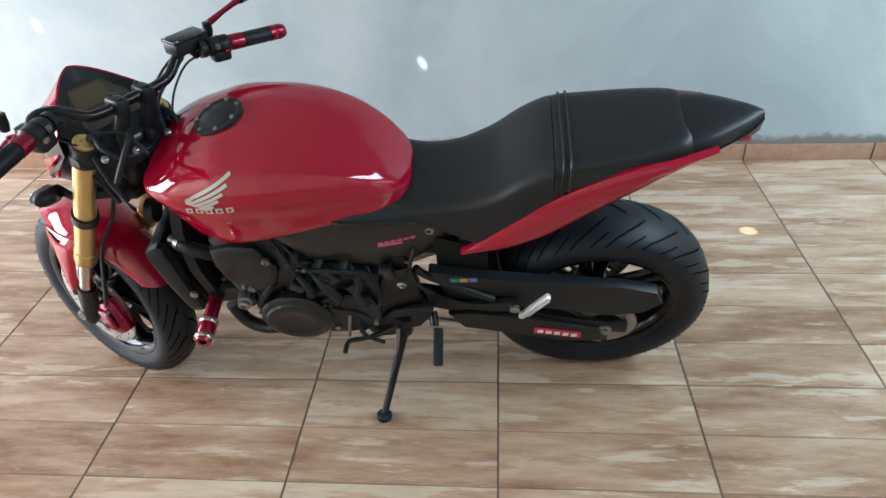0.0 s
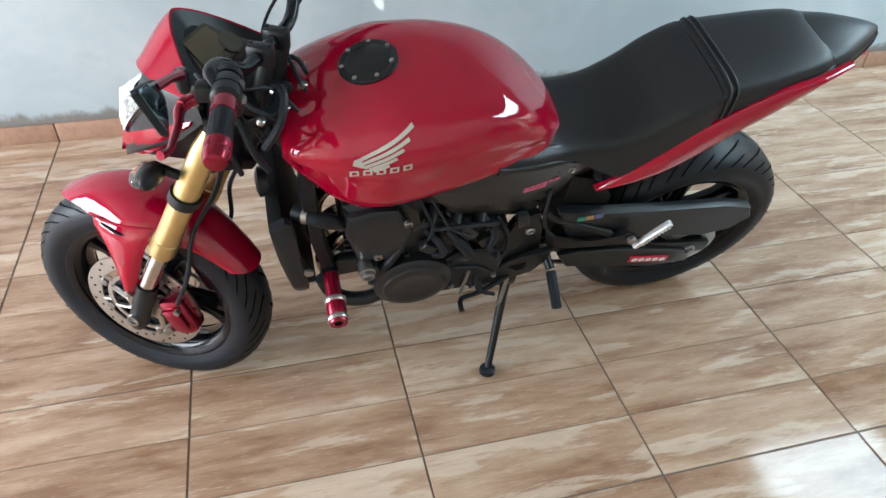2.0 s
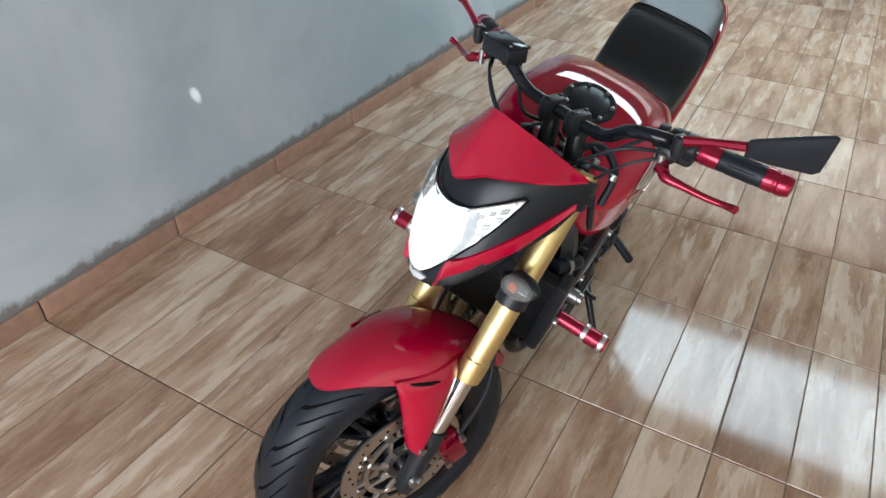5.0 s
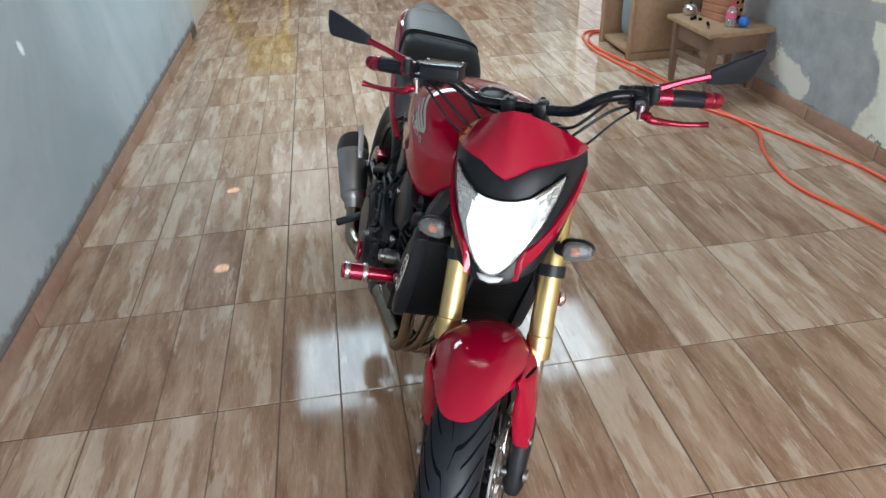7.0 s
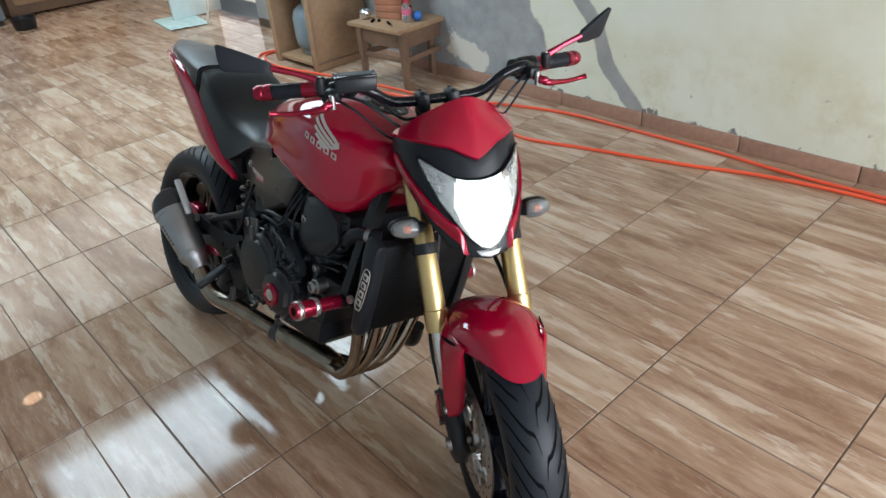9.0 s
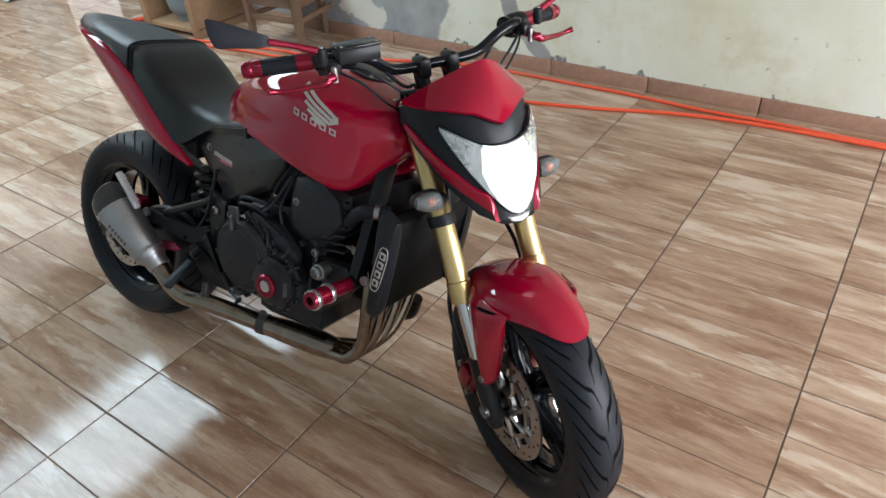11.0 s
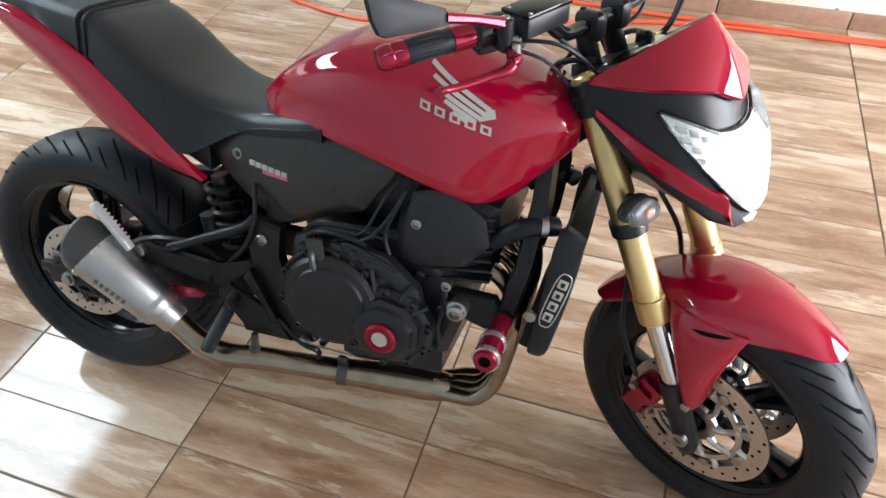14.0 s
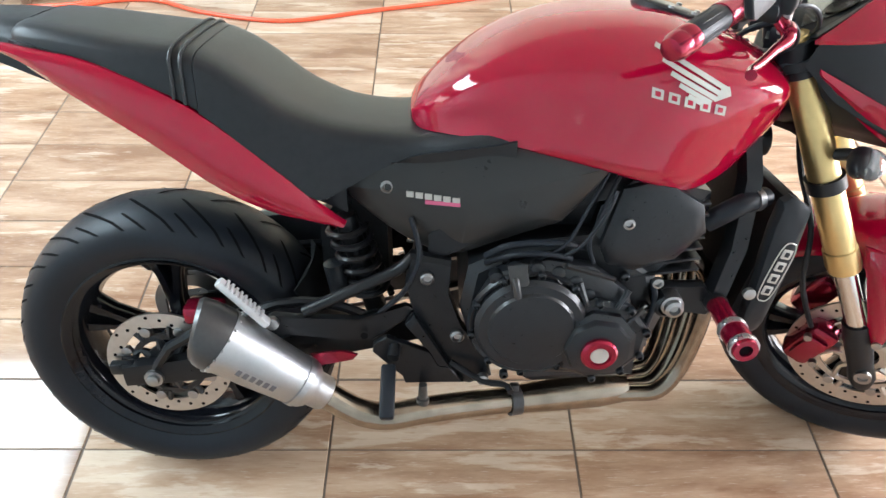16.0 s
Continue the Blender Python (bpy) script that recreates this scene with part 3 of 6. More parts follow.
def disc(c, y, r_out, r_in, front, parent, holes=18):
    """A drilled brake ring, floating on bobbins round its carrier."""
    fin = wheel_part if front else part
    t = 0.0025
    o = V3(*c) + V3(0, y, 0)
    metal = DISC if front else ENGINE
    d = fin("brake_disc", Geo().turned([(-t, r_in), (-t, r_out), (t, r_out), (t, r_in)], o, (0, 1, 0), 72, True), DISC, bike, "drilled steel brake disc")
    # drillings are black plugs; the dark of the holes is their colour
    for k in range(holes * 2):
        a = 2 * math.pi * k / (holes * 2)
        r = (r_in + r_out) / 2 + (r_out - r_in) * 0.27 * (k % 3 - 1)
        q = o + V3(r * math.cos(a), 0, r * math.sin(a))
        fin("drill_hole", Geo().turned([(-t - 0.0006, 0.0036), (t + 0.0006, 0.0036)], q, (0, 1, 0), 8), DARK_FILL, d)
    ring = r_in - 0.016
    fin("carrier_ring", Geo().turned([(-0.003, ring - 0.012), (-0.003, ring), (0.003, ring), (0.003, ring - 0.012)], o, (0, 1, 0), 48, True), metal, d)
    for k in range(8):
        a = 2 * math.pi * k / 8 + 0.2
        e, f, g = (V3(math.cos(a + b), 0, math.sin(a + b)) for b in (0, 0.20, 0.42))
        fin("carrier_arm", Geo().tube([o + e * 0.040, o + e * 0.060, o + f * (ring - 0.005)], [0.010, 0.006, 0.007], 6), metal, d)
        fin("bobbin", Geo().turned([(-0.006, 0.006), (-0.005, 0.0105), (0.005, 0.0105), (0.006, 0.006)], o + f * (r_in - 0.005), (0, 1, 0), 12), BOLT, d)
        fin("carrier_lug", Geo().tube([o + g * (ring - 0.004), o + g * (r_in + 0.003)], 0.006, 6), metal, d)
    fin("disc_carrier", Geo().turned([(-0.005, 0.026), (-0.005, 0.046), (0.005, 0.046), (0.005, 0.026)], o, (0, 1, 0), 24, True), metal, d)
    return d


REAR, FRONT = (0.050, 0.0, 0.322), (1.481, 0, 0.312)
rear_wheel = wheel(REAR, 0.315, 0.180, 0.222, 5, False, 0.085)
front_wheel = wheel(FRONT, 0.300, 0.122, 0.218, 5, True, 0.060)
disc(FRONT, 0.066, 0.148, 0.112, True, front_wheel)
disc(FRONT, -0.066, 0.148, 0.112, True, front_wheel)
disc(REAR, -0.105, 0.120, 0.088, False, rear_wheel, 14)


# -- tank
def tank_half(u, wt, hw, ww, bw, wb, n=19):
    """One side of the tank's section, from the crown down, with a soft ridge at the rear shoulder and at the front wing."""
    half = []
    rear = 0.0055 * min(1, max(0, (u - 0.555) / 0.03)) * min(1, max(0, (0.86 - u) / 0.16))
    wing = 0.0060 * min(1, max(0, (u - 0.985) / 0.06)) * min(1, max(0, (1.135 - u) / 0.02))
    for i in range(n):
        t = i / (n - 1) * math.pi / 2
        e = 0.74
        y, z = hw * math.sin(t) ** e, ww + (wt - ww) * math.cos(t) ** (e * 1.05)
        k = rear * max(0, 1 - abs(t - 0.88) / 0.45) + wing * max(0, 1 - abs(t - 1.30) / 0.40)
        half.append((y + k * math.sin(t), z + k * math.cos(t)))
    for k in (0.15, 0.35, 0.55, 0.75, 0.93):
        half.append((hw + (bw - hw) * k ** 1.6 - 0.004 * math.sin(math.pi * k) * (u > 0.6), ww + (wb - ww) * k))
    half += [(bw - 0.008, wb), (bw * 0.6, wb)]
    return half


def tank_ring(*row):
    half = tank_half(*row)
    return [V3(row[0], y, z) for y, z in half] + [V3(row[0], -y, z) for y, z in reversed(half[1:])]


TANK = [(0.530, .838, .050, .830, .045, .815), (0.547, .860, .088, .840, .085, .810), (0.59, .900, .122, .854, .126, .814), (0.65, .946, .148, .870, .154, .812),
        (0.72, .979, .165, .878, .171, .801), (0.79, .996, .176, .880, .179, .785), (0.86, 1.002, .183, .877, .180, .764), (0.93, 1.000, .185, .872, .172, .740),
        (0.985, .986, .178, .868, .156, .724), (1.04, .969, .166, .868, .138, .744), (1.085, .947, .150, .872, .120, .786), (1.12, .924, .130, .876, .106, .824), (1.138, .902, .107, .876, .096, .846)]
# fuller flanks amidships
TANK = [(u, wt, hw * (1 + 0.05 * math.exp(-((u - 0.86) / 0.17) ** 2)), ww, bw, wb) for u, wt, hw, ww, bw, wb in TANK]
bpart("fuel_tank", Geo().loft([tank_ring(*r) for r in spline(TANK, 4)]), RED, bike, "glossy red fuel tank", 60)
CAP_C, CAP_N = V3(0.953, 0, 0.9945), V3(0.27, 0, 0.963)
g = Geo().turned([(-0.012, 0.060), (0.002, 0.060), (0.004, 0.057), (0.003, 0.046), (0.005, 0.043), (0.005, 0.01)], CAP_C, CAP_N, 40)
cap = bpart("fuel_cap", g, BLACK, bike, "round black fuel cap with small bolts")
for k in range(7):
    a = 2 * math.pi * k / 7
    q = CAP_C + 0.051 * (math.cos(a) * V3(0.963, 0, -0.27) + math.sin(a) * V3(0, 1, 0))
    bpart("cap_bolt", Geo().turned([(0.002, 0.005), (0.008, 0.005), (0.009, 0.003)], q, CAP_N, 10), BOLT, cap)


import functools

TANK_FINE = np.array(spline(TANK, 4))


@functools.lru_cache(None)
def tank_section(u):
    half = tank_half(u, *(float(np.interp(u, TANK_FINE[:, 0], TANK_FINE[:, k])) for k in range(1, 6)))
    half = [q for i, q in enumerate(half[:-2]) if i == 0 or q[1] < half[i - 1][1]]
    return [q[1] for q in reversed(half)], [q[0] for q in reversed(half)]


def tank_v(u, w):
    """Half width of the tank at a height."""
    return float(np.interp(w, *tank_section(round(float(u), 4))))


def on_tank(poly, s, lift=0.0022, drop=0.008):
    """A thin decal laid on the tank's flank."""
    g = Geo()
    p = [np.array(q, float) - V3(0, drop) for q in poly]
    rows = []
    for k in range(9):
        t = k / 8
        a, b = p[0] + (p[3] - p[0]) * t, p[1] + (p[2] - p[1]) * t
        rows.append([V3(q[0], s * (tank_v(*q) + lift), q[1]) for q in (a + (b - a) * j / 4 for j in range(5))])
    return g.loft(rows, False, False)


for s in (1, -1):
    emblem = bpart("wing_emblem", on_tank([(1.012, .905), (1.008, .919), (0.995, .917), (0.985, .897)], s), DECAL, bike, "pale grey wing-shaped tank emblem")
    for k, (q0, q1) in enumerate((((1.006, .914), (.894, .978)), ((.999, .9065), (.903, .960)), ((.990, .901), (.915, .942)), ((.981, .8965), (.928, .9255)), ((.973, .893), (.943, .909)))):
        q0, q1 = V3(*q0), V3(*q1)
        d = (q1 - q0) / np.linalg.norm(q1 - q0)
        n = V3(-d[1], d[0]) * 0.0036
        bpart("wing_bar", on_tank([q0 - n, q0 + n, q1 + n * 0.9, q1 - n * 0.9], s, 0.0026), DECAL, emblem)
    l0, l1 = (V3(1.019, .874), V3(.892, .897)) if s > 0 else (V3(1.008, .874), V3(.882, .910))
    run = (l1 - l0) / 5
    for k in range(5):
        q, e = l0 + run * (k + 0.04), l0 + run * (k + 0.74)
        tall = V3(0, 0.0150)
        bpart("letter_block", on_tank([q, q + tall, e + tall, e], s), DECAL, emblem)
        qi, ei = l0 + run * (k + 0.22) + V3(0, 0.0038), l0 + run * (k + 0.56) + V3(0, 0.0038)
        bpart("letter_gap", on_tank([qi, qi + tall * 0.5, ei + tall * 0.5, ei], s, 0.0028), RED, emblem)


# -- seat, tail and side panels
def seat_ring(u, wt, hw, wb, dish=0.0, e=0.46):
    half = []
    for i in range(7):
        t = i / 6 * math.pi / 2
        half.append((hw * math.sin(t) ** e, wt - dish * math.cos(t) - (0.045 * (1 - math.cos(t) ** e))))
    for k in (0.3, 0.65, 0.95):
        half.append((hw + 0.004 * k, wt - 0.045 + (wb - wt + 0.045) * k))
    half += [(hw - 0.006, wb), (hw * 0.5, wb)]
    return [V3(u, y, z) for y, z in half] + [V3(u, -y, z) for y, z in reversed(half[1:])]


SEAT = [(0.700, .836, .166, .820), (0.660, .838, .162, .810), (0.60, .824, .150, .798), (0.54, .812, .132, .782), (0.48, .813, .124, .752), (0.42, .822, .126, .714), (0.375, .838, .132, .696),
        (0.33, .862, .136, .738), (0.28, .902, .138, .785), (0.235, .932, .137, .828), (0.205, .946, .135, .852)]
seat = bpart("rider_seat", Geo().loft([seat_ring(*r) for r in spline(SEAT, 3)]), VINYL, bike, "black vinyl rider seat", 60)
PILLION = [(0.203, .946, .132, .856), (0.180, .954, .130, .872), (0.10, .964, .125, .908), (0.02, .976, .116, .937), (-0.05, .984, .104, .956), (-0.078, .982, .094, .960), (-0.088, .972, .085, .962)]
pillion = bpart("pillion_seat", Geo().loft([seat_ring(*r, 0.0, 0.45) for r in spline(PILLION, 3)]), VINYL, bike, "black vinyl pillion seat", 60)
for u in (0.186, 0.170):
    r = seat_ring(u, np.interp(u, (0.10, 0.18, 0.203), (.964, .954, .946)) + 0.002, 0.1325, np.interp(u, (0.10, 0.18, 0.203), (.908, .872, .856)), 0, 0.45)
    bpart("seat_strap", Geo().tube(r[-10:] + r[:11], 0.0030, 6), VINYL, pillion)
TAIL = [(-0.07, .985, .098, .950), (-0.12, .990, .086, .945), (-0.17, .992, .062, .955), (-0.215, .990, .036, .968), (-0.240, .985, .012, .976)]
tail = bpart("tail_cover", Geo().loft([seat_ring(u, wt, hw, wb, 0, 0.7) for u, wt, hw, wb in spline(TAIL, 3)]), BLACK, bike, "pointed black tail cover")
bpart("tail_light", Geo().box((-0.165, 0, 0.942), (0.10, 0.085, 0.02)), DECAL_RED, tail, "small red tail light")
bpart("under_tail", Geo().loft([[V3(u, y * hw, w0 + (w1 - w0) * z) for y, z in ((-1, 0), (-1, 1), (1, 1), (1, 0))] for u, hw, w0, w1 in
                               ((0.42, .10, .66, .74), (0.30, .105, .72, .80), (0.1, .095, .83, .92), (-0.14, .06, .92, .95))]), BLACK, bike)
for s in (1, -1):
    top = [(0.418, .648), (0.365, .704), (0.306, .765), (0.188, .865), (0.05, .930), (-0.06, .952), (-0.135, .960)]
    low = [(0.408, .636), (0.318, .665), (0.221, .717), (0.110, .805), (0.00, .880), (-0.08, .932), (-0.138, .950)]
    out = [.118, .136, .143, .139, .128, .111, .088]
    rows = []
    for a, b, v in zip(spline(top, 4), spline(low, 4), spline([(x, 0) for x in out], 4)):
        ring = []
        for k, h in ((0, -0.008), (0, 0.000), (0.12, 0.007), (0.4, 0.010), (0.75, 0.004), (1, -0.010), (1, -0.016), (0.5, -0.006)):
            q = a + (b - a) * k
            ring.append(V3(q[0], s * (v[0] + h), q[1]))
        rows.append(ring)
    bpart("tail_fairing", Geo().loft(rows), RED, bike, "slim glossy red tail fairing")
    g = Geo().panel([(0.408, .705), (0.412, .712), (0.460, .768), (0.54, .806), (0.640, .820), (0.74, .808), (0.846, .784), (0.852, .778), (0.825, .733), (0.788, .682), (0.775, .670), (0.70, .634), (0.622, .594), (0.610, .592), (0.56, .597), (0.515, .617), (0.455, .660)],
                    side(s, 0.087, 0.20, 0.45), 0.018, 0.010, 0.006, 4)
    panel_ = bpart("side_panel", g, PANEL, bike, "dark grey plastic side panel", 60)
    bpart("panel_bolt", Geo().turned([(0, 0.012), (0.008, 0.012), (0.010, 0.008), (0.006, 0.006)], (0.491, s * 0.1035, 0.714), (0, s, 0), 14), BOLT, panel_)
    for k in range(6):
        x = 0.530 + 0.0155 * k
        y = 0.1230 + 0.20 * (x - 0.530)
        bpart("badge_bar", Geo().box((x, s * (y - 0.0015), 0.706 - 0.001 * k), (0.0125, 0.004, 0.0105 if s < 0 else 0.0065), np.array(Matrix.Rotation(s * 0.2, 3, 'Z')), 0), DECAL if s < 0 else DECAL_PINK, panel_)
    bpart("badge_stripe", Geo().box((0.585, s * 0.1325, 0.6935), (0.06, 0.004, 0.007), np.array(Matrix.Rotation(s * 0.2, 3, 'Z')), 0), DECAL_PINK, panel_)
    # pivot plate of the frame
    if s > 0:
        outline = [(0.552, .602), (0.615, .590), (0.640, .520), (0.672, .428), (0.690, .340), (0.672, .290), (0.600, .290), (0.565, .340), (0.510, .400), (0.525, .476), (0.530, .540)]
        spots = ((0.571, .545), (0.622, .396))
    else:
        outline = [(0.528, .598), (0.600, .586), (0.594, .527), (0.620, .447), (0.664, .392), (0.678, .332), (0.638, .310), (0.560, .318), (0.548, .387), (0.533, .462), (0.518, .532)]
        spots = ((0.558, .552), (0.612, .428))
    plate = bpart("pivot_plate", Geo().panel(outline, side(s, 0.132, 0.10, 0.55), 0.028, 0.0, 0.010), FRAME, bike, "black cast pivot plate", 30)
    for u, w in spots:
        bpart("plate_bolt", Geo().turned([(0, 0.013), (0.008, 0.013), (0.011, 0.009), (0.005, 0.007), (0.005, 0.001)], (u, s * (0.144 + 0.1 * (u - 0.55)), w), (0, s, 0), 16), BOLT, plate)
    # main spar under the tank, and engine hanger
    bpart("frame_spar", Geo().loft([[V3(u + du, s * (v + dv), w + dw) for du, dv, dw in ((0, -.012, .03), (0, .012, .03), (0, .014, -.03), (0, -.012, -.03))] for u, v, w in
                                   ((0.56, .115, .60), (0.66, .125, .66), (0.80, .130, .72), (0.95, .120, .76), (1.10, .070, .84), (1.15, .04, .88))]), FRAME, bike)
    bpart("engine_hanger", Geo().loft([[V3(u + du, s * (v + dv), w) for du, dv in ((-.019, -.014), (-.013, .014), (.013, .014), (.019, -.014))] for u, v, w in
                                      ((1.092, .092, .820), (1.098, .126, .74), (1.088, .150, .62), (1.065, .156, .50))]), FRAME, bike)

# -- engine
g = Geo().panel([(0.630, .575), (0.72, .625), (0.86, .640), (0.955, .570), (0.985, .470), (0.960, .385), (0.86, .350), (0.72, .350), (0.640, .400), (0.615, .49)], side(1, 0.0), 0.31, 0, 0.02)
engine = bpart("crankcase", g, ENGINE, bike, "black engine crankcase", 30)
bpart("cylinder_block", Geo().panel([(0.830, .590), (0.945, .530), (1.035, .640), (1.030, .720), (0.905, .745), (0.850, .690)], side(1, 0.0), 0.30, 0, 0.02), ENGINE, bike, "", 30)
bpart("sump", Geo().loft([[V3(u, y, w) for u, y in ((0.74, -.150), (0.95, -.140), (0.95, .09), (0.72, .09))] for w in (0.40, 0.325)] + [[V3(u, y, 0.300) for u, y in ((0.76, -.130), (0.93, -.115), (0.92, .07), (0.75, .07))]]), ENGINE, bike)
bpart("airbox", Geo().box((0.76, 0, 0.70), (0.34, 0.23, 0.14), None, 0.03), BLACK, bike)
for s in (1, -1):
    if s > 0:
        outline = [(1.028, .650), (1.022, .708), (0.970, .722), (0.912, .715), (0.876, .640), (0.880, .600), (0.913, .522), (1.000, .545)]
    else:
        outline = [(0.850, .625), (0.877, .735), (0.940, .750), (1.012, .706), (1.024, .655), (0.980, .602), (0.912, .580), (0.864, .592)]
    g = Geo().panel(outline, side(s, 0.158), 0.026, 0.006, 0.010)
    hc = bpart("head_cover", g, ENGINE, bike, "black angular engine side cover", 30)
    for u, w in ((0.890, .677), (0.955, .560)):
        bpart("cover_bolt", Geo().turned([(0, 0.010), (0.009, 0.010), (0.010, 0.006), (0.005, 0.005)], (u, s * 0.171, w), (0, s, 0), 12), BOLT, hc)
    bpart("engine_boss", Geo().turned([(0, 0.022), (0.02, 0.022), (0.024, 0.016), (0.016, 0.01)], (0.975, s * 0.165, 0.515), (0, s, 0), 16), ENGINE, hc)
g = Geo().panel([(0.640, .520), (0.675, .590), (0.76, .615), (0.84, .600), (0.905, .545), (0.925, .470), (0.900, .395), (0.82, .372), (0.72, .375), (0.655, .430)], side(-1, 0.180), 0.036, 0.0, 0.012)
clutch = bpart("clutch_housing", g, ENGINE, bike, "black bolted clutch housing", 40)
bpart("clutch_cover", Geo().turned([(0, 0.098), (0.014, 0.098), (0.022, 0.090), (0.022, 0.076), (0.027, 0.072), (0.029, 0.02)], (0.737, -0.197, 0.490), (0, -1, 0), 48), ENGINE, clutch)
bpart("pulser_cover", Geo().turned([(0, 0.074), (0.018, 0.070), (0.022, 0.060), (0.033, 0.056), (0.036, 0.044)], (0.853, -0.200, 0.455), (0, -1, 0), 9), ENGINE, clutch)
rc = bpart("red_filler_cap", Geo().turned([(0, 0.032), (0.010, 0.032), (0.014, 0.028), (0.014, 0.020), (0.011, 0.019), (0.011, 0.002)], (0.853, -0.232, 0.452), (0, -1, 0), 32), REDMETAL, clutch, "red anodised engine cap")
bpart("cap_mark", Geo().turned([(0, 0.016), (0.0012, 0.016), (0.0012, 0.001)], (0.853, -0.243, 0.452), (0, -1, 0), 20), DECAL, clutch)
for k in range(10):
    a = 2 * math.pi * k / 10 + 0.2
    q = (0.737 + 0.104 * math.cos(a), -0.197, 0.490 + 0.104 * math.sin(a))
    bpart("case_bolt", Geo().turned([(0, 0.0075), (0.014, 0.0075), (0.016, 0.005), (0.012, 0.003)], q, (0, -1, 0), 8), ENGINE, clutch)
bpart("clutch_arm", Geo().tube([(0.70, -0.195, 0.60), (0.705, -0.220, 0.588), (0.710, -0.222, 0.560)], 0.0065, 8, 3), CARBON, clutch, "grey metal clutch arm")
alt = bpart("alternator_cover", Geo().turned([(0, 0.100), (0.028, 0.098), (0.036, 0.090), (0.038, 0.080), (0.043, 0.076), (0.046, 0.056), (0.044, 0.052), (0.045, 0.01)], (0.865, 0.152, 0.428), (0, 1, 0), 48), ENGINE, bike, "round black alternator cover")
for k in range(9):
    a = 2 * math.pi * k / 9
    bpart("case_bolt", Geo().turned([(0, 0.0075), (0.012, 0.0075), (0.014, 0.004)], (0.865 + 0.103 * math.cos(a), 0.154, 0.428 + 0.103 * math.sin(a)), (0, 1, 0), 8), ENGINE, alt)
cover = bpart("sprocket_cover", Geo().panel([(0.640, .395), (0.635, .470), (0.660, .515), (0.735, .530), (0.785, .500), (0.800, .430), (0.770, .365), (0.690, .350)], side(1, 0.152), 0.046, 0.0, 0.008), BLACK, bike, "black sprocket cover", 30)
for u, w in ((0.652, .405), (0.662, .500), (0.775, .490), (0.762, .380), (0.70, .362)):
    bpart("cover_bolt", Geo().turned([(0, 0.0075), (0.010, 0.0075), (0.012, 0.005), (0.008, 0.004)], (u, 0.174, w), (0, 1, 0), 10), BOLT if w < 0.42 else ENGINE, cover)
bpart("cover_rib", Geo().tube([(0.665, 0.178, .42), (0.70, 0.179, .455), (0.765, 0.178, .47)], 0.004, 6), BLACK, cover)
# throttle bodies, coolant pipes and brackets between the engine and the tank
for u in (0.70, 0.755, 0.81):
    tb = bpart("throttle_body", Geo().turned([(0, 0.026), (0.03, 0.026), (0.032, 0.021), (0.055, 0.021), (0.057, 0.025), (0.066, 0.025)], (u, 0.115, 0.668 - (u - 0.7) * 0.1), (0.35, 0.1, -0.8), 16), ENGINE, bike, "black throttle body")
    bpart("hose_clip", Geo().turned([(0.036, 0.0215), (0.036, 0.0235), (0.042, 0.0235), (0.042, 0.0215)], (u, 0.115, 0.668 - (u - 0.7) * 0.1), (0.35, 0.1, -0.8), 16, True), BOLT, tb)
for s, pts, r in ((1, ((0.79, .150, .60), (0.76, .178, .575), (0.735, .182, .53), (0.745, .172, .50)), 0.014), (1, ((0.84, .150, .61), (0.81, .176, .585), (0.80, .180, .545), (0.815, .165, .52)), 0.011),
                  (1, ((0.70, .140, .62), (0.675, .170, .585), (0.685, .180, .54), (0.67, .165, .50)), 0.009), (1, ((0.66, .130, .60), (0.635, .160, .56), (0.63, .168, .50), (0.65, .165, .46)), 0.006),
                  (1, ((0.90, .165, .57), (0.93, .178, .53), (0.955, .172, .475), (0.93, .150, .42)), 0.010), (-1, ((0.865, .172, .735), (0.850, .184, .70), (0.815, .190, .645), (0.785, .190, .622)), 0.003),
                  (-1, ((0.66, .150, .585), (0.70, .186, .622), (0.755, .192, .628), (0.80, .186, .615)), 0.005), (-1, ((0.95, .165, .56), (0.955, .178, .52), (0.945, .182, .47), (0.95, .170, .42)), 0.006)):
    bpart("engine_pipe", Geo().tube([(u, s * v, w) for u, v, w in pts], r, 10, 5), RUBBER, bike)
for u, v, w, a, b, c in ((0.745, .172, .612, .05, .02, .035), (0.835, .168, .565, .04, .025, .03), (0.69, .165, .555, .035, .02, .04), (0.60, .150, .60, .05, .02, .03)):
    bpart("bracket", Geo().box((u, v, w), (a, b, c), np.array(Matrix.Rotation(u * 3, 3, 'Y')), 0.005), ENGINE, bike)
# stepped case round the filler cap
case = bpart("outer_case", Geo().panel([(0.792, .520), (0.845, .545), (0.905, .530), (0.945, .478), (0.938, .425), (0.905, .388), (0.850, .372), (0.795, .392), (0.778, .450)], side(-1, 0.192), 0.036, 0.0, 0.010), ENGINE, bike, "black engine side case", 30)
for a, b in (((0.775, .585), (0.800, .530)), ((0.815, .575), (0.830, .535)), ((0.790, .610), (0.870, .590)), ((0.900, .560), (0.880, .530)), ((0.930, .520), (0.900, .500))):
    bpart("cast_web", Geo().tube([(a[0], -0.200, a[1]), (b[0], -0.212, b[1])], [0.006, 0.0045], 6), ENGINE, case)
bpart("cable_bracket", Geo().panel([(0.690, .618), (0.722, .622), (0.728, .585), (0.716, .560), (0.700, .562)], side(-1, 0.214), 0.008, 0.0, 0.002), CARBON, clutch, "grey metal cable bracket")
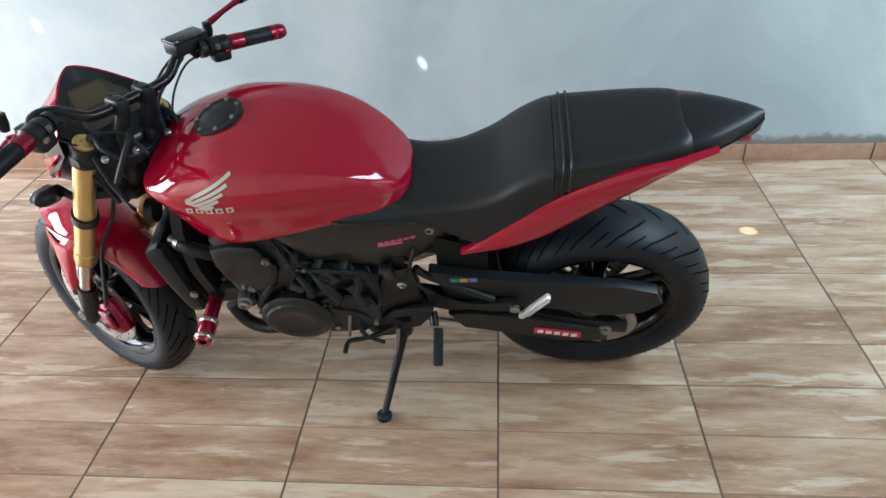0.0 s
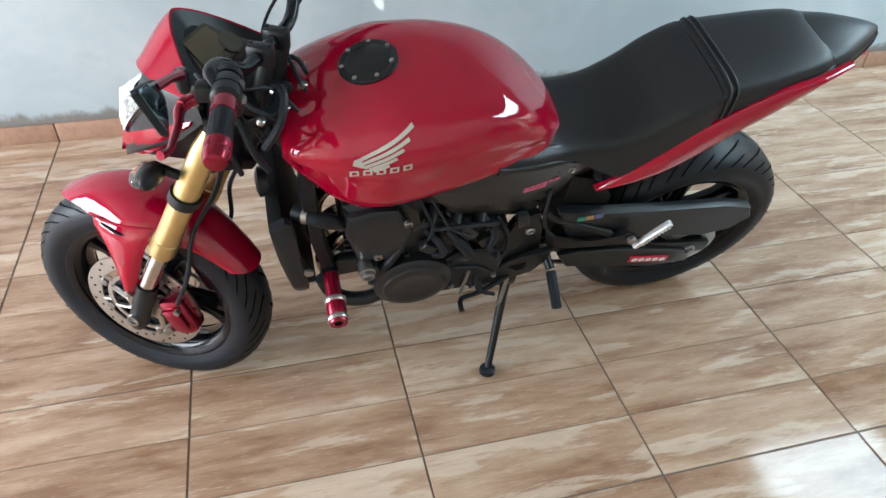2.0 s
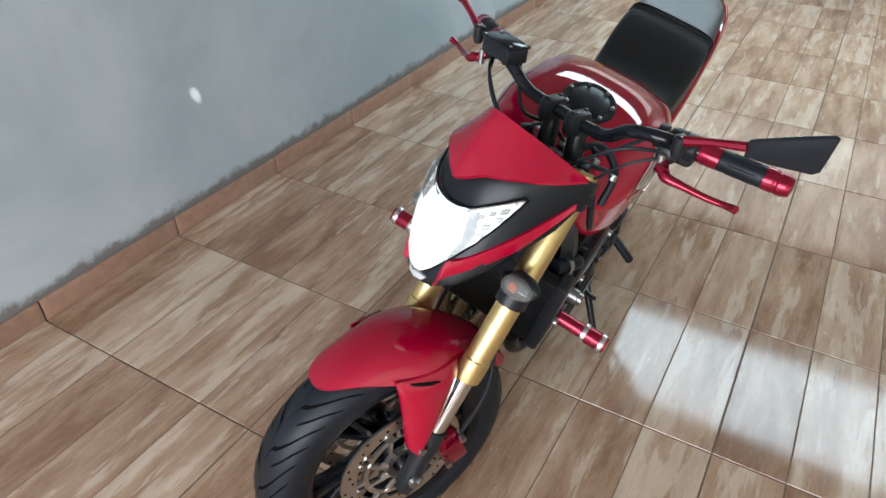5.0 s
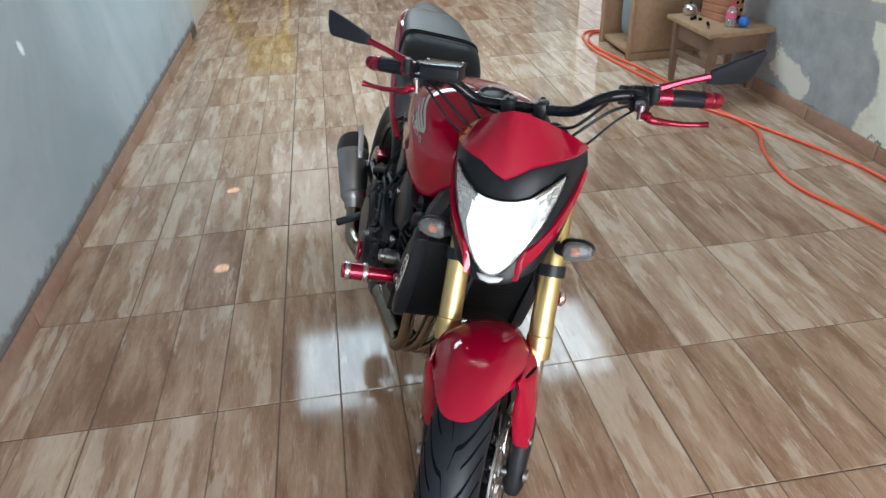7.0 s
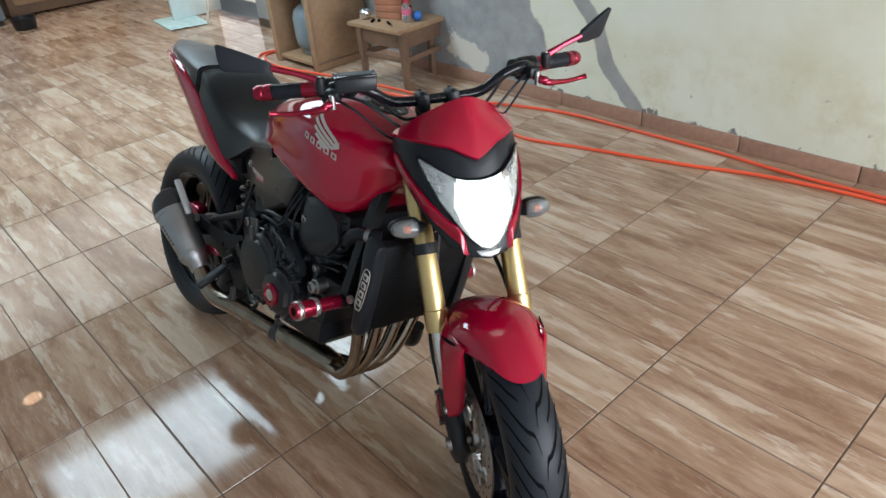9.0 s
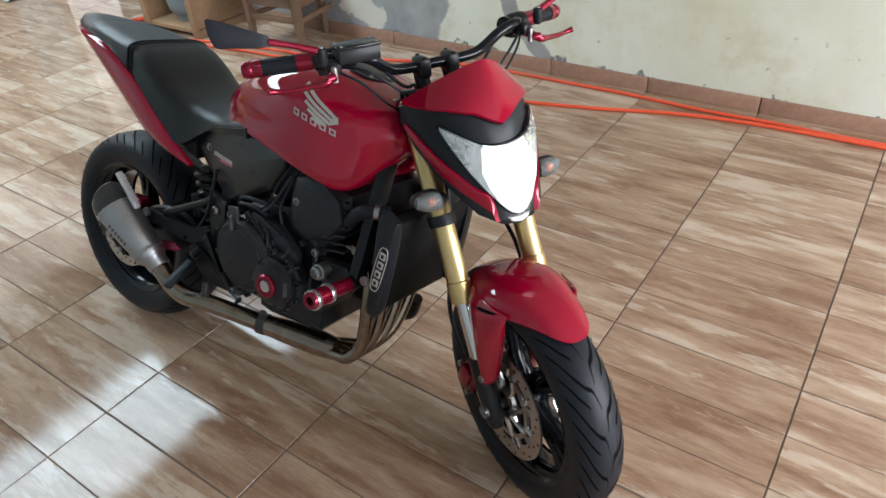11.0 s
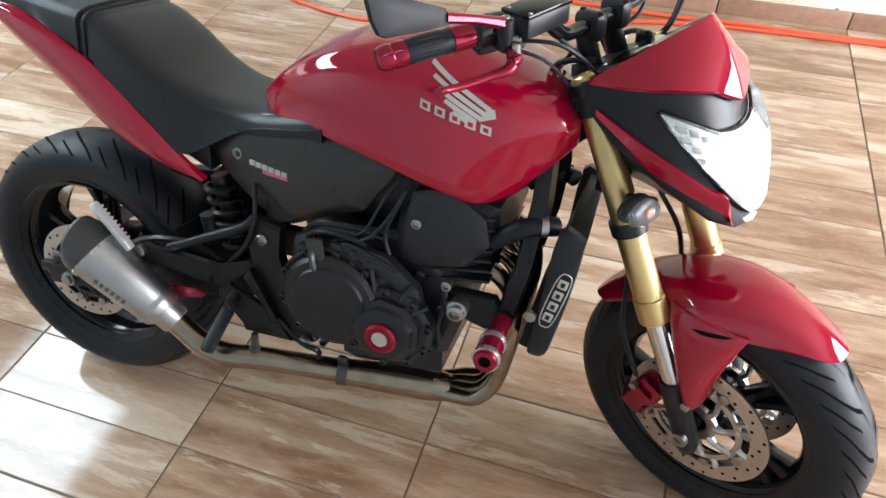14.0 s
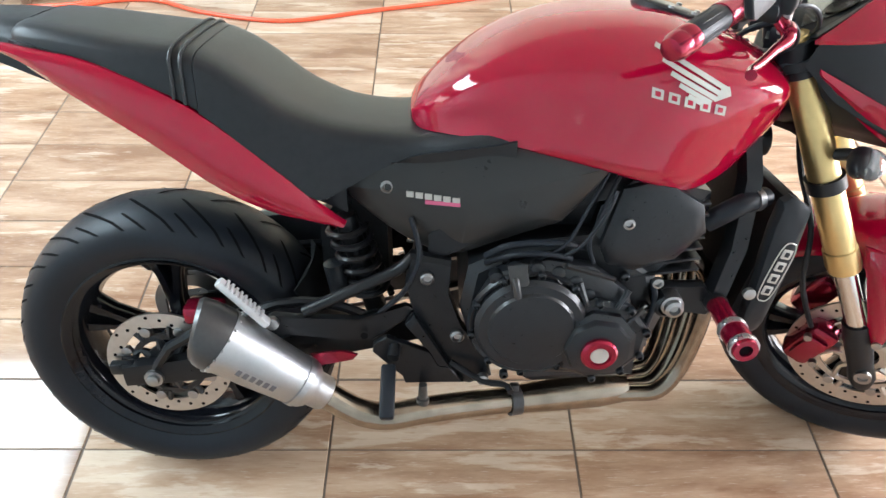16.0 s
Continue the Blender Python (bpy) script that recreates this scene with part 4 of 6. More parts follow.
for k in range(9):
    a = -0.4 + 0.32 * k
    q = (0.737 + 0.112 * math.cos(a), -0.196, 0.490 + 0.112 * math.sin(a))
    bpart("bolt_boss", Geo().turned([(-0.012, 0.013), (0.004, 0.012), (0.006, 0.009)], q, (0, -1, 0), 10), ENGINE, clutch)
for u, w in ((0.800, .522), (0.850, .540), (0.905, .526), (0.938, .478), (0.932, .428), (0.902, .393), (0.852, .378)):
    bpart("case_bolt", Geo().turned([(0, 0.0075), (0.010, 0.0075), (0.012, 0.005), (0.008, 0.004)], (u, -0.208, w), (0, -1, 0), 10), ENGINE, case)
bpart("clutch_ring", Geo().turned([(0, 0.100), (0.006, 0.100), (0.008, 0.106), (0, 0.110)], (0.737, -0.198, 0.490), (0, -1, 0), 48), ENGINE, clutch)

for s in (1, -1):
    bpart("frame_lug", Geo().panel([(0.955, .545), (1.045, .545), (1.075, .505), (1.060, .480), (0.975, .490)], side(s, 0.150), 0.026, 0, 0.008), FRAME, bike)
    bpart("lug_bolt", Geo().turned([(-0.035, 0.020), (0, 0.020), (0.002, 0.016), (0.012, 0.016), (0.015, 0.010), (0.007, 0.008), (0.007, 0.001)], (0.982, s * 0.192, 0.521), (0, s, 0), 16), BOLT, bike)
    if s > 0:
        bpart("footrest_bracket", Geo().panel([(0.492, .462), (0.560, .452), (0.610, .436), (0.660, .380), (0.682, .350), (0.668, .334), (0.590, .352), (0.536, .366), (0.506, .410)], side(s, 0.158), 0.016, 0.0, 0.005), FRAME, bike, "black footrest bracket")
        # shaded slot painted as a thin black plate on the bracket
        bpart("bracket_slot", Geo().panel([(0.560, .420), (0.606, .408), (0.580, .386), (0.560, .394)], side(s, 0.1665), 0.002, 0.0, 0.0005), DARK_FILL, bike)
    bpart("bracket_bolt", Geo().turned([(0, 0.011), (0.012, 0.011), (0.014, 0.007)], (0.660, s * 0.172, 0.345), (0, s, 0), 12), BOLT, bike)
    for pts, r in ((((0.86, .150, .775), (0.82, .172, .70), (0.79, .180, .64), (0.74, .185, .61)), 0.003), (((0.88, .140, .77), (0.85, .165, .70), (0.83, .172, .64), (0.84, .175, .60)), 0.004),
                   (((0.53, .120, .66), (0.545, .150, .60), (0.52, .150, .53), (0.47, .140, .47)), 0.005), (((0.66, .150, .60), (0.70, .175, .635), (0.78, .175, .64), (0.83, .160, .62)), 0.0065)):
        bpart("engine_hose", Geo().tube([(u, s * v, w) for u, v, w in pts], r, 8, 5), RUBBER, bike)
    for u, w in ((0.66, .335), (0.70, .345), (0.93, .40), (0.945, .50), (0.90, .565), (0.80, .622), (0.69, .60)):
        bpart("engine_bolt", Geo().turned([(0, 0.0085), (0.012, 0.0085), (0.014, 0.005), (0.010, 0.004)], (u, s * 0.158, w), (0, s, 0), 10), BOLT if (w < 0.34 or u > 0.93) else ENGINE, bike)
for k in range(7):
    bpart("block_fin", Geo().box((0.955 + 0.012 * k * 0.3, 0, 0.565 + 0.022 * k), (0.15 - 0.008 * k, 0.312, 0.005), np.array(Matrix.Rotation(radians(-8), 3, 'Y')), 0.001), ENGINE, bike)
for u, w in ((0.70, .675), (0.76, .690), (0.82, .705)):
    bpart("injector_body", Geo().tube([(u, 0.125, w - 0.035), (u + 0.015, 0.165, w - 0.055)], 0.014, 10), ENGINE, bike)
bpart("oil_filter", Geo().turned([(0, 0.036), (0.05, 0.036), (0.06, 0.028)], (0.965, 0.02, 0.40), (1, 0, -0.3), 20), BLACK, bike)

# -- exhaust
for k, v in enumerate((-0.115, -0.04, 0.04, 0.115)):
    e = -0.105 + 0.030 * k
    g = Geo().tube([(1.000, v, 0.585), (1.040, v, 0.570), (1.072, v * 0.95, 0.52), (1.075, v * 0.85 - 0.01, 0.43), (1.058, v * 0.6 - 0.03, 0.310), (1.022, e, 0.254), (0.975, e * 0.8 - 0.014, 0.240), (0.925, e * 0.45 - 0.052, 0.240)], 0.0175, 12, 5)
    bpart("header_pipe", g, STEEL, bike, "heat-stained steel header pipe")
bpart("collector", Geo().tube([(0.960, -0.080, 0.240), (0.900, -0.088, 0.241), (0.80, -0.108, 0.244), (0.72, -0.128, 0.248)], [0.030, 0.037, 0.034, 0.027], 18, 3), STEEL, bike)
bpart("link_pipe", Geo().tube([(0.73, -0.126, 0.248), (0.60, -0.165, 0.264), (0.545, -0.183, 0.270), (0.49, -0.198, 0.271), (0.45, -0.202, 0.278), (0.41, -0.201, 0.296), (0.35, -0.201, 0.344)], 0.026, 18, 5), STEEL, bike, "polished steel exhaust link pipe")
bpart("hanger_bolt", Geo().turned([(0, 0.012), (0.012, 0.012), (0.014, 0.009), (0.045, 0.008)], (0.548, -0.185, 0.290), (0.02, 0.05, 1), 12), CARBON, bike)
bpart("pipe_clamp", Geo().turned([(-0.011, 0.027), (-0.011, 0.0315), (0.011, 0.0315), (0.011, 0.027)], (0.727, -0.127, 0.248), (1, 0.28, -0.06), 24, True), CARBON, bike, "dark exhaust clamp")
bpart("clamp_lug", Geo().box((0.727, -0.131, 0.282), (0.018, 0.014, 0.018), None, 0.003), CARBON, bike)
MUF0, MUF1 = V3(0.366, -0.200, 0.330), V3(0.166, -0.226, 0.502)
md = (MUF1 - MUF0) / np.linalg.norm(MUF1 - MUF0)
ml = np.linalg.norm(MUF1 - MUF0)
muffler = bpart("muffler", Geo().turned([(0.030, 0.040), (0.038, 0.045), (ml * 0.55, 0.053), (ml * 0.84, 0.057), (ml * 0.84, 0.046)], MUF0, md, 36), ALU, bike, "conical brushed aluminium muffler")
bpart("muffler_inlet", Geo().turned([(-0.005, 0.030), (0.0, 0.033), (0.024, 0.034), (0.034, 0.042)], MUF0, md, 30), ALU, muffler)
cap_geo = Geo().turned([(ml * 0.82, 0.0580), (ml * 0.86, 0.0585), (ml * 0.93, 0.057), (ml * 0.99, 0.052), (ml * 1.01, 0.045), (ml * 1.00, 0.036), (ml * 0.95, 0.030)], MUF0, md, 36)
crown = V3(0, 0, 1) - md * md[2]
crown /= np.linalg.norm(crown)
cap_geo.v = [tuple(V3(*q) + md * 0.50 * ((V3(*q) - MUF0) @ crown) * min(1, max(0, ((V3(*q) - MUF0) @ md / ml - 0.86) / 0.18))) for q in cap_geo.v]
bpart("end_cap", cap_geo, CARBON, muffler, "dark muffler end cap")
for k in (0.20, 0.80):
    bpart("muffler_band", Geo().turned([(ml * k - 0.006, 0.0425 + 0.0165 * k), (ml * k - 0.006, 0.0450 + 0.0168 * k), (ml * k + 0.006, 0.0455 + 0.0168 * k), (ml * k + 0.006, 0.0430 + 0.0165 * k)], MUF0, md, 36, True), ALU, muffler)
mu = np.cross(md, (0, 1, 0))
for k in range(10):
    a = -2.2 + k * 0.35
    for f, r in ((0.80, 0.0598),):
        q = MUF0 + md * ml * f + r * (math.cos(a) * V3(0, -1, 0) + math.sin(a) * mu)
        bpart("rivet", Geo().turned([(-0.002, 0.0026), (0.0015, 0.0026), (0.0022, 0.0015)], q, q - (MUF0 + md * ml * f), 8), BOLT, muffler)
for k in range(6):
    f = 0.62 - 0.05 * k
    c = MUF0 + md * ml * f + (0.0440 + 0.0157 * f) * V3(0, -1, 0) * 0.994
    R = np.array([md, V3(0, 1, 0), np.cross(md, (0, 1, 0))]).T
    bpart("print_bar", Geo().box(c, (0.0085, 0.003, 0.013), R, 0), DECAL_GREY, muffler)

RING = worn("slider_ring_steel", (0.55, 0.54, 0.53), 0.28, 0.9, 0, 90, 0.1, 0.0)
PEG = worn("pale_cast_peg", (0.66, 0.67, 0.68), 0.35, 0.5, 0, 90, 0.1, 0.03)
RADIATOR_BLACK = worn("matt_black", (0.006, 0.007, 0.008), 0.6, 0, 0, 60, 0.3, 0.1, 0.2)
# -- swing arm, chain and rear fittings
for s in (1, -1):
    rows = [[V3(u + du, s * (v + dv), w + dw) for du, dv, dw in ((0, -.015, h), (0, .015, h), (0, .018, 0), (0, .015, -h), (0, -.015, -h))] for u, v, w, h in
            ((0.60, .085, .425, .030), (0.48, .098, .410, .036), (0.34, .112, .385, .034), (0.20, .118, .352, .028), (0.09, .120, .328, .026), (-0.03, .120, .312, .022))]
    arm = bpart("swing_arm", Geo().loft(rows), FRAME, bike, "black swing arm", 30)
    bpart("brace", Geo().tube([(0.46, s * .105, .43), (0.36, s * .112, .475), (0.24, s * .116, .46), (0.10, s * .118, .36)], 0.010, 8, 3), FRAME, arm)
    bpart("axle_nut", Geo().turned([(0, 0.018), (0.010, 0.018), (0.010, 0.012), (0.018, 0.012), (0.020, 0.009)], (0.03, s * 0.134, 0.315), (0, s, 0), 18), BOLT, arm)
    # pillion peg hanger and its silver peg
    if s > 0:
        outline = [(0.520, .515), (0.505, .455), (0.440, .438), (0.350, .440), (0.272, .448), (0.262, .472), (0.292, .490), (0.350, .470), (0.430, .466), (0.490, .482)]
    else:
        outline = [(0.250, .462), (0.280, .484), (0.316, .477), (0.380, .471), (0.447, .464), (0.519, .490), (0.534, .481), (0.518, .460), (0.483, .433), (0.458, .417), (0.401, .422), (0.324, .437), (0.258, .440)]
    hang = bpart("peg_hanger", Geo().panel(outline, side(s, 0.150, -0.09, 0.4), 0.016, 0, 0.005), FRAME, bike, "black pillion peg hanger")
    if s < 0:
        # open triangle of the footrest carrier
        for bar in ([(0.518, .460), (0.534, .481), (0.599, .360), (0.578, .364), (0.563, .396)],
                    [(0.458, .417), (0.483, .433), (0.563, .396), (0.578, .364), (0.599, .360), (0.625, .324), (0.515, .322), (0.510, .339), (0.480, .372), (0.456, .398)]):
            bpart("carrier_bar", Geo().panel(bar, side(s, 0.158), 0.014, 0, 0.004), FRAME, hang)
        # no real hole: a black disc gives its shade
        bpart("carrier_hole", Geo().turned([(0, 0.007), (0.001, 0.007), (0.001, 0.001)], (0.443, -0.1655, 0.437), (0, -1, 0), 12), DARK_FILL, hang)
    bpart("hanger_strut", Geo().tube([(0.335, s * 0.150, .480), (0.42, s * 0.142, .520), (0.505, s * 0.132, .560), (0.535, s * 0.130, .590)], 0.011, 10, 3), FRAME, hang)
    bpart("hanger_bolt", Geo().turned([(0, 0.013), (0.01, 0.013), (0.012, 0.008)], (0.282, s * 0.172, 0.474), (0, s, 0), 14), BOLT, hang)
    a, b = (V3(0.266, 0.178, 0.440), V3(0.198, 0.184, 0.544)) if s > 0 else (V3(0.284, -0.205, 0.492), V3(0.214, -0.214, 0.588))
    d = (b - a) / np.linalg.norm(b - a)
    o = np.cross(d, V3(0, s, 0))
    o /= np.linalg.norm(o)
    R = np.array([d, np.cross(o, d), o]).T
    peg = bpart("pillion_peg", Geo().box((a + b) / 2, (np.linalg.norm(b - a), 0.018, 0.015), R, 0.004), PEG, hang, "silver folded pillion peg")
    for k in range(9):
        bpart("peg_rib", Geo().box(a + (b - a) * (0.2 + 0.085 * k) + o * 0.0085, (0.0045, 0.018, 0.005), R, 0), PEG, peg)
    # rider's peg
    rp = bpart("rider_peg", Geo().tube([(0.500, s * 0.150, .415), (0.495, s * 0.185, .400)], 0.012, 10), FRAME, bike, "rubber-topped rider foot peg")
    bpart("peg_rubber", Geo().box((0.486, s * 0.222, .352), (0.027, 0.104, 0.020), np.array(Matrix.Rotation(radians(-30 * s), 3, 'X')), 0.006), RUBBER, rp)
    # crash slider
    sl = bpart("crash_slider", Geo().turned([(0.178, 0.018), (0.245, 0.018), (0.247, 0.0225), (0.300, 0.0225), (0.308, 0.020), (0.308, 0.011), (0.300, 0.010)], (1.066, 0, 0.513), (0, s, 0), 28), REDMETAL, bike, "red anodised crash slider with steel rings")
    bpart("slider_boss", Geo().turned([(0.13, 0.020), (0.178, 0.020), (0.178, 0.012)], (1.066, 0, 0.513), (0, s, 0), 20), FRAME, sl)
    for h in (0.250, 0.296):
        bpart("slider_ring", Geo().turned([(h - 0.006, 0.019), (h - 0.006, 0.0242), (h - 0.003, 0.0252), (h + 0.003, 0.0252), (h + 0.006, 0.0242), (h + 0.006, 0.019)], (1.066, 0, 0.513), (0, s, 0), 28, True), RING, sl)
    # dark of the hex socket, painted as a flat black disc
    bpart("slider_bolt", Geo().turned([(0.302, 0.011), (0.304, 0.011), (0.304, 0.002)], (1.066, 0, 0.513), (0, s, 0), 6), DARK_FILL, sl)
bpart("hugger", Geo().loft([[V3(REAR[0] + r * math.cos(a), y, REAR[2] + r * math.sin(a)) for r, y in ((.312, -.098), (.329, -.06), (.335, 0), (.329, .06), (.312, .098), (.308, .098), (.330, 0), (.308, -.098))] for a in np.linspace(-0.05, 0.58, 14)]), RADIATOR_BLACK, bike, "black rear wheel hugger")
bpart("chain_guard", Geo().panel([(0.500, .590), (0.372, .562), (0.217, .543), (0.090, .530), (0.006, .522), (-0.082, .498), (-0.104, .448), (-0.060, .405), (0.020, .390), (0.200, .425), (0.440, .440)], side(1, 0.128), 0.03, 0.0, 0.006), BLACK, bike, "black chain guard")
low_guard = bpart("lower_chain_cover", Geo().panel([(0.46, .395), (0.40, .400), (0.20, .365), (0.02, .315), (0.02, .262), (0.14, .262), (0.42, .330)], side(1, 0.138), 0.014, 0.0, 0.005), BLACK, bike)
bpart("red_sticker", Geo().panel([(0.225, .334), (0.095, .308), (0.095, .282), (0.225, .306)], side(1, 0.147), 0.003, 0, 0.001), DECAL_RED, low_guard, "red sticker with white lettering bars")
for k in range(5):
    bpart("sticker_bar", Geo().box((0.208 - 0.0235 * k, 0.1495, 0.3165 - 0.0048 * k), (0.016, 0.002, 0.012), None, 0), DECAL_WHITE, low_guard)
for k, c in enumerate(((0.02, 0.20, 0.14), (0.35, 0.20, 0.10), (0.10, 0.12, 0.30))):
    bpart("small_sticker", Geo().box((0.436 - 0.024 * k, 0.1450, 0.5560 + 0.001 * k), (0.021, 0.003, 0.014), None, 0), mat("sticker_tone", c, 0.4), bike)
bpart("chain", Geo().tube([(0.70, .118, .450), (0.36, .118, .410), (0.03, .118, .402)], 0.008, 6), BOLT, bike)
bpart("chain_lower", Geo().tube([(0.70, .118, .380), (0.36, .118, .300), (0.03, .118, .228)], 0.008, 6), BOLT, bike)
bpart("rear_sprocket", Geo().turned([(-0.004, 0.05), (-0.004, 0.088), (0.004, 0.088), (0.004, 0.05)], (0.03, .118, .315), (0, 1, 0), 42, True), BOLT, bike)
bpart("caliper_bracket", Geo().tube([(0.03, -0.128, 0.326), (0.07, -0.132, 0.385), (0.13, -0.125, 0.42)], 0.011, 8), FRAME, bike)
bpart("chain_adjuster", Geo().box((-0.035, -0.122, 0.326), (0.045, 0.018, 0.026), None, 0.004), FRAME, bike)
bpart("rear_caliper", Geo().box((0.140, -0.105, 0.450), (0.075, 0.045, 0.040), None, 0.010), REDMETAL, bike, "red rear brake caliper")
bpart("shock_spring", Geo().tube([V3(0.450 + 0.036 * math.cos(a) - 0.007 * a / 6.28, 0.036 * math.sin(a) - 0.052, 0.455 + 0.026 * a / 6.28) for a in np.linspace(0, 6.28 * 6, 100)], 0.0068, 7), FRAME, bike, "black coil spring")
bpart("shock_body", Geo().tube([(0.458, -0.052, 0.41), (0.406, -0.052, 0.63)], 0.021, 12), ENGINE, bike)
bpart("shock_reservoir", Geo().tube([(0.392, -0.070, 0.467), (0.382, -0.070, 0.537)], 0.020, 14), ENGINE, bike)
bpart("inner_fender", Geo().loft([[V3(u, y, w) for y, w in ((-.010, w0), (-.010, w1), (.108, w1), (.108, w0))] for u, w0, w1 in ((0.352, .500, .590), (0.400, .460, .655), (0.480, .440, .690))]), RADIATOR_BLACK, bike, "black inner rear fender")
bpart("brake_pedal", Geo().tube([(0.60, -0.165, .375), (0.66, -0.185, .345), (0.70, -0.19, .340), (0.710, -0.21, .340)], 0.006, 8, 3), FRAME, bike)
bpart("heel_guard", Geo().panel([(0.430, .398), (0.400, .406), (0.345, .400), (0.334, .388), (0.355, .372), (0.420, .386)], side(-1, 0.170), 0.006, 0, 0.002), REDMETAL, bike, "pink-red patterned heel guard")
bpart("gear_lever", Geo().tube([(0.60, 0.165, .365), (0.68, 0.19, .345), (0.735, 0.20, .340), (0.742, 0.235, .338)], 0.007, 8, 3), FRAME, bike)
bpart("gear_rod", Geo().tube([(0.735, 0.185, .345), (0.72, 0.175, .44)], 0.005, 6), BOLT, bike)
_foot = bike.matrix_world.inverted() @ Vector((-0.238, 0.722, 0.012))
stand = bpart("side_stand", Geo().tube([(0.585, 0.135, 0.315), (0.600, 0.17, 0.275), tuple(V3(0.600, 0.17, 0.275) * 0.35 + V3(*_foot) * 0.65), tuple(_foot)], [0.016, 0.013, 0.011, 0.010], 10, 4), FRAME, bike, "black side stand")
bpart("stand_foot", Geo().turned([(-0.010, 0.018), (-0.008, 0.022), (0.006, 0.022), (0.012, 0.014)], tuple(_foot), tuple(bike.matrix_world.to_3x3().inverted() @ Vector((0, 0, 1))), 16), RUBBER, stand)
bpart("stand_bracket", Geo().box((0.590, 0.140, 0.325), (0.05, 0.04, 0.06), None, 0.012), FRAME, stand)
bpart("stand_spring", Geo().tube([(0.60, 0.165, 0.355), (0.615, 0.19, 0.25)], 0.006, 8), BOLT, stand)
bpart("lower_pipe", Geo().tube([(1.080, 0.100, 0.380), (1.060, 0.112, 0.325), (1.020, 0.125, 0.302), (0.965, 0.132, 0.304), (0.915, 0.125, 0.330)], 0.020, 12, 4), FRAME, bike, "black lower engine pipe")
bpart("side_case", Geo().panel([(0.690, .360), (0.680, .440), (0.705, .500), (0.790, .520), (0.850, .470), (0.850, .360), (0.790, .318), (0.720, .322)], side(1, 0.140), 0.040, 0.0, 0.010), ENGINE, bike, "", 30)
bpart("lower_hose", Geo().tube([(0.70, 0.17, 0.42), (0.69, 0.19, 0.36), (0.64, 0.19, 0.32)], 0.006, 8, 4), RUBBER, bike)

# -- radiator
rad_turn = np.array(Matrix.Rotation(radians(13), 3, 'Y'))
RADIATOR = RADIATOR_BLACK
rad = bpart("radiator", Geo().box((1.143, 0, 0.575), (0.032, 0.300, 0.265), rad_turn, 0.004), RADIATOR, bike, "black radiator core")
for k in range(22):
    z = -0.118 + 0.0112 * k
    c = V3(1.143, 0, 0.575) + rad_turn @ V3(0.0147, 0, z)
    bpart("radiator_fin", Geo().box(c, (0.004, 0.290, 0.003), rad_turn, 0), RADIATOR, rad)
for s in (1, -1):
    g = Geo().panel([(1.140, .712), (1.182, .704), (1.186, .690), (1.178, .600), (1.162, .500), (1.150, .452), (1.122, .448), (1.118, .470), (1.128, .560)], side(s, 0.158), 0.030, 0.004, 0.010, 3)
    sh = bpart("radiator_shroud", g, BLACK, bike, "black plastic radiator shroud")
    bpart("shroud_bolt", Geo().turned([(0, 0.011), (0.008, 0.011), (0.009, 0.006)], (1.115, s * 0.176, 0.540), (0, s, 0), 12), BOLT, sh)
    dirn = V3(0.22, 0, 0.975)
    R = np.array([dirn, V3(0, 1, 0), np.cross(dirn, (0, 1, 0))]).T
    if s < 0:
        c0 = V3(1.154, -0.1785, 0.582)
        bpart("label_frame", Geo().tube([c0 + R @ V3(0.060 * math.copysign(abs(math.cos(a)) ** 0.6, math.cos(a)), 0, 0.0140 * math.copysign(abs(math.sin(a)) ** 0.6, math.sin(a))) for a in np.linspace(0, 6.283, 33)], 0.0012, 5), DECAL, sh)
        for k in range(4):
            m = c0 + dirn * (0.0375 - 0.025 * k)
            bpart("label_bar", Geo().box(m, (0.0185, 0.003, 0.0170), R, 0.002), DECAL, sh)
            bpart("label_gap", Geo().box(m - V3(0, 0.0012, 0), (0.0095, 0.003, 0.0080), R, 0.001), BLACK, sh)
    bpart("hose", Geo().tube([(1.13, s * 0.12, 0.70), (1.08, s * 0.15, 0.70), (1.03, s * 0.14, 0.66)], 0.018, 12, 4), RUBBER, bike)
    bpart("hose_clamp", Geo().turned([(-0.006, 0.0185), (-0.006, 0.0205), (0.006, 0.0205), (0.006, 0.0185)], (1.108, s * 0.136, 0.703), (1, -s * 0.4, 0), 20, True), BOLT, bike)
bpart("horn", Geo().turned([(0, 0.03), (0.02, 0.034), (0.026, 0.02)], (1.175, 0.06, 0.74), (1, 0, 0), 20), BLACK, bike)


LAMP_FACET = worn("bright_lamp_facet", (0.62, 0.65, 0.66), 0.3, 0.3, 0, 60, 0.1)
FACET = worn("lamp_facet", (0.07, 0.08, 0.085), 0.3, 0.4, 0, 60, 0.1)


# -- front end, built straight ahead and then turned by the steering
def fork_u(w):
    return 1.630 - 0.4663 * w


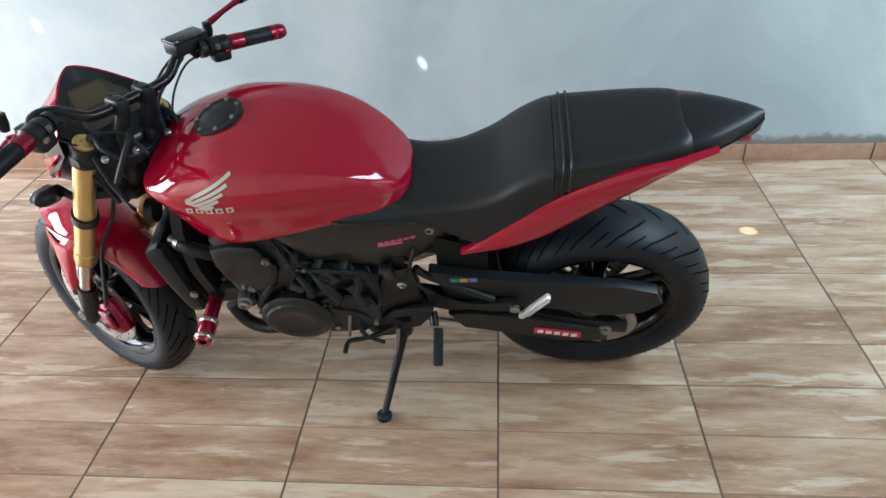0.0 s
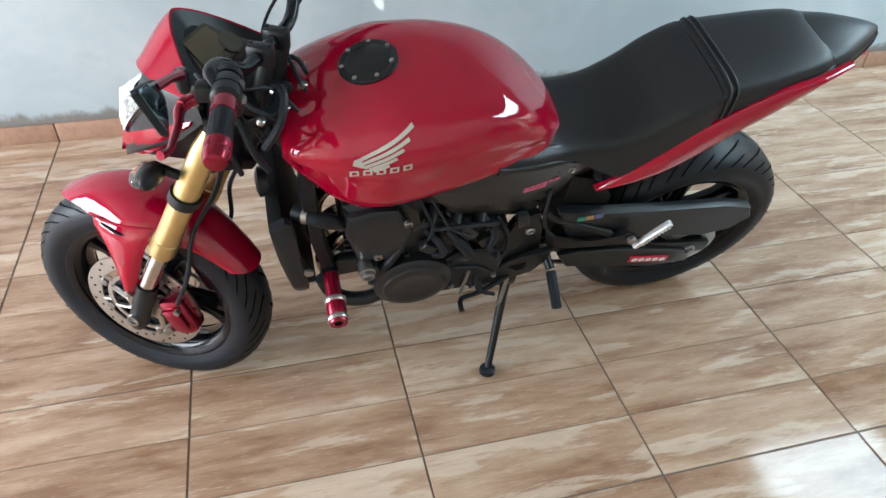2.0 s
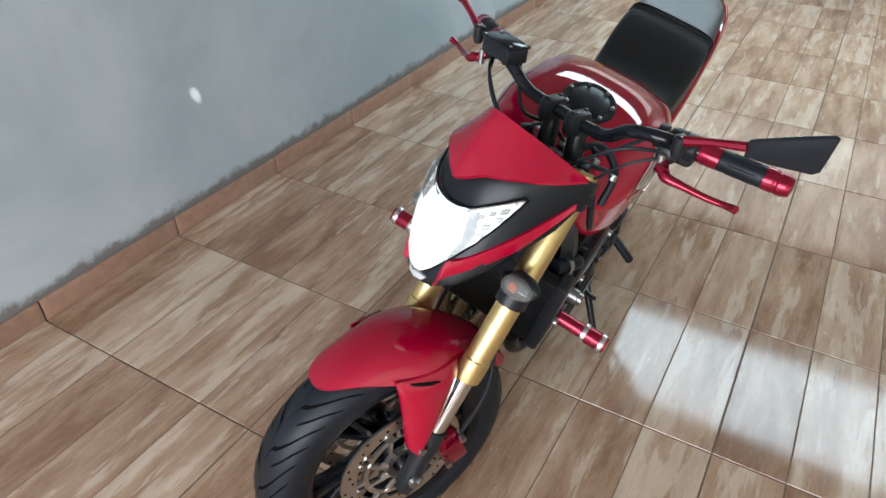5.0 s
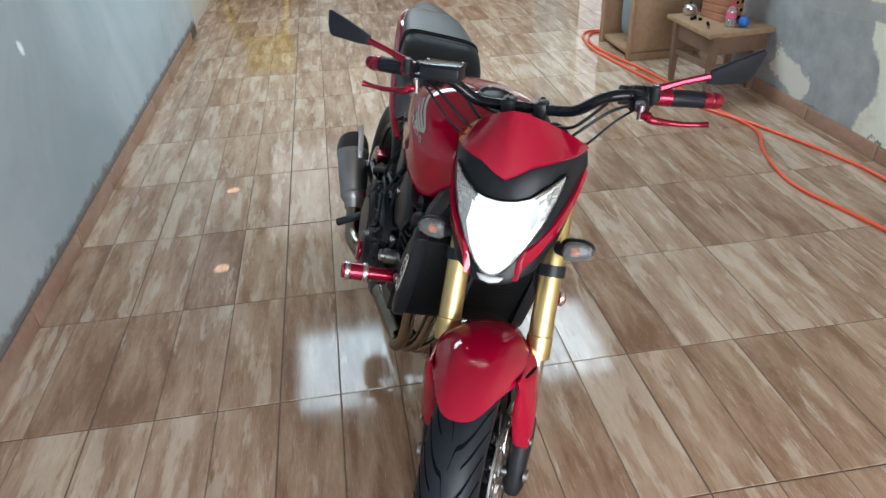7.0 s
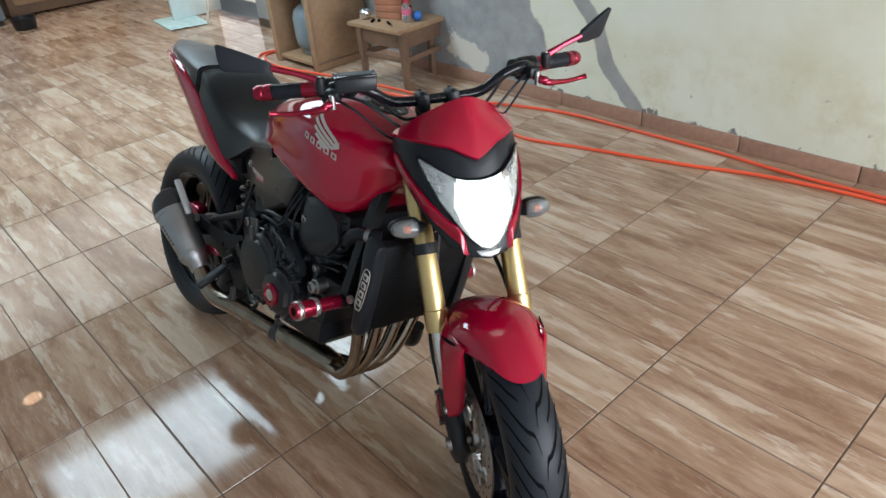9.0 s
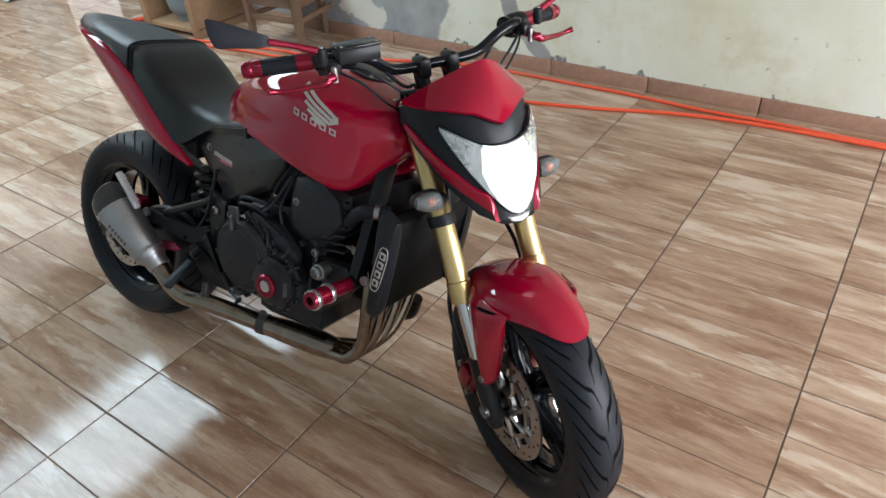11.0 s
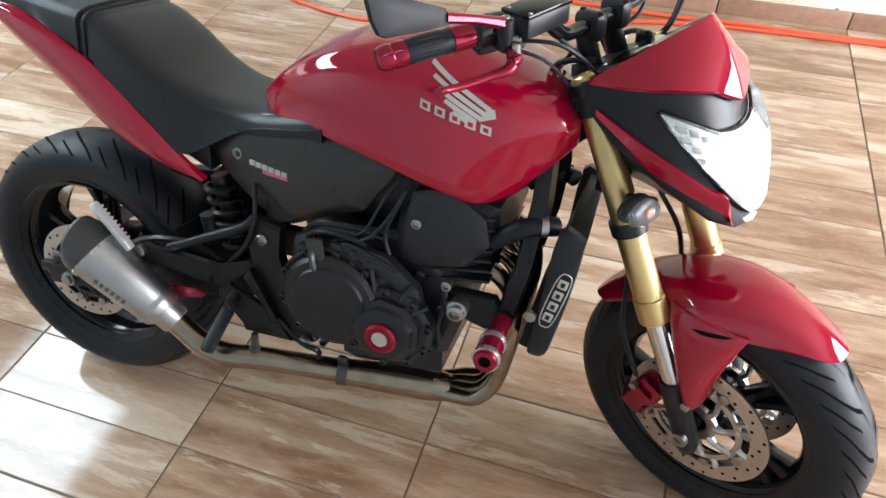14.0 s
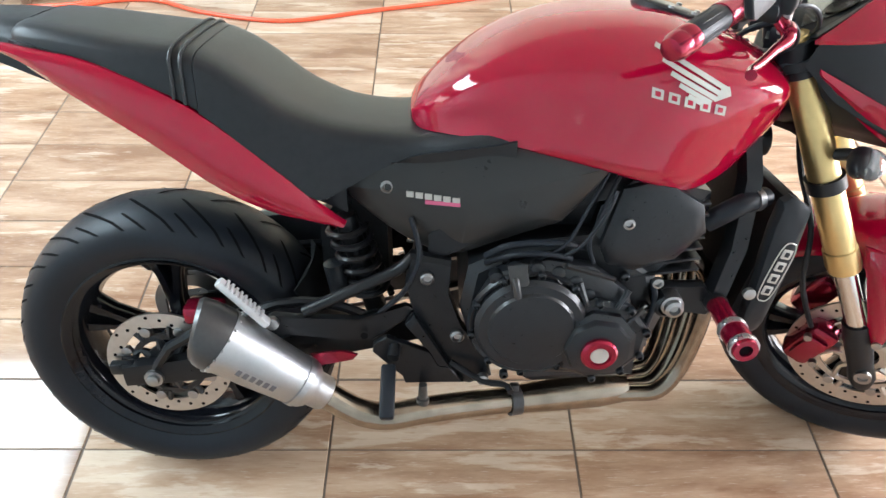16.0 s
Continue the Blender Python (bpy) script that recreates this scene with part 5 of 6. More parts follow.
FD = V3(-math.sin(radians(25)), 0, math.cos(radians(25)))
for s in (1, -1):
    q = V3(fork_u(0.98), s * 0.110, 0.98)
    L = (0.98 - 0.555) / FD[2]
    fork = fork_part("fork_leg", Geo().turned([(-L, 0.0235), (-L, 0.0290), (-L + 0.012, 0.0305), (-L + 0.050, 0.0300), (-L + 0.052, 0.0275), (-L + 0.075, 0.0275), (-0.012, 0.0262), (-0.010, 0.0250), (0.004, 0.0250)], q, FD, 32), GOLD, bike, "gold anodised fork tube")
    fork_part("fork_cap", Geo().turned([(0.002, 0.0240), (0.008, 0.0240), (0.010, 0.0220), (0.009, 0.0150), (0.011, 0.0140), (0.012, 0.0080), (0.009, 0.0050)], q, FD, 24), GOLD, fork)
    fork_part("clamp_sleeve", Geo().turned([(-0.058, 0.0270), (-0.056, 0.0315), (0.000, 0.0315), (0.003, 0.0290), (0.003, 0.0240)], q, FD, 28), BLACK, fork)
    lo = (0.98 - 0.40) / FD[2]
    fork_part("stanchion", Geo().turned([(-lo, 0.0205), (-L, 0.0205)], q, FD, 24), CHROME, fork, "polished steel stanchion")
    a, b = V3(fork_u(0.43), s * 0.110, 0.43), V3(1.486, s * 0.104, 0.280)
    fork_part("fork_foot", Geo().tube([a, a + (b - a) * 0.3, a + (b - a) * 0.75, b, b + V3(0.006, 0, -0.022)], [0.0255, 0.027, 0.024, 0.026, 0.018], 16), BLACK, fork, "black cast fork foot")
    fork_part("axle_bolt", Geo().turned([(0, 0.016), (0.010, 0.016), (0.010, 0.010), (0.004, 0.009)], (1.481, s * 0.126, 0.305), (0, s, 0), 12), BOLT, fork)
    fork_part("fork_band", Geo().turned([(-0.013, 0.027), (-0.013, 0.033), (0.013, 0.033), (0.013, 0.027)], (fork_u(0.735), s * 0.110, 0.735), FD, 28, True), BLACK, fork)
    # brake caliper behind the leg
    cal = fork_part("brake_caliper", Geo().box((1.375, s * 0.082, 0.325), (0.060, 0.062, 0.115), np.array(Matrix.Rotation(radians(24), 3, 'Y')), 0.016), REDMETAL, bike, "red front brake caliper")
    fork_part("caliper_pad_cover", Geo().box((1.372, s * 0.118, 0.330), (0.040, 0.016, 0.070), np.array(Matrix.Rotation(radians(24), 3, 'Y')), 0.006), REDMETAL, cal)
    for z in (0.295, 0.365):
        fork_part("caliper_bolt", Geo().turned([(0, 0.008), (0.012, 0.008)], (1.39 - (z - 0.295) * 0.4, s * 0.116, z), (0, s, 0), 8), BOLT, cal)
    fork_part("brake_hose", Geo().tube([(1.360, s * 0.115, 0.39), (1.315, s * 0.118, 0.50), (1.295, s * 0.095, 0.62), (1.24, s * 0.06, 0.74), (1.20, s * 0.05, 0.90)], 0.0055, 8, 5), RUBBER, bike)
    # turn signal
    c = V3(fork_u(0.79) + 0.070, s * 0.126, 0.814)
    sig = fork_part("turn_signal", Geo().tube([(fork_u(0.79) + 0.01, s * 0.115, 0.792), tuple(c), tuple(c + V3(0.004, s * 0.012, 0))], [0.010, 0.012, 0.014], 10), BLACK, bike, "small turn signal with clear lens")
    ax = V3(-0.05, s * 1.0, 0.04)

    def pod(prof, off, squash):
        rows = []
        for h, r in prof:
            q = c + off + ax * h
            rows.append([q + V3(math.cos(t) * r * squash, 0, math.sin(t) * r) for t in np.arange(20) * 0.31416])
        return Geo().loft(rows)
    fork_part("signal_body", pod([(0.002, 0.012), (0.010, 0.019), (0.022, 0.0225), (0.050, 0.0215), (0.068, 0.014), (0.076, 0.005)], V3(-0.012, 0, 0), 0.85), BLACK, sig)
    fork_part("signal_reflector", pod([(0.010, 0.010), (0.020, 0.0185), (0.048, 0.0180), (0.066, 0.010)], V3(-0.001, 0, 0), 0.75), FACET, sig)
    fork_part("signal_bulb", pod([(0.026, 0.004), (0.030, 0.008), (0.042, 0.008), (0.046, 0.003)], V3(0.012, 0, 0.003), 0.7), AMBER, sig)
    fork_part("signal_lens", pod([(0.006, 0.008), (0.012, 0.018), (0.022, 0.0215), (0.050, 0.0205), (0.068, 0.013), (0.075, 0.004)], V3(0.004, 0, 0), 1.0), LENS, sig, "clear plastic lens")
fork_part("front_axle", Geo().tube([(1.481, -0.115, 0.305), (1.481, 0.115, 0.305)], 0.012, 12), BOLT, front_wheel)
for w, hh, ht in ((0.950, 0.012, "upper_clamp"), (0.825, 0.012, "lower_clamp")):
    u = fork_u(w)
    o = 0 if w > 0.9 else 0.034
    fork_part(ht, Geo().panel([(u + .034 - o * .4, -.125 + o), (u + .034 - o * .4, .125 - o), (u + .018, .142 - o), (u - .018, .142 - o), (u - .036, .11 - o), (u - .075, .03), (u - .075, -.03), (u - .036, -.11 + o), (u - .018, -.142 + o), (u + .018, -.142 + o)],
                          lambda a, b, h, w=w: V3(a, b, w + h - (a - fork_u(w)) * -0.4663 * 0.9), hh * 2, 0, 0.006), BLACK, bike, "black fork clamp")
fork_part("steering_nut", Geo().turned([(0, 0.020), (0.012, 0.020), (0.015, 0.014), (0.008, 0.010), (0.008, 0.002)], (fork_u(0.955) - 0.04, 0, 0.960), FD, 6), CHROME, bike)
fork_part("ignition_lock", Geo().turned([(0, 0.026), (0.02, 0.024), (0.024, 0.018)], (fork_u(0.955) + 0.035, 0, 0.960), FD, 20), BLACK, bike)
fork_part("headstock", Geo().tube([(fork_u(0.93) - 0.04, 0, 0.93), (fork_u(0.80) - 0.04, 0, 0.80)], 0.034, 16), FRAME, bike)

# fender over the front wheel
rows = []
for k in np.linspace(0, 1, 34):
    ring = []
    for i in range(21):
        t = -1 + 2 * i / 20
        deg = 57 + 20 * abs(t) ** 2.6 + k * (151 - 57 - 20 * abs(t) ** 2.6 - 6 * abs(t) ** 2)
        flare = math.exp(-((deg - 97) / 17) ** 2)
        hw = 0.060 + 0.020 * math.sin(math.pi * min(1, max(0, (deg - 50) / 95))) + 0.040 * flare
        drop = 0.030 + 0.020 * math.sin(math.pi * k) + 0.032 * flare
        rr = 0.324 + 0.012 * math.sin(math.pi * min(1, 0.15 + k))
        a = radians(deg)
        ring.append((rr - drop * abs(t) ** 2.6, hw * math.sin(t * 1.25) / math.sin(1.25), a))
    ring += [(r - 0.004, y * 0.96, a) for r, y, a in reversed(ring)]
    rows.append([V3(FRONT[0] + r * math.cos(a), y, FRONT[2] + r * math.sin(a)) for r, y, a in ring])
fender = fork_part("front_fender", Geo().loft(rows), RED, bike, "glossy red front fender", 60)
for s in (1, -1):
    rows = []
    for ub, uf, vo, vi, w in spline([(1.392, 1.530, .106, .096, .606), (1.400, 1.524, .124, .100, .580), (1.418, 1.514, .132, .094, .535), (1.436, 1.503, .135, .092, .480), (1.450, 1.497, .134, .094, .435), (1.462, 1.492, .131, .100, .402), (1.472, 1.482, .128, .112, .386)], 4):
        line = [V3(ub, vo - 0.010, w), V3(ub + (uf - ub) * 0.25, vo - 0.002, w), V3(ub + (uf - ub) * 0.55, vo, w), V3(ub + (uf - ub) * 0.85, vo - (vo - vi) * 0.30, w), V3(uf, vo - (vo - vi) * 0.68, w), V3(uf + 0.003, vi, w)]
        line = [q * V3(1, s, 1) for q in line]
        rows.append(line + [q - V3(0.003, s * 0.004, 0) for q in reversed(line)])
    fork_part("fender_leg", Geo().loft(rows), RED, fender, "", 60)
    fork_part("fender_bolt", Geo().turned([(0, 0.009), (0.005, 0.009), (0.006, 0.005)], (1.474, s * 0.130, 0.402), (0, s, 0), 12), BOLT, fender)
    # fender slot is uncut; a thin black plate paints its dark inside
    fork_part("fender_slot", Geo().panel([(1.446, .592), (1.508, .602), (1.500, .595), (1.468, .585)], side(s, 0.1225, -0.26, 1.45), 0.003, 0.001, 0.0005), DARK_FILL, fender)


# headlamp nacelle
def lamp_u(v, w):
    return 1.466 - 0.38 * (w - 0.775) - 3.4 * v * v - 12900 * v ** 6


def face(h0):
    return lambda a, b, h: V3(lamp_u(a, b) + h0 + h, a, b)


def mirrored(half):
    return half + [(-a, b) for a, b in reversed(half) if a > 1e-6]


shell = mirrored([(0, .976), (.025, .987), (.052, 1.001), (.098, 1.007), (.138, .998), (.143, .960), (.136, .905), (.114, .845), (.080, .796), (.040, .774), (0, .768)])
rows = []
for k, back in ((0.12, 0.0), (0.30, 0.0), (0.50, 0.0), (0.70, 0.0), (0.88, 0.0), (0.97, -0.002), (1.0, -0.004), (0.985, -0.010), (0.93, -0.016), (0.80, -0.020)):
    rows.append([V3(lamp_u(a * k, 0.88 + (b - 0.88) * k) + back, a * k, 0.88 + (b - 0.88) * k) for a, b in shell])
rows[-1] = [V3(min(p[0], 1.20), p[1], p[2]) for p in rows[-1]]
nacelle = fpart("headlamp_cowl", Geo().loft(rows), COWL, bike, "black headlamp surround with red visor", 75)
lens_pts = mirrored([(0, .934), (.030, .936), (.056, .942), (.084, .958), (.112, .974), (.112, .964), (.102, .930), (.085, .888), (.062, .850), (.036, .815), (.017, .798), (0, .792)])
bowl = fpart("headlamp_reflector", Geo().panel(lens_pts, face(0.003), 0.004, 0.0, 0.001), REFLECT, nacelle, "bright faceted headlamp reflector")
lit = mirrored([(0, .930), (.026, .932), (.048, .940), (.053, .930), (.055, .908), (.060, .884), (.049, .848), (.032, .818), (.015, .802), (0, .797)])
fpart("headlamp_bulb", Geo().panel(lit, face(0.007), 0.003, 0.014, 0.001), LAMP, nacelle, "lit white headlamp")
for s in (1, -1):
    for a, b in ((.074, .934), (.086, .918), (.086, .944), (.096, .934), (.082, .900), (.098, .950)):
        fpart("reflector_facet", Geo().panel([(s * (a - .0045), b - .007), (s * (a + .0045), b - .005), (s * (a + .005), b + .006), (s * (a - .004), b + .004)], face(0.006), 0.003, 0.002, 0.001), LAMP_FACET, bowl)
rim_line = spline([V3(*face(0.006)(a, b, 0)) for a, b in lens_pts], 2, True)
fpart("lens_gasket", Geo().tube(rim_line + rim_line[:1], 0.0028, 6), GLOSS, nacelle)
fpart("headlamp_glass", Geo().panel(lens_pts, face(0.012), 0.002, 0.026, 0.001), LENS, nacelle, "clear headlamp glass")
fpart("position_light", Geo().panel(mirrored([(0, .788), (.028, .788), (.020, .778), (0, .774)]), face(0.0), 0.006, 0.002, 0.002), LAMP_FACET, nacelle)
# red visor
rows = []
for t in np.linspace(0, 1, 9):
    row = []
    for j in range(29):
        x = -1 + j / 14
        v = 0.140 * x
        fw = float(np.interp(abs(v), (0, .012, .025, .052, .098, .140), (.978, .983, .989, 1.004, 1.010, 1.001)))
        f = V3(lamp_u(v, fw) + 0.006 + 0.010 * (1 - abs(x)), v, fw)
        b = V3(1.327 - 0.106 * abs(x) ** 1.5, 0.136 * x, 1.093 - 0.087 * abs(x) ** 1.5)
        m = (f + b) / 2 + V3(0.012, 0, 0.008) * (1 - abs(x))
        row.append((1 - t) ** 2 * f + 2 * t * (1 - t) * m + t * t * b)
    rows.append(row)
rows += [[p + V3(-0.006, 0, -0.006) for p in r] for r in reversed(rows)]
g = Geo().loft(rows + [rows[0]], False, False)
fpart("red_visor", g, RED, nacelle, "glossy red visor above the headlamp", 50)
for s in (1, -1):
    rows = []
    for u, v, top, low in spline([(1.454, .050, .790, .781), (1.444, .061, .836, .784), (1.424, .076, .848, .792), (1.400, .093, .866, .803), (1.374, .109, .884, .818), (1.330, .126, .910, .852), (1.285, .136, .934, .894), (1.236, .142, .958, .942)], 3):
        a, b = V3(u, v, top), V3(u + 0.004, v - 0.016 * (top - low) / 0.06, low)
        m = (a + b) / 2 + V3(0.002, 0.007, 0)
        ring = [a, m, b, b + V3(-0.003, -0.006, 0.001), m + V3(-0.004, -0.007, 0), a + V3(-0.004, -0.007, 0)]
        rows.append([q * V3(1, s, 1) for q in ring])
    fpart("red_cheek", Geo().loft(rows), RED, nacelle, "slim red headlamp cheek")
# instrument panel
DASH = [(1.300, .045, 1.056), (1.245, .092, 1.018), (1.185, .112, .984), (1.145, .080, .966)]
fpart("instrument_panel", Geo().loft([[V3(u, v * hw, w) for v, w in ((-1, w0), (-0.8, w0 + .004), (0.8, w0 + .004), (1, w0), (0.9, w0 - .02), (-0.9, w0 - .02))] for u, hw, w0 in DASH]), BLACK, bike, "dark instrument panel")
inst = fpart("instrument_glass", Geo().loft([[V3(u, v * hw, w0 + 0.0065) for v in (-0.8, -0.3, 0.3, 0.8)] for u, hw, w0 in ((1.290, .052, 1.0491), (1.245, .088, 1.018), (1.192, .100, .988))], False, False), SCREEN, bike)
fpart("display", Geo().loft([[V3(u, v * k, w0 + 0.0085) for v in (-0.044, 0.060)] for u, w0, k in ((1.284, 1.0450, 0.78), (1.240, 1.0150, 1.0))], False, False), mat("lcd_grey", (0.075, 0.060, 0.038), 0.22), inst)
fpart("dial", Geo().turned([(0, 0.026), (0.002, 0.026), (0.002, 0.022), (0.0012, 0.002)], (1.240, -0.045, 1.0235), (-0.53, 0, 0.85), 28), SCREEN, inst)
rimw = [V3(1.327 - 0.106 * abs(x) ** 1.5 - 0.004, 0.132 * x, 1.090 - 0.087 * abs(x) ** 1.5) for x in np.linspace(-1, 1, 25)]
dash_edge = [V3(float(np.interp(abs(x), (0, 0.5, 1), (1.302, 1.268, 1.200))), 0.112 * x, float(np.interp(abs(x), (0, 0.5, 1), (1.056, 1.034, .990)))) for x in np.linspace(-1, 1, 25)]
fpart("dash_hood", Geo().loft([rimw, [(a + b) / 2 for a, b in zip(rimw, dash_edge)], dash_edge], False, False), BLACK, bike, "black inner face of the visor")

# handlebar and its fittings
BAR_V = -0.014
half_bar = [(1.150, 0, 1.050), (1.150, .070, 1.050), (1.152, .115, 1.058), (1.160, .165, 1.092), (1.150, .215, 1.104), (1.112, .262, 1.095), (1.052, .400, 1.087)]
bar_pts = [(u, -v + BAR_V, w) for u, v, w in reversed(half_bar[1:])] + [(u, v + BAR_V, w) for u, v, w in half_bar]
bar = fpart("handlebar", Geo().tube(bar_pts, 0.0125, 14, 6), GLOSS, bike, "black tapered handlebar")
for s in (1, -1):
    y0 = BAR_V
    cl = fpart("bar_clamp", Geo().box((1.150, y0 + s * 0.036, 1.046), (0.050, 0.032, 0.048), None, 0.010), BLACK, bar)
    fpart("bar_riser", Geo().tube([(1.142, y0 + s * 0.036, 1.03), (1.160, s * 0.040, 0.95)], [0.017, 0.020], 14), BLACK, bar)
    for du in (-0.017, 0.017):
        fpart("clamp_bolt", Geo().turned([(0, 0.0048), (0.003, 0.0048), (0.004, 0.003)], (1.150 + du, y0 + s * 0.036, 1.069), (0, 0, 1), 8), ENGINE, cl)
    ax = V3(-0.050, s * 0.137, -0.006)
    ax /= np.linalg.norm(ax)
    up = V3(0, 0, 1) - ax * ax[2]
    up /= np.linalg.norm(up)
    fw = np.cross(ax, up) * s
    AXES = np.array([ax, fw, up]).T
    g0 = V3(1.102, y0 + s * 0.268, 1.093)
    fpart("grip_collar", Geo().turned([(0, 0.013), (0, 0.0185), (0.008, 0.0195), (0.034, 0.0195), (0.036, 0.013)], g0, ax, 24), REDMETAL, bar, "red anodised grip collar")
    rub = fpart("grip_rubber", Geo().turned([(0.034, 0.0175), (0.038, 0.0185), (0.070, 0.0176), (0.102, 0.0185), (0.106, 0.0175)], g0, ax, 24), RUBBER, bar, "black rubber grip")
    for k in range(14):
        a = 2 * math.pi * k / 14
        o = 0.0178 * (math.cos(a) * up + math.sin(a) * fw)
        fpart("grip_rib", Geo().tube([g0 + ax * 0.050 + o, g0 + ax * 0.072 + o * 0.985, g0 + ax * 0.094 + o], 0.0011, 5), RUBBER, rub)
    fpart("bar_end", Geo().turned([(0.106, 0.0195), (0.122, 0.0195), (0.124, 0.0180), (0.127, 0.0180), (0.129, 0.0195), (0.138, 0.0190), (0.148, 0.015), (0.150, 0.007)], g0, ax, 24), REDMETAL, bar, "red anodised bar end")
    # switch housing: a split barrel with a rider-side pod and buttons
    sb = fpart("switch_box", Geo().turned([(-0.056, 0.014), (-0.054, 0.021), (-0.048, 0.0235), (-0.006, 0.0235), (-0.002, 0.020), (0, 0.014)], g0, ax, 20), BLACK, bar)
    fpart("switch_pod", Geo().box(g0 - ax * 0.028 - up * 0.020 - fw * 0.006, (0.046, 0.034, 0.030), AXES, 0.008), BLACK, sb)
    fpart("switch_knob", Geo().box(g0 - ax * 0.018 - fw * 0.024 - up * 0.008, (0.014, 0.010, 0.010), AXES, 0.003), REDMETAL if s < 0 else BOLT, sb)
    fpart("switch_rocker", Geo().box(g0 - ax * 0.038 - fw * 0.022 + up * 0.006, (0.012, 0.008, 0.014), AXES, 0.003), DECAL_GREY, sb)
    fpart("split_line", Geo().turned([(-0.029, 0.0225), (-0.029, 0.0240), (-0.027, 0.0240), (-0.027, 0.0225)], g0, ax, 20, True), DARK_FILL, sb)
    # lever with its perch, clamp and adjuster
    lv = fpart("lever", Geo().tube([(1.158, y0 + s * 0.243, 1.078), (1.178, y0 + s * 0.268, 1.064), (1.166, y0 + s * 0.300, 1.058), (1.155, y0 + s * 0.335, 1.055), (1.146, y0 + s * 0.365, 1.056), (1.148, y0 + s * 0.385, 1.060)],
                                  [0.010, 0.0095, 0.0068, 0.0060, 0.0056, 0.0075], 10, 5), REDMETAL, bike, "short red brake or clutch lever")
    fpart("lever_perch", Geo().box((1.142, y0 + s * 0.238, 1.086), (0.046, 0.034, 0.030), np.array(Matrix.Rotation(radians(s * 20), 3, 'Z')), 0.009), BLACK, lv)
    fpart("perch_clamp", Geo().turned([(-0.075, 0.013), (-0.075, 0.021), (-0.061, 0.021), (-0.061, 0.013)], g0, ax, 18), BLACK, lv)
    fpart("lever_adjuster", Geo().turned([(-0.010, 0.008), (-0.004, 0.0092), (0.004, 0.0092), (0.010, 0.008)], (1.176, y0 + s * 0.258, 1.070), (0.2, s, 0), 14), REDMETAL, lv)
    fpart("lever_pivot", Geo().turned([(-0.016, 0.007), (0.016, 0.007), (0.018, 0.004)], (1.168, y0 + s * 0.246, 1.074), (0, 0, 1), 12), BOLT, lv)
    # mirror
    m0, m1 = V3(1.166, y0 + s * 0.268, 1.126), V3(1.148, y0 + s * 0.366, 1.160)
    mir = fpart("mirror", Geo().tube([m0, m0 + (m1 - m0) * 0.5 + V3(0, 0, 0.002), m1], [0.0095, 0.0066, 0.0080], 8), REDMETAL, bike, "angular black mirror on a red arm")
    fpart("mirror_pivot", Geo().turned([(-0.026, 0.008), (-0.014, 0.0115), (0.010, 0.0115), (0.012, 0.008)], m0 - V3(0, 0, 0.004), (0, 0, 1), 16), BLACK, mir)
    fpart("mirror_bolt", Geo().turned([(0.010, 0.006), (0.014, 0.006), (0.015, 0.004), (0.012, 0.003)], m0 - V3(0, 0, 0.004), (0, 0, 1), 10), BOLT, mir)
    blade = [(-0.005, -0.009), (0.001, 0.012), (0.060, 0.025), (0.114, 0.034), (0.120, 0.030), (0.112, 0.000), (0.102, -0.018), (0.092, -0.021), (0.030, -0.015)]
    if s > 0:
        blade = [(a * 0.95, b if b > 0 else b * 1.9) for a, b in blade]
    bx = V3(-0.16, -0.95, 0.22) if s < 0 else V3(-0.446, 0.854, 0.22)
    bx /= np.linalg.norm(bx)
    tilt = V3(-0.20, 0, 0.97) if s < 0 else V3(0.342, 0.111, 0.93)
    bz = tilt - bx * (tilt @ bx)
    bz /= np.linalg.norm(bz)
    bn = np.cross(bx, bz) * s
    if bn[0] < 0:
        bn = -bn
    fpart("mirror_shell", Geo().panel(blade, lambda a, b, h: m1 + bx * a + bz * b + bn * h, 0.009, 0.003, 0.003), SHELL, mir, "black mirror shell", 30)
    fpart("mirror_glass", Geo().panel([(a * 0.93 + 0.004, b * 0.90) for a, b in blade], lambda a, b, h: m1 + bx * a + bz * b - bn * (0.0058 + h), 0.001, 0, 0.0003), MIRROR, mir, "mirror glass")
    # cables
    for pts, r in ((((1.150, .225, 1.082), (1.196, .182, 1.074), (1.214, .118, 1.020), (1.190, .060, .960), (1.150, .040, .860)), .0034),
                   (((1.146, .232, 1.072), (1.182, .196, 1.050), (1.190, .150, 1.000), (1.165, .105, .955), (1.140, .075, .880)), .0028)):
        fpart("cable", Geo().tube([(u, y0 + s * v, w) for u, v, w in pts], r, 7, 6), RUBBER, bike, "thin black cable")
for k, pts in enumerate((((1.19, .05, .97), (1.215, .08, .93), (1.20, .085, .86), (1.19, .07, .80)), ((1.17, -.05, .975), (1.215, -.09, .95), (1.235, -.075, .87), (1.22, -.05, .80)), ((1.155, .02, .985), (1.10, .05, 1.0), (1.09, .09, .96), (1.12, .10, .90)))):
    fpart("wiring_loom", Geo().tube(pts, 0.006 + 0.001 * k, 8, 6), RUBBER, bike)
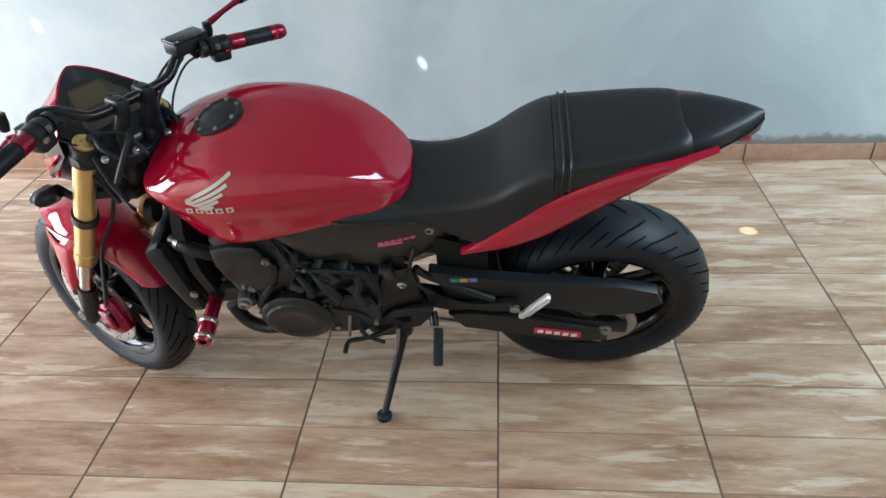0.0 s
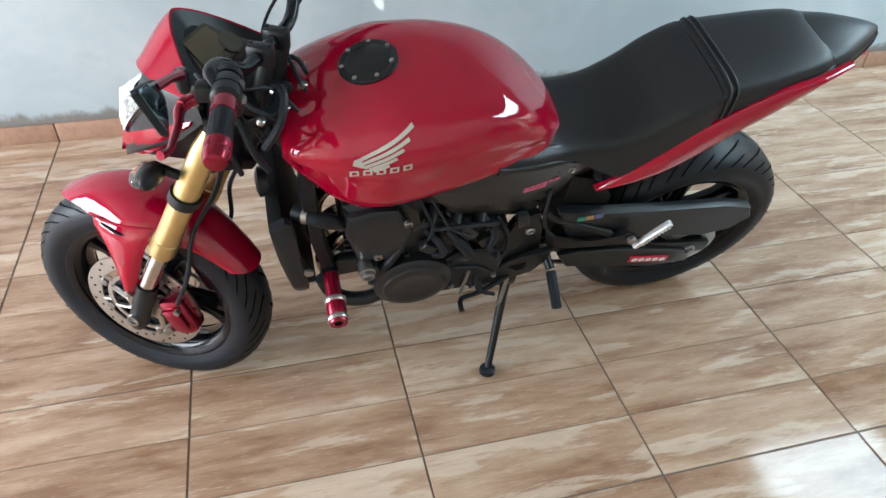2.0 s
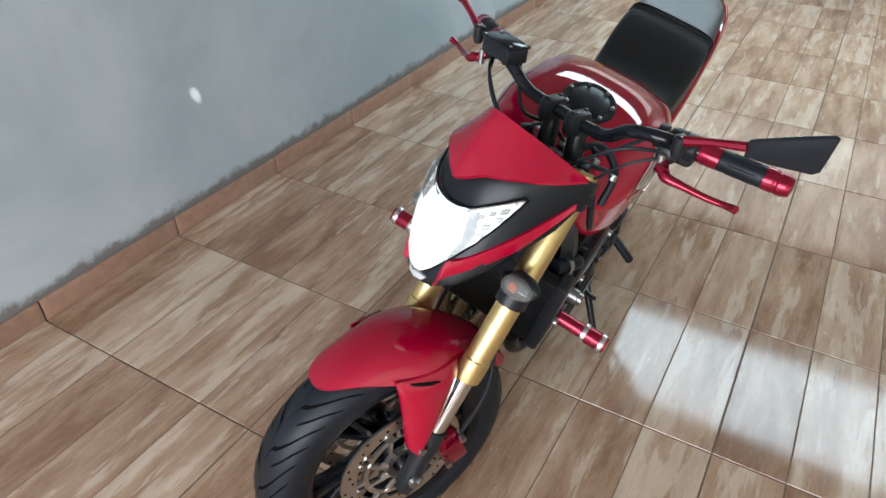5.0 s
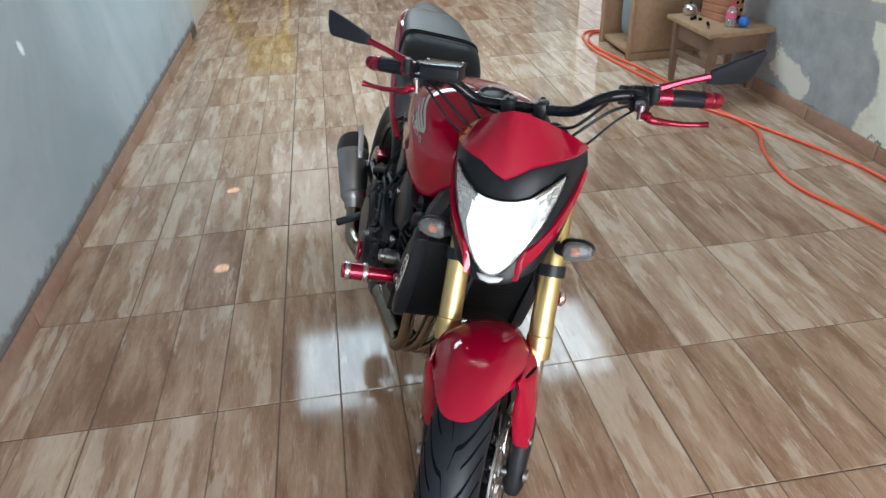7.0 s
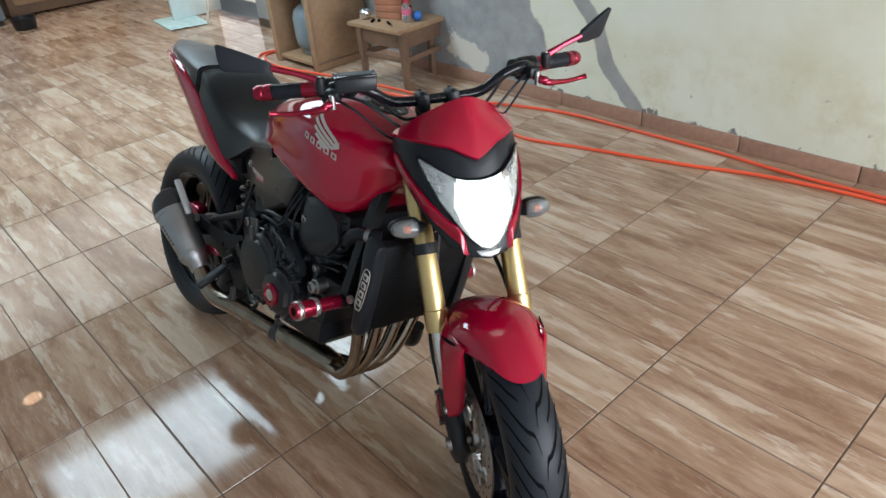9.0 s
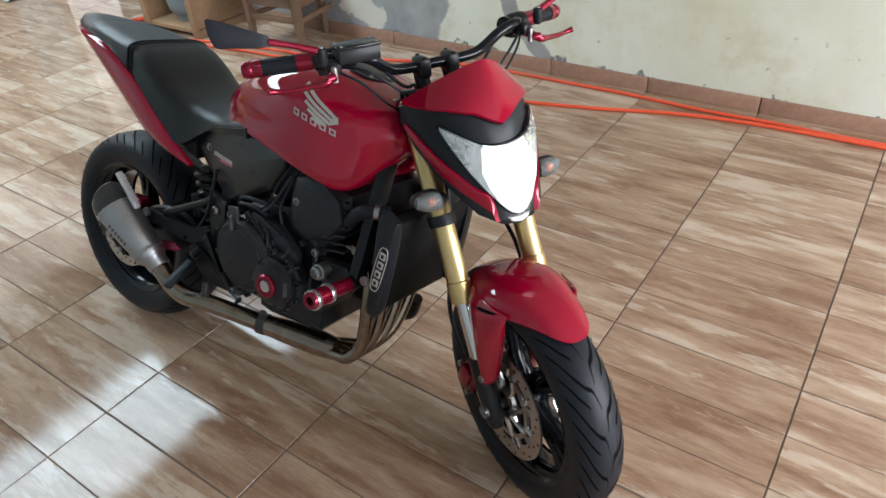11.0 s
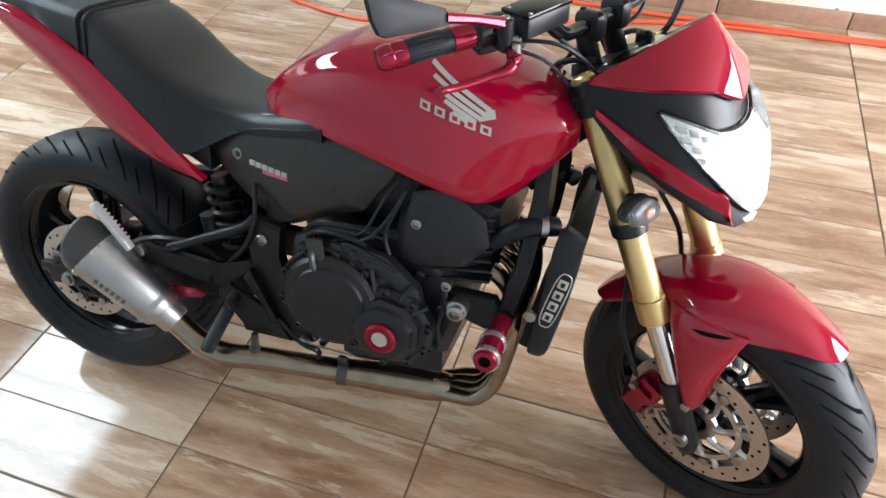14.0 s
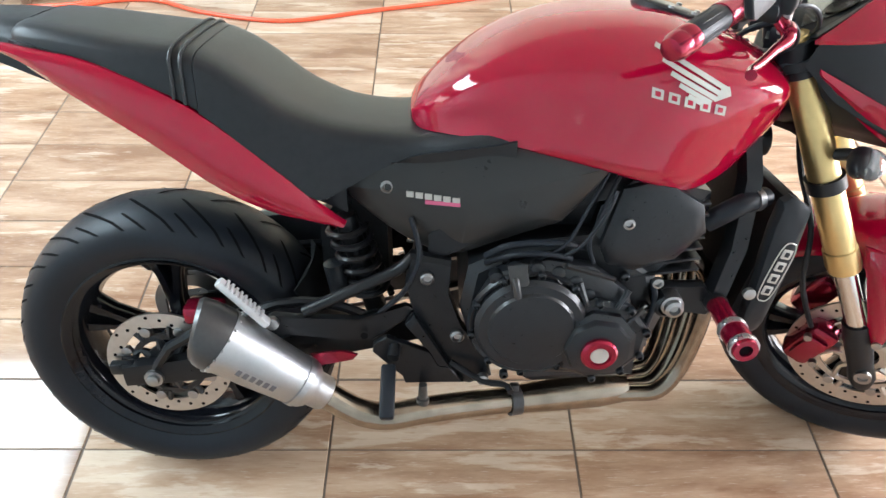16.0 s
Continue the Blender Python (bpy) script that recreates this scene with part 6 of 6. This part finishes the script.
for pts, r in ((((1.13, .16, 1.075), (1.15, .10, 1.02), (1.12, .05, 1.0), (1.08, .03, .95)), .004), (((1.14, -.17, 1.09), (1.17, -.11, 1.02), (1.13, -.06, 1.0), (1.09, -.04, .95)), .004), (((1.19, .095, .985), (1.16, .105, .94), (1.14, .100, .88), (1.12, .09, .84)), .007),
               (((1.19, -.095, .985), (1.16, -.105, .94), (1.14, -.100, .88), (1.12, -.09, .84)), .006), (((1.185, .075, 1.0), (1.14, .10, .985), (1.10, .085, .96)), .005), (((1.18, -.07, 1.0), (1.13, -.09, .99), (1.10, -.08, .96)), .005)):
    fpart("wiring_loom", Geo().tube(pts, r, 8, 6), RUBBER, bike)
for u, v, w in ((1.120, .110, .962), (1.120, -.110, .962), (1.195, .075, .962), (1.100, .045, .958), (1.100, -.045, .958)):
    fpart("clamp_screw", Geo().turned([(0, 0.008), (0.010, 0.008), (0.012, 0.005), (0.008, 0.004)], (u, v, w), FD, 10), BOLT, bike)
for u, v, w, r in ((1.175, .085, .985, .016), (1.165, -.092, .982, .014), (1.205, .03, .975, .018), (1.125, -.02, .965, .012)):
    fpart("connector", Geo().box((u, v, w), (r * 1.8, r * 1.5, r * 1.6), np.array(Matrix.Rotation(v * 6, 3, 'Z')), 0.004), BLACK, bike)
res = fpart("brake_reservoir", Geo().box((1.158, -0.203, 1.109), (0.050, 0.092, 0.032), np.array(Matrix.Rotation(radians(-3), 3, 'Z')), 0.005), BLACK, bike, "square black brake fluid reservoir")
fpart("reservoir_lid", Geo().box((1.158, -0.203, 1.127), (0.054, 0.096, 0.007), np.array(Matrix.Rotation(radians(-3), 3, 'Z')), 0.002), GLOSS, res)
for du, dv in ((-.02, -.04), (.02, .04), (-.02, .04), (.02, -.04)):
    fpart("lid_screw", Geo().turned([(0, 0.0035), (0.0015, 0.003), (0.001, 0.001)], (1.158 + du, -0.203 + dv, 1.1305), (0, 0, 1), 8), BOLT, res)
fpart("reservoir_bracket", Geo().tube([(1.150, -0.20, 1.095), (1.142, -0.215, 1.075)], 0.008, 8), BLACK, res)


# ---- things round the room ----
WOOD = worn("brown_wood", (0.30, 0.185, 0.105), 0.5, 0, 0, 30, 0.35, 0.15)
WOOD_DARK = worn("old_table_wood", (0.150, 0.088, 0.055), 0.5, 0, 0, 30, 0.35, 0.15)
HOSE = worn("orange_red_hose", (0.70, 0.085, 0.035), 0.35, 0, 0, 30, 0.12, 0.0)
CLAY = worn("fired_clay", (0.36, 0.15, 0.085), 0.8, 0, 0, 40, 0.25, 0.2)
GAS = worn("grey_blue_steel", (0.20, 0.25, 0.28), 0.5, 0.2, 0, 30, 0.2, 0.1)
YELLOW = worn("yellow_plastic", (0.72, 0.52, 0.01), 0.4, 0, 0, 30, 0.1, 0.0)
PINK = worn("pink_cloth", (0.62, 0.10, 0.17), 0.9, 0, 0, 160, 0.25, 0.4)
TOWEL = worn("striped_cloth", (0.62, 0.52, 0.52), 0.9, 0, 0, 160, 0.25, 0.4)
STRIPE = worn("rose_stripe_cloth", (0.48, 0.25, 0.28), 0.9, 0, 0, 160, 0.25, 0.4)
PALE = worn("pale_enamel", (0.56, 0.64, 0.63), 0.4, 0, 0, 20, 0.1, 0.0)
COVER = worn("blue_grey_cover", (0.14, 0.18, 0.22), 0.8, 0, 0, 20, 0.25, 0.3)
MATTING = worn("light_blue_mat", (0.40, 0.55, 0.55), 0.95, 0, 0, 180, 0.25, 0.6)
DARK_CLOTH = worn("grey_brown_cloth", (0.085, 0.075, 0.060), 0.9, 0, 0, 25, 0.4, 0.4)
PRINT = worn("grey_print_cloth", (0.55, 0.58, 0.62), 0.9, 0, 0, 45, 0.45, 0.2)
POT = worn("dented_aluminium", (0.50, 0.50, 0.50), 0.3, 1.0, 0, 30, 0.2, 0.1)
BLUE = mat("blue_plastic", (0.02, 0.13, 0.42), 0.35)
CLEAR = mat("clear_bottle", (0.85, 0.88, 0.88), 0.08)
CLEAR.node_tree.nodes["Principled BSDF"].inputs["Transmission Weight"].default_value = 0.85

# two garden hoses along the cream wall
for path in ([(-3.75, 2.62), (-3.82, 2.50), (-3.80, 2.38), (-3.60, 2.295), (-3.40, 2.285), (-3.15, 2.325), (-2.75, 2.41), (-2.30, 2.47), (-1.95, 2.51), (-1.63, 2.62), (-1.28, 2.74), (-0.95, 2.81), (-0.46, 2.815), (-0.09, 2.82), (0.31, 2.80), (0.68, 2.81), (0.95, 2.80), (1.6, 2.82), (2.6, 2.83), (4.1, 2.81)],
             [(-3.79, 2.62), (-3.87, 2.48), (-3.84, 2.345), (-3.60, 2.260), (-3.30, 2.245), (-2.90, 2.305), (-2.55, 2.36), (-2.11, 2.405), (-1.80, 2.54), (-1.58, 2.545), (-1.38, 2.45), (-1.12, 2.38), (-0.92, 2.375), (-0.60, 2.465), (-0.16, 2.58), (0.21, 2.70), (0.57, 2.76), (0.95, 2.775), (1.7, 2.79), (2.6, 2.80), (4.1, 2.77)]):
    g = Geo().tube([(x, y, 0.0092) for x, y in path], 0.0092, 10, 6)
    tagged(link("garden_hose", g, HOSE), "orange-red garden hose lying along the skirting", "hose", "hoses on the floor")

# open wooden cabinet with a gas bottle in it
cab = thing("cabinet", "open brown wooden cabinet with a cloth on top", "cabinet", pose(-0.11, 0.12, 0))
for x in (-3.48, -2.945):
    part("side_board", Geo().box((x, 2.52, 0.315), (0.035, 0.50, 0.63), None, 0.004), WOOD, cab)
    part("edge_post", Geo().box((x, 2.275, 0.315), (0.055, 0.030, 0.63), None, 0.005), WOOD, cab)
part("cabinet_top", Geo().box((-3.21, 2.52, 0.6425), (0.60, 0.54, 0.025), None, 0.004), WOOD, cab)
part("bottom_board", Geo().box((-3.21, 2.52, 0.045), (0.50, 0.48, 0.03), None, 0.004), WOOD, cab)
part("back_board", Geo().box((-3.21, 2.78, 0.32), (0.50, 0.012, 0.62), None, 0), WOOD, cab)
part("kick_rail", Geo().box((-2.922, 2.52, 0.06), (0.012, 0.48, 0.012), None, 0.002), WOOD_DARK, cab)
gas = thing("gas_bottle", "grey-blue steel gas bottle standing in the cabinet", "gas bottle", pose(-0.11, 0.12, 0))
part("bottle_body", Geo().turned([(0.085, 0.10), (0.10, 0.14), (0.14, 0.165), (0.20, 0.172), (0.34, 0.172), (0.39, 0.155), (0.425, 0.11), (0.435, 0.05)], (-3.22, 2.50, 0.0), (0, 0, 1), 32), GAS, gas)
part("foot_ring", Geo().turned([(0.061, 0.115), (0.061, 0.122), (0.10, 0.135), (0.10, 0.125)], (-3.22, 2.50, 0.0), (0, 0, 1), 28, True), GAS, gas)
for a in (0.3, 2.4, 4.5):
    part("collar_post", Geo().box((-3.22 + 0.075 * math.cos(a), 2.50 + 0.075 * math.sin(a), 0.46), (0.025, 0.025, 0.09), None, 0.004), GAS, gas)
part("collar_ring", Geo().turned([(0.495, 0.070), (0.495, 0.090), (0.52, 0.090), (0.52, 0.070)], (-3.22, 2.50, 0.0), (0, 0, 1), 28, True), GAS, gas)
part("valve", Geo().turned([(0.43, 0.02), (0.47, 0.018), (0.475, 0.028), (0.49, 0.02)], (-3.22, 2.50, 0.0), (0, 0, 1), 14), BOLT, gas)
# cloth hanging over the cabinet's edge
rows = []
for i in range(13):
    x = -3.47 + 0.56 * i / 12
    w = 0.004 * math.sin(i * 1.7)
    rows.append([V3(x, 2.44 + 0.006 * math.sin(i), 0.660), V3(x + w, 2.62, 0.6605), V3(x, 2.79, 0.660)])
g = Geo().loft(rows, False, False)
rows2 = [[V3(-2.905 + 0.006 * math.sin(k * 2.1 + j), 2.46 + 0.33 * k / 10, 0.658 - 0.012 * j - (0.05 + 0.03 * math.sin(k * 0.9)) * j / 3) for j in range(4)] for k in range(11)]
g.loft(rows2, False, False)
tagged(link("tablecloth", g, PRINT), "pale printed cloth hanging over the cabinet's edge", "cloth").matrix_world = pose(-0.11, 0.12, 0)
bw = thing("mixing_bowl", "black bowl standing on the cabinet", "bowl", pose(-0.11, 0.12, 0))
part("bowl_shell", Geo().turned([(0.655, 0.05), (0.659, 0.065), (0.70, 0.10), (0.74, 0.115), (0.74, 0.108), (0.70, 0.092), (0.667, 0.05)], (-3.03, 2.38, 0.0), (0, 0, 1), 28, True), BLACK, bw)

# low table with bricks and odds and ends
table = thing("side_table", "low dark brown wooden table against the wall", "table", pose(-0.05, 0.02, 0))
TT = 0.410
for x, y in ((-2.520, 2.475), (-2.105, 2.505), (-2.250, 2.870), (-2.500, 2.850)):
    part("leg", Geo().loft([[V3(x + a * r, y + b * r, z) for a, b in ((-1, -1), (1, -1), (1, 1), (-1, 1))] for z, r in ((0.0, 0.014), (0.12, 0.018), (0.39, 0.024))]), WOOD_DARK, table)
top = [(-2.62, 2.44), (-2.08, 2.455), (-2.12, 2.895), (-2.58, 2.895)]
part("tabletop", Geo().loft([[V3(x + (x + 2.35) * e, y + (y - 2.66) * e, z) for x, y in top] for z, e in ((TT - 0.028, -0.01), (TT - 0.022, 0), (TT - 0.004, 0), (TT, -0.01))]), WOOD, table)
for a, b in (((-2.52, 2.475), (-2.105, 2.505)), ((-2.105, 2.505), (-2.15, 2.87)), ((-2.50, 2.85), (-2.52, 2.475))):
    d = math.atan2(b[1] - a[1], b[0] - a[0])
    R = np.array(Matrix.Rotation(d, 3, 'Z'))
    ln = math.hypot(b[0] - a[0], b[1] - a[1])
    part("apron", Geo().box(((a[0] + b[0]) / 2, (a[1] + b[1]) / 2, TT - 0.08), (ln, 0.018, 0.105), R, 0.003), WOOD_DARK, table)
    part("stretcher", Geo().box(((a[0] + b[0]) / 2, (a[1] + b[1]) / 2, 0.200), (ln, 0.016, 0.034), R, 0.003), WOOD_DARK, table)
for k in range(4):
    br = thing("hollow_brick", "red hollow clay brick in a stack on the table", "brick", pose(-2.47 + 0.006 * (k % 2), 2.72, TT + 0.0005 + 0.047 * k, 0, 0, 12 + 3 * (k % 3)), "bricks on the table")
    part("brick_body", Geo().box((0, 0, 0.0225), (0.228, 0.122, 0.044), None, 0.003), CLAY, br)
    for j in range(3):
        # the brick is solid; black discs paint the dark of its holes
        part("brick_hole", Geo().turned([(0.0, 0.012), (0.0012, 0.012)], (0.114, -0.038 + 0.038 * j, 0.0225), (1, 0, 0), 8), DARK_FILL, br)
        part("brick_rib", Geo().box((0, -0.0615, 0.009 + 0.0135 * j), (0.222, 0.003, 0.006), None, 0.001), CLAY, br)
spk = thing("loudspeaker", "black loudspeaker box standing on the bricks", "loudspeaker", pose(-2.48, 2.73, TT + 0.189, 0, 0, 12))
part("speaker_body", Geo().box((0, 0, 0.16), (0.22, 0.16, 0.32), None, 0.02), BLACK, spk)
part("speaker_cone", Geo().turned([(0, 0.05), (0.003, 0.05), (-0.004, 0.02)], (0.108, -0.02, 0.12), (1, 0, 0), 20), RUBBER, spk)
part("speaker_badge", Geo().turned([(0, 0.022), (0.003, 0.022), (0.003, 0.002)], (-0.06, -0.081, 0.045), (0, -1, 0), 16), DECAL, spk)
gl = thing("steel_sugar_pot", "small shiny steel pot on the table", "pot", pose(-2.61, 2.58, TT))
part("pot_body", Geo().turned([(0, 0.025), (0.006, 0.036), (0.03, 0.046), (0.055, 0.040), (0.066, 0.026), (0.072, 0.01)], (0, 0, 0), (0, 0, 1), 24), CHROME, gl)
part("pot_knob", Geo().turned([(0.070, 0.006), (0.080, 0.009), (0.086, 0.005)], (0, 0, 0), (0, 0, 1), 12), BLACK, gl)
bt = thing("soda_bottle", "clear plastic bottle with a red cap on the table", "bottle", pose(-2.275, 2.675, TT))
part("bottle_body", Geo().turned([(0, 0.026), (0.006, 0.030), (0.06, 0.029), (0.09, 0.028), (0.115, 0.018), (0.125, 0.012)], (0, 0, 0), (0, 0, 1), 20), CLEAR, bt)
part("bottle_label", Geo().turned([(0.050, 0.0302), (0.085, 0.0302)], (0, 0, 0), (0, 0, 1), 20), DECAL_PINK, bt)
part("bottle_cap", Geo().turned([(0.124, 0.013), (0.142, 0.013), (0.143, 0.008)], (0, 0, 0), (0, 0, 1), 14), DECAL_RED, bt)
tagged(link("blue_ball", Geo().turned([(0.032 - 0.032 * math.cos(a), 0.0345 * math.sin(a)) for a in np.linspace(0.05, 3.09, 12)], (-2.24, 2.74, TT), (0, 0, 1), 20), BLUE), "small blue plastic ball on the table", "ball")
kn = thing("pocket_knife", "small dark knife lying on the table", "knife", pose(-2.34, 2.57, TT + 0.006, 0, 0, -25))
part("knife_handle", Geo().box((0, 0, 0), (0.085, 0.016, 0.011), None, 0.003), DARK_FILL, kn)
part("knife_blade", Geo().box((0.065, 0, 0), (0.05, 0.012, 0.002), None, 0), BOLT, kn)
for dx, dy in ((0, 0), (0.045, 0.012), (0.02, -0.03)):
    tagged(link("nut_shell", Geo().turned([(0, 0.004), (0.004, 0.011), (0.012, 0.012), (0.018, 0.006)], (-2.50 + dx, 2.565 + dy, TT), (0, 0, 1), 10), DARK_FILL), "small dark lump lying on the table", "trinket", "lumps on the table")

# far end: yellow chair, cloths, stove and covered appliance, pots, doormat
chair = thing("yellow_chair", "bright yellow plastic chair by the far wall", "chair", pose(-0.34, 0.02, 0))
for (x, y), (ax, ay) in (((-6.07, -0.845), (-0.03, 0.05)), ((-5.95, -0.16), (-0.03, -0.08)), ((-6.50, -0.80), (0.02, 0.05)), ((-6.42, -0.18), (0.02, -0.08))):
    part("leg", Geo().loft([[V3(x + ax * k + a * r, y + ay * k + b * r, 0.43 * k) for a, b in ((-1, -1), (1, -1), (1, 1), (-1, 1))] for k, r in ((0, 0.020), (0.5, 0.026), (1, 0.034))]), YELLOW, chair)
part("seat", Geo().box((-6.23, -0.49, 0.435), (0.46, 0.60, 0.03), None, 0.012), YELLOW, chair)
part("backrest", Geo().box((-6.46, -0.49, 0.72), (0.03, 0.56, 0.5), None, 0.012), YELLOW, chair)
sofa = thing("covered_sofa", "low sofa under a rumpled grey-brown cloth", "sofa", pose(-0.36, 0, 0))
rows = []
for i in range(15):
    y = -0.86 + 0.86 * i / 14
    r = []
    for x, z in ((-6.62, 0.0), (-6.60, 0.10), (-6.61, 0.22), (-6.66, 0.36), (-6.80, 0.42), (-7.10, 0.43), (-7.30, 0.44), (-7.36, 0.0)):
        r.append(V3(x + 0.012 * math.sin(i * 1.3 + z * 30), y, z + (0.010 * math.sin(i * 2.1 + x * 9) if z > 0.05 else 0)))
    rows.append(r)
part("sofa_body", Geo().loft(rows), DARK_CLOTH, sofa)
rows = []
for nm, mt, x0, x1, y0, y1, gp in (("pink_cloth", PINK, -6.58, -5.99, -0.84, -0.50, ""), ("striped_towel", TOWEL, -6.50, -5.97, -0.50, 0.0, "")):
    g = Geo().loft([[V3(x0 + (x1 - x0) * i / 9 + 0.01 * math.sin(j * 1.9), y0 + (y1 - y0) * j / 9 + 0.008 * math.sin(i * 2.3), 0.006 + 0.004 * math.sin(i * 1.9 + j * 2.7)) for j in range(10)] for i in range(10)], False, False)
    ob = tagged(link(nm, g, mt), "pink cloth lying on the floor" if mt is PINK else "white and rose striped towel lying on the floor", "cloth")
    ob.matrix_world = pose(-0.34, 0.02, 0)
    if mt is TOWEL:
        for j in range(4):
            y = y0 + 0.05 + j * 0.125
            part("stripe", Geo().loft([[V3(x0 + 0.02 + (x1 - x0 - 0.04) * i / 9, y + k * 0.055, 0.0115 + 0.002 * math.sin(i * 1.9 + j)) for k in (0, 1)] for i in range(10)], False, False), STRIPE, ob)
g = Geo().loft([[V3(-7.70 + 1.15 * i / 9, -0.04 + 0.12 * j / 3 + 0.02 * math.sin(i * 1.4), 0.006 + 0.003 * math.sin(i * 2 + j)) for j in range(4)] for i in range(10)], False, False)
tagged(link("rag_runner", g, STRIPE), "narrow rose and white rag on the floor", "cloth").matrix_world = pose(-0.36, 0.06, 0)
stove = thing("white_stove", "pale enamelled stove on curved legs at the far end", "stove", pose(-0.36, 0.06, 0))
part("stove_body", Geo().box((-7.42, 0.24, 0.52), (0.52, 0.56, 0.76), None, 0.02), PALE, stove)
for y in (-0.02, 0.46):
    for x in (-7.18, -7.64):
        part("leg", Geo().loft([[V3(x + a * r, y + b * r + (0.03 if y > 0.2 else -0.03) * (1 - k), 0.16 * k) for a, b in ((-1, -1), (1, -1), (1, 1), (-1, 1))] for k, r in ((0, 0.018), (0.4, 0.022), (1, 0.05))]), PALE, stove)
part("oven_door", Geo().box((-7.155, 0.24, 0.50), (0.02, 0.50, 0.46), None, 0.008), PALE, stove)
part("towel_rail", Geo().tube([(-7.13, 0.03, 0.75), (-7.11, 0.05, 0.76), (-7.11, 0.43, 0.76), (-7.13, 0.45, 0.75)], 0.008, 8), CHROME, stove)
wash = thing("washing_machine", "washing machine under a blue-grey cover", "washing machine", pose(-0.36, 0.06, 0))
part("machine_body", Geo().box((-7.45, 0.98, 0.49), (0.62, 0.62, 0.88), None, 0.03), COVER, wash)
for y in (0.72, 1.24):
    part("foot", Geo().turned([(0, 0.025), (0.05, 0.02)], (-7.2, y, 0), (0, 0, 1), 12), BLACK, wash)
pot = thing("cooking_pot", "dented aluminium pot standing on the floor", "pot", pose(-7.20, 0.81, 0))
part("pot_body", Geo().turned([(0.0, 0.02), (0.0, 0.105), (0.01, 0.115), (0.13, 0.120), (0.135, 0.125), (0.138, 0.120), (0.13, 0.114), (0.012, 0.108)], (0, 0, 0), (0, 0, 1), 30), POT, pot)
bowl = thing("black_bowl", "black plastic bowl standing on the floor", "bowl", pose(-7.10, 1.42, 0))
part("bowl_body", Geo().turned([(0.0, 0.02), (0.0, 0.10), (0.01, 0.108), (0.12, 0.125), (0.12, 0.118), (0.015, 0.10)], (0, 0, 0), (0, 0, 1), 28), BLACK, bowl)
g = Geo()
rows = []
for i in range(13):
    k = i / 12
    a, b = V3(-5.70, 2.19, 0) * (1 - k) + V3(-5.08, 2.11, 0) * k, V3(-5.62, 2.59, 0) * (1 - k) + V3(-4.98, 2.48, 0) * k
    rows.append([a + V3(0, 0, 0.002)] + [a + (b - a) * j / 8 + V3(0, 0, 0.012 + 0.002 * math.sin(i * 2 + j * 3)) for j in range(9)] + [b + V3(0, 0, 0.002)])
tagged(link("doormat", g.loft(rows, False, False), MATTING), "light blue woven doormat lying by the doorway", "doormat").matrix_world = pose(-0.36, 0.18, 0)
door = thing("open_door", "pale blue door standing open in the doorway", "door", pose(-5.86, ROOM_Y1 - 0.01, 0, 0, 0, -86))
part("door_leaf", Geo().box((0.21, 0, 1.02), (0.40, 0.035, 2.02), None, 0.004), PALE, door)
part("door_handle", Geo().tube([(0.35, -0.018, 1.0), (0.35, -0.05, 1.0), (0.28, -0.05, 1.0)], 0.008, 8), CHROME, door)
broom = thing("broom", "thin pale broom stick leaning on the wall", "broom", pose(-0.36, 0.02, 0))
part("broom_stick", Geo().tube([(-4.94, 2.60, 0.02), (-4.90, 2.88, 1.30)], 0.011, 10), worn("pale_stick", (0.55, 0.50, 0.42), 0.6), broom)
cup = thing("sideboard", "brown wooden sideboard at the far end", "sideboard", pose(-0.36, 0.06, 0))
part("sideboard_body", Geo().box((-7.70, 2.00, 0.42), (0.50, 1.20, 0.80), None, 0.01), WOOD_DARK, cup)
for y in (1.72, 2.28):
    part("sideboard_door", Geo().box((-7.44, y, 0.44), (0.02, 0.50, 0.62), None, 0.006), WOOD, cup)


# ---- floor tiles: three plank strips to a tile of 0.57 m ----
TILE = 0.57
STRIP = TILE / 3


def strip_geo(cx, cy, lx, ly):
    b, t = 0.0016, 0.0
    z0 = -0.0025
    x, y = lx / 2, ly / 2
    vs = [(cx + a * x, cy + c * y, z0) for a, c in ((-1, -1), (1, -1), (1, 1), (-1, 1))] + [(cx + a * (x - b), cy + c * (y - b), t) for a, c in ((-1, -1), (1, -1), (1, 1), (-1, 1))]
    return vs, [(4, 5, 6, 7), (0, 1, 5, 4), (1, 2, 6, 5), (2, 3, 7, 6), (3, 0, 4, 7)]


near_mesh = {}
far = Geo()
for i in range(-16, 8):
    for j in range(-5, 16):
        wide_lo, wide_hi = j % 3 == 0, (j + 1) % 3 == 0
        lo, hi = j * STRIP + (0.0020 if wide_lo else 0.0009), (j + 1) * STRIP - (0.0020 if wide_hi else 0.0009)
        cx, cy, lx, ly = (i + 0.5) * TILE, (lo + hi) / 2, TILE - 0.0045, hi - lo
        if -10 <= i <= 3:
            key = j % 3
            if key not in near_mesh:
                me = bpy.data.meshes.new("plank_strip")
                vs, fs = strip_geo(0, 0, lx, ly)
                me.from_pydata(vs, [], fs)
                me.materials.append(PLANK)
                near_mesh[key] = me
            ob = new("plank_tile", near_mesh[key])
            ob.parent = floor
            ob.location = (cx, cy, 0)
        else:
            far.add(*strip_geo(cx, cy, lx, ly))
tagged(link("plank_tile_far", far, PLANK_FAR, floor, flat=True), kind="stuff")
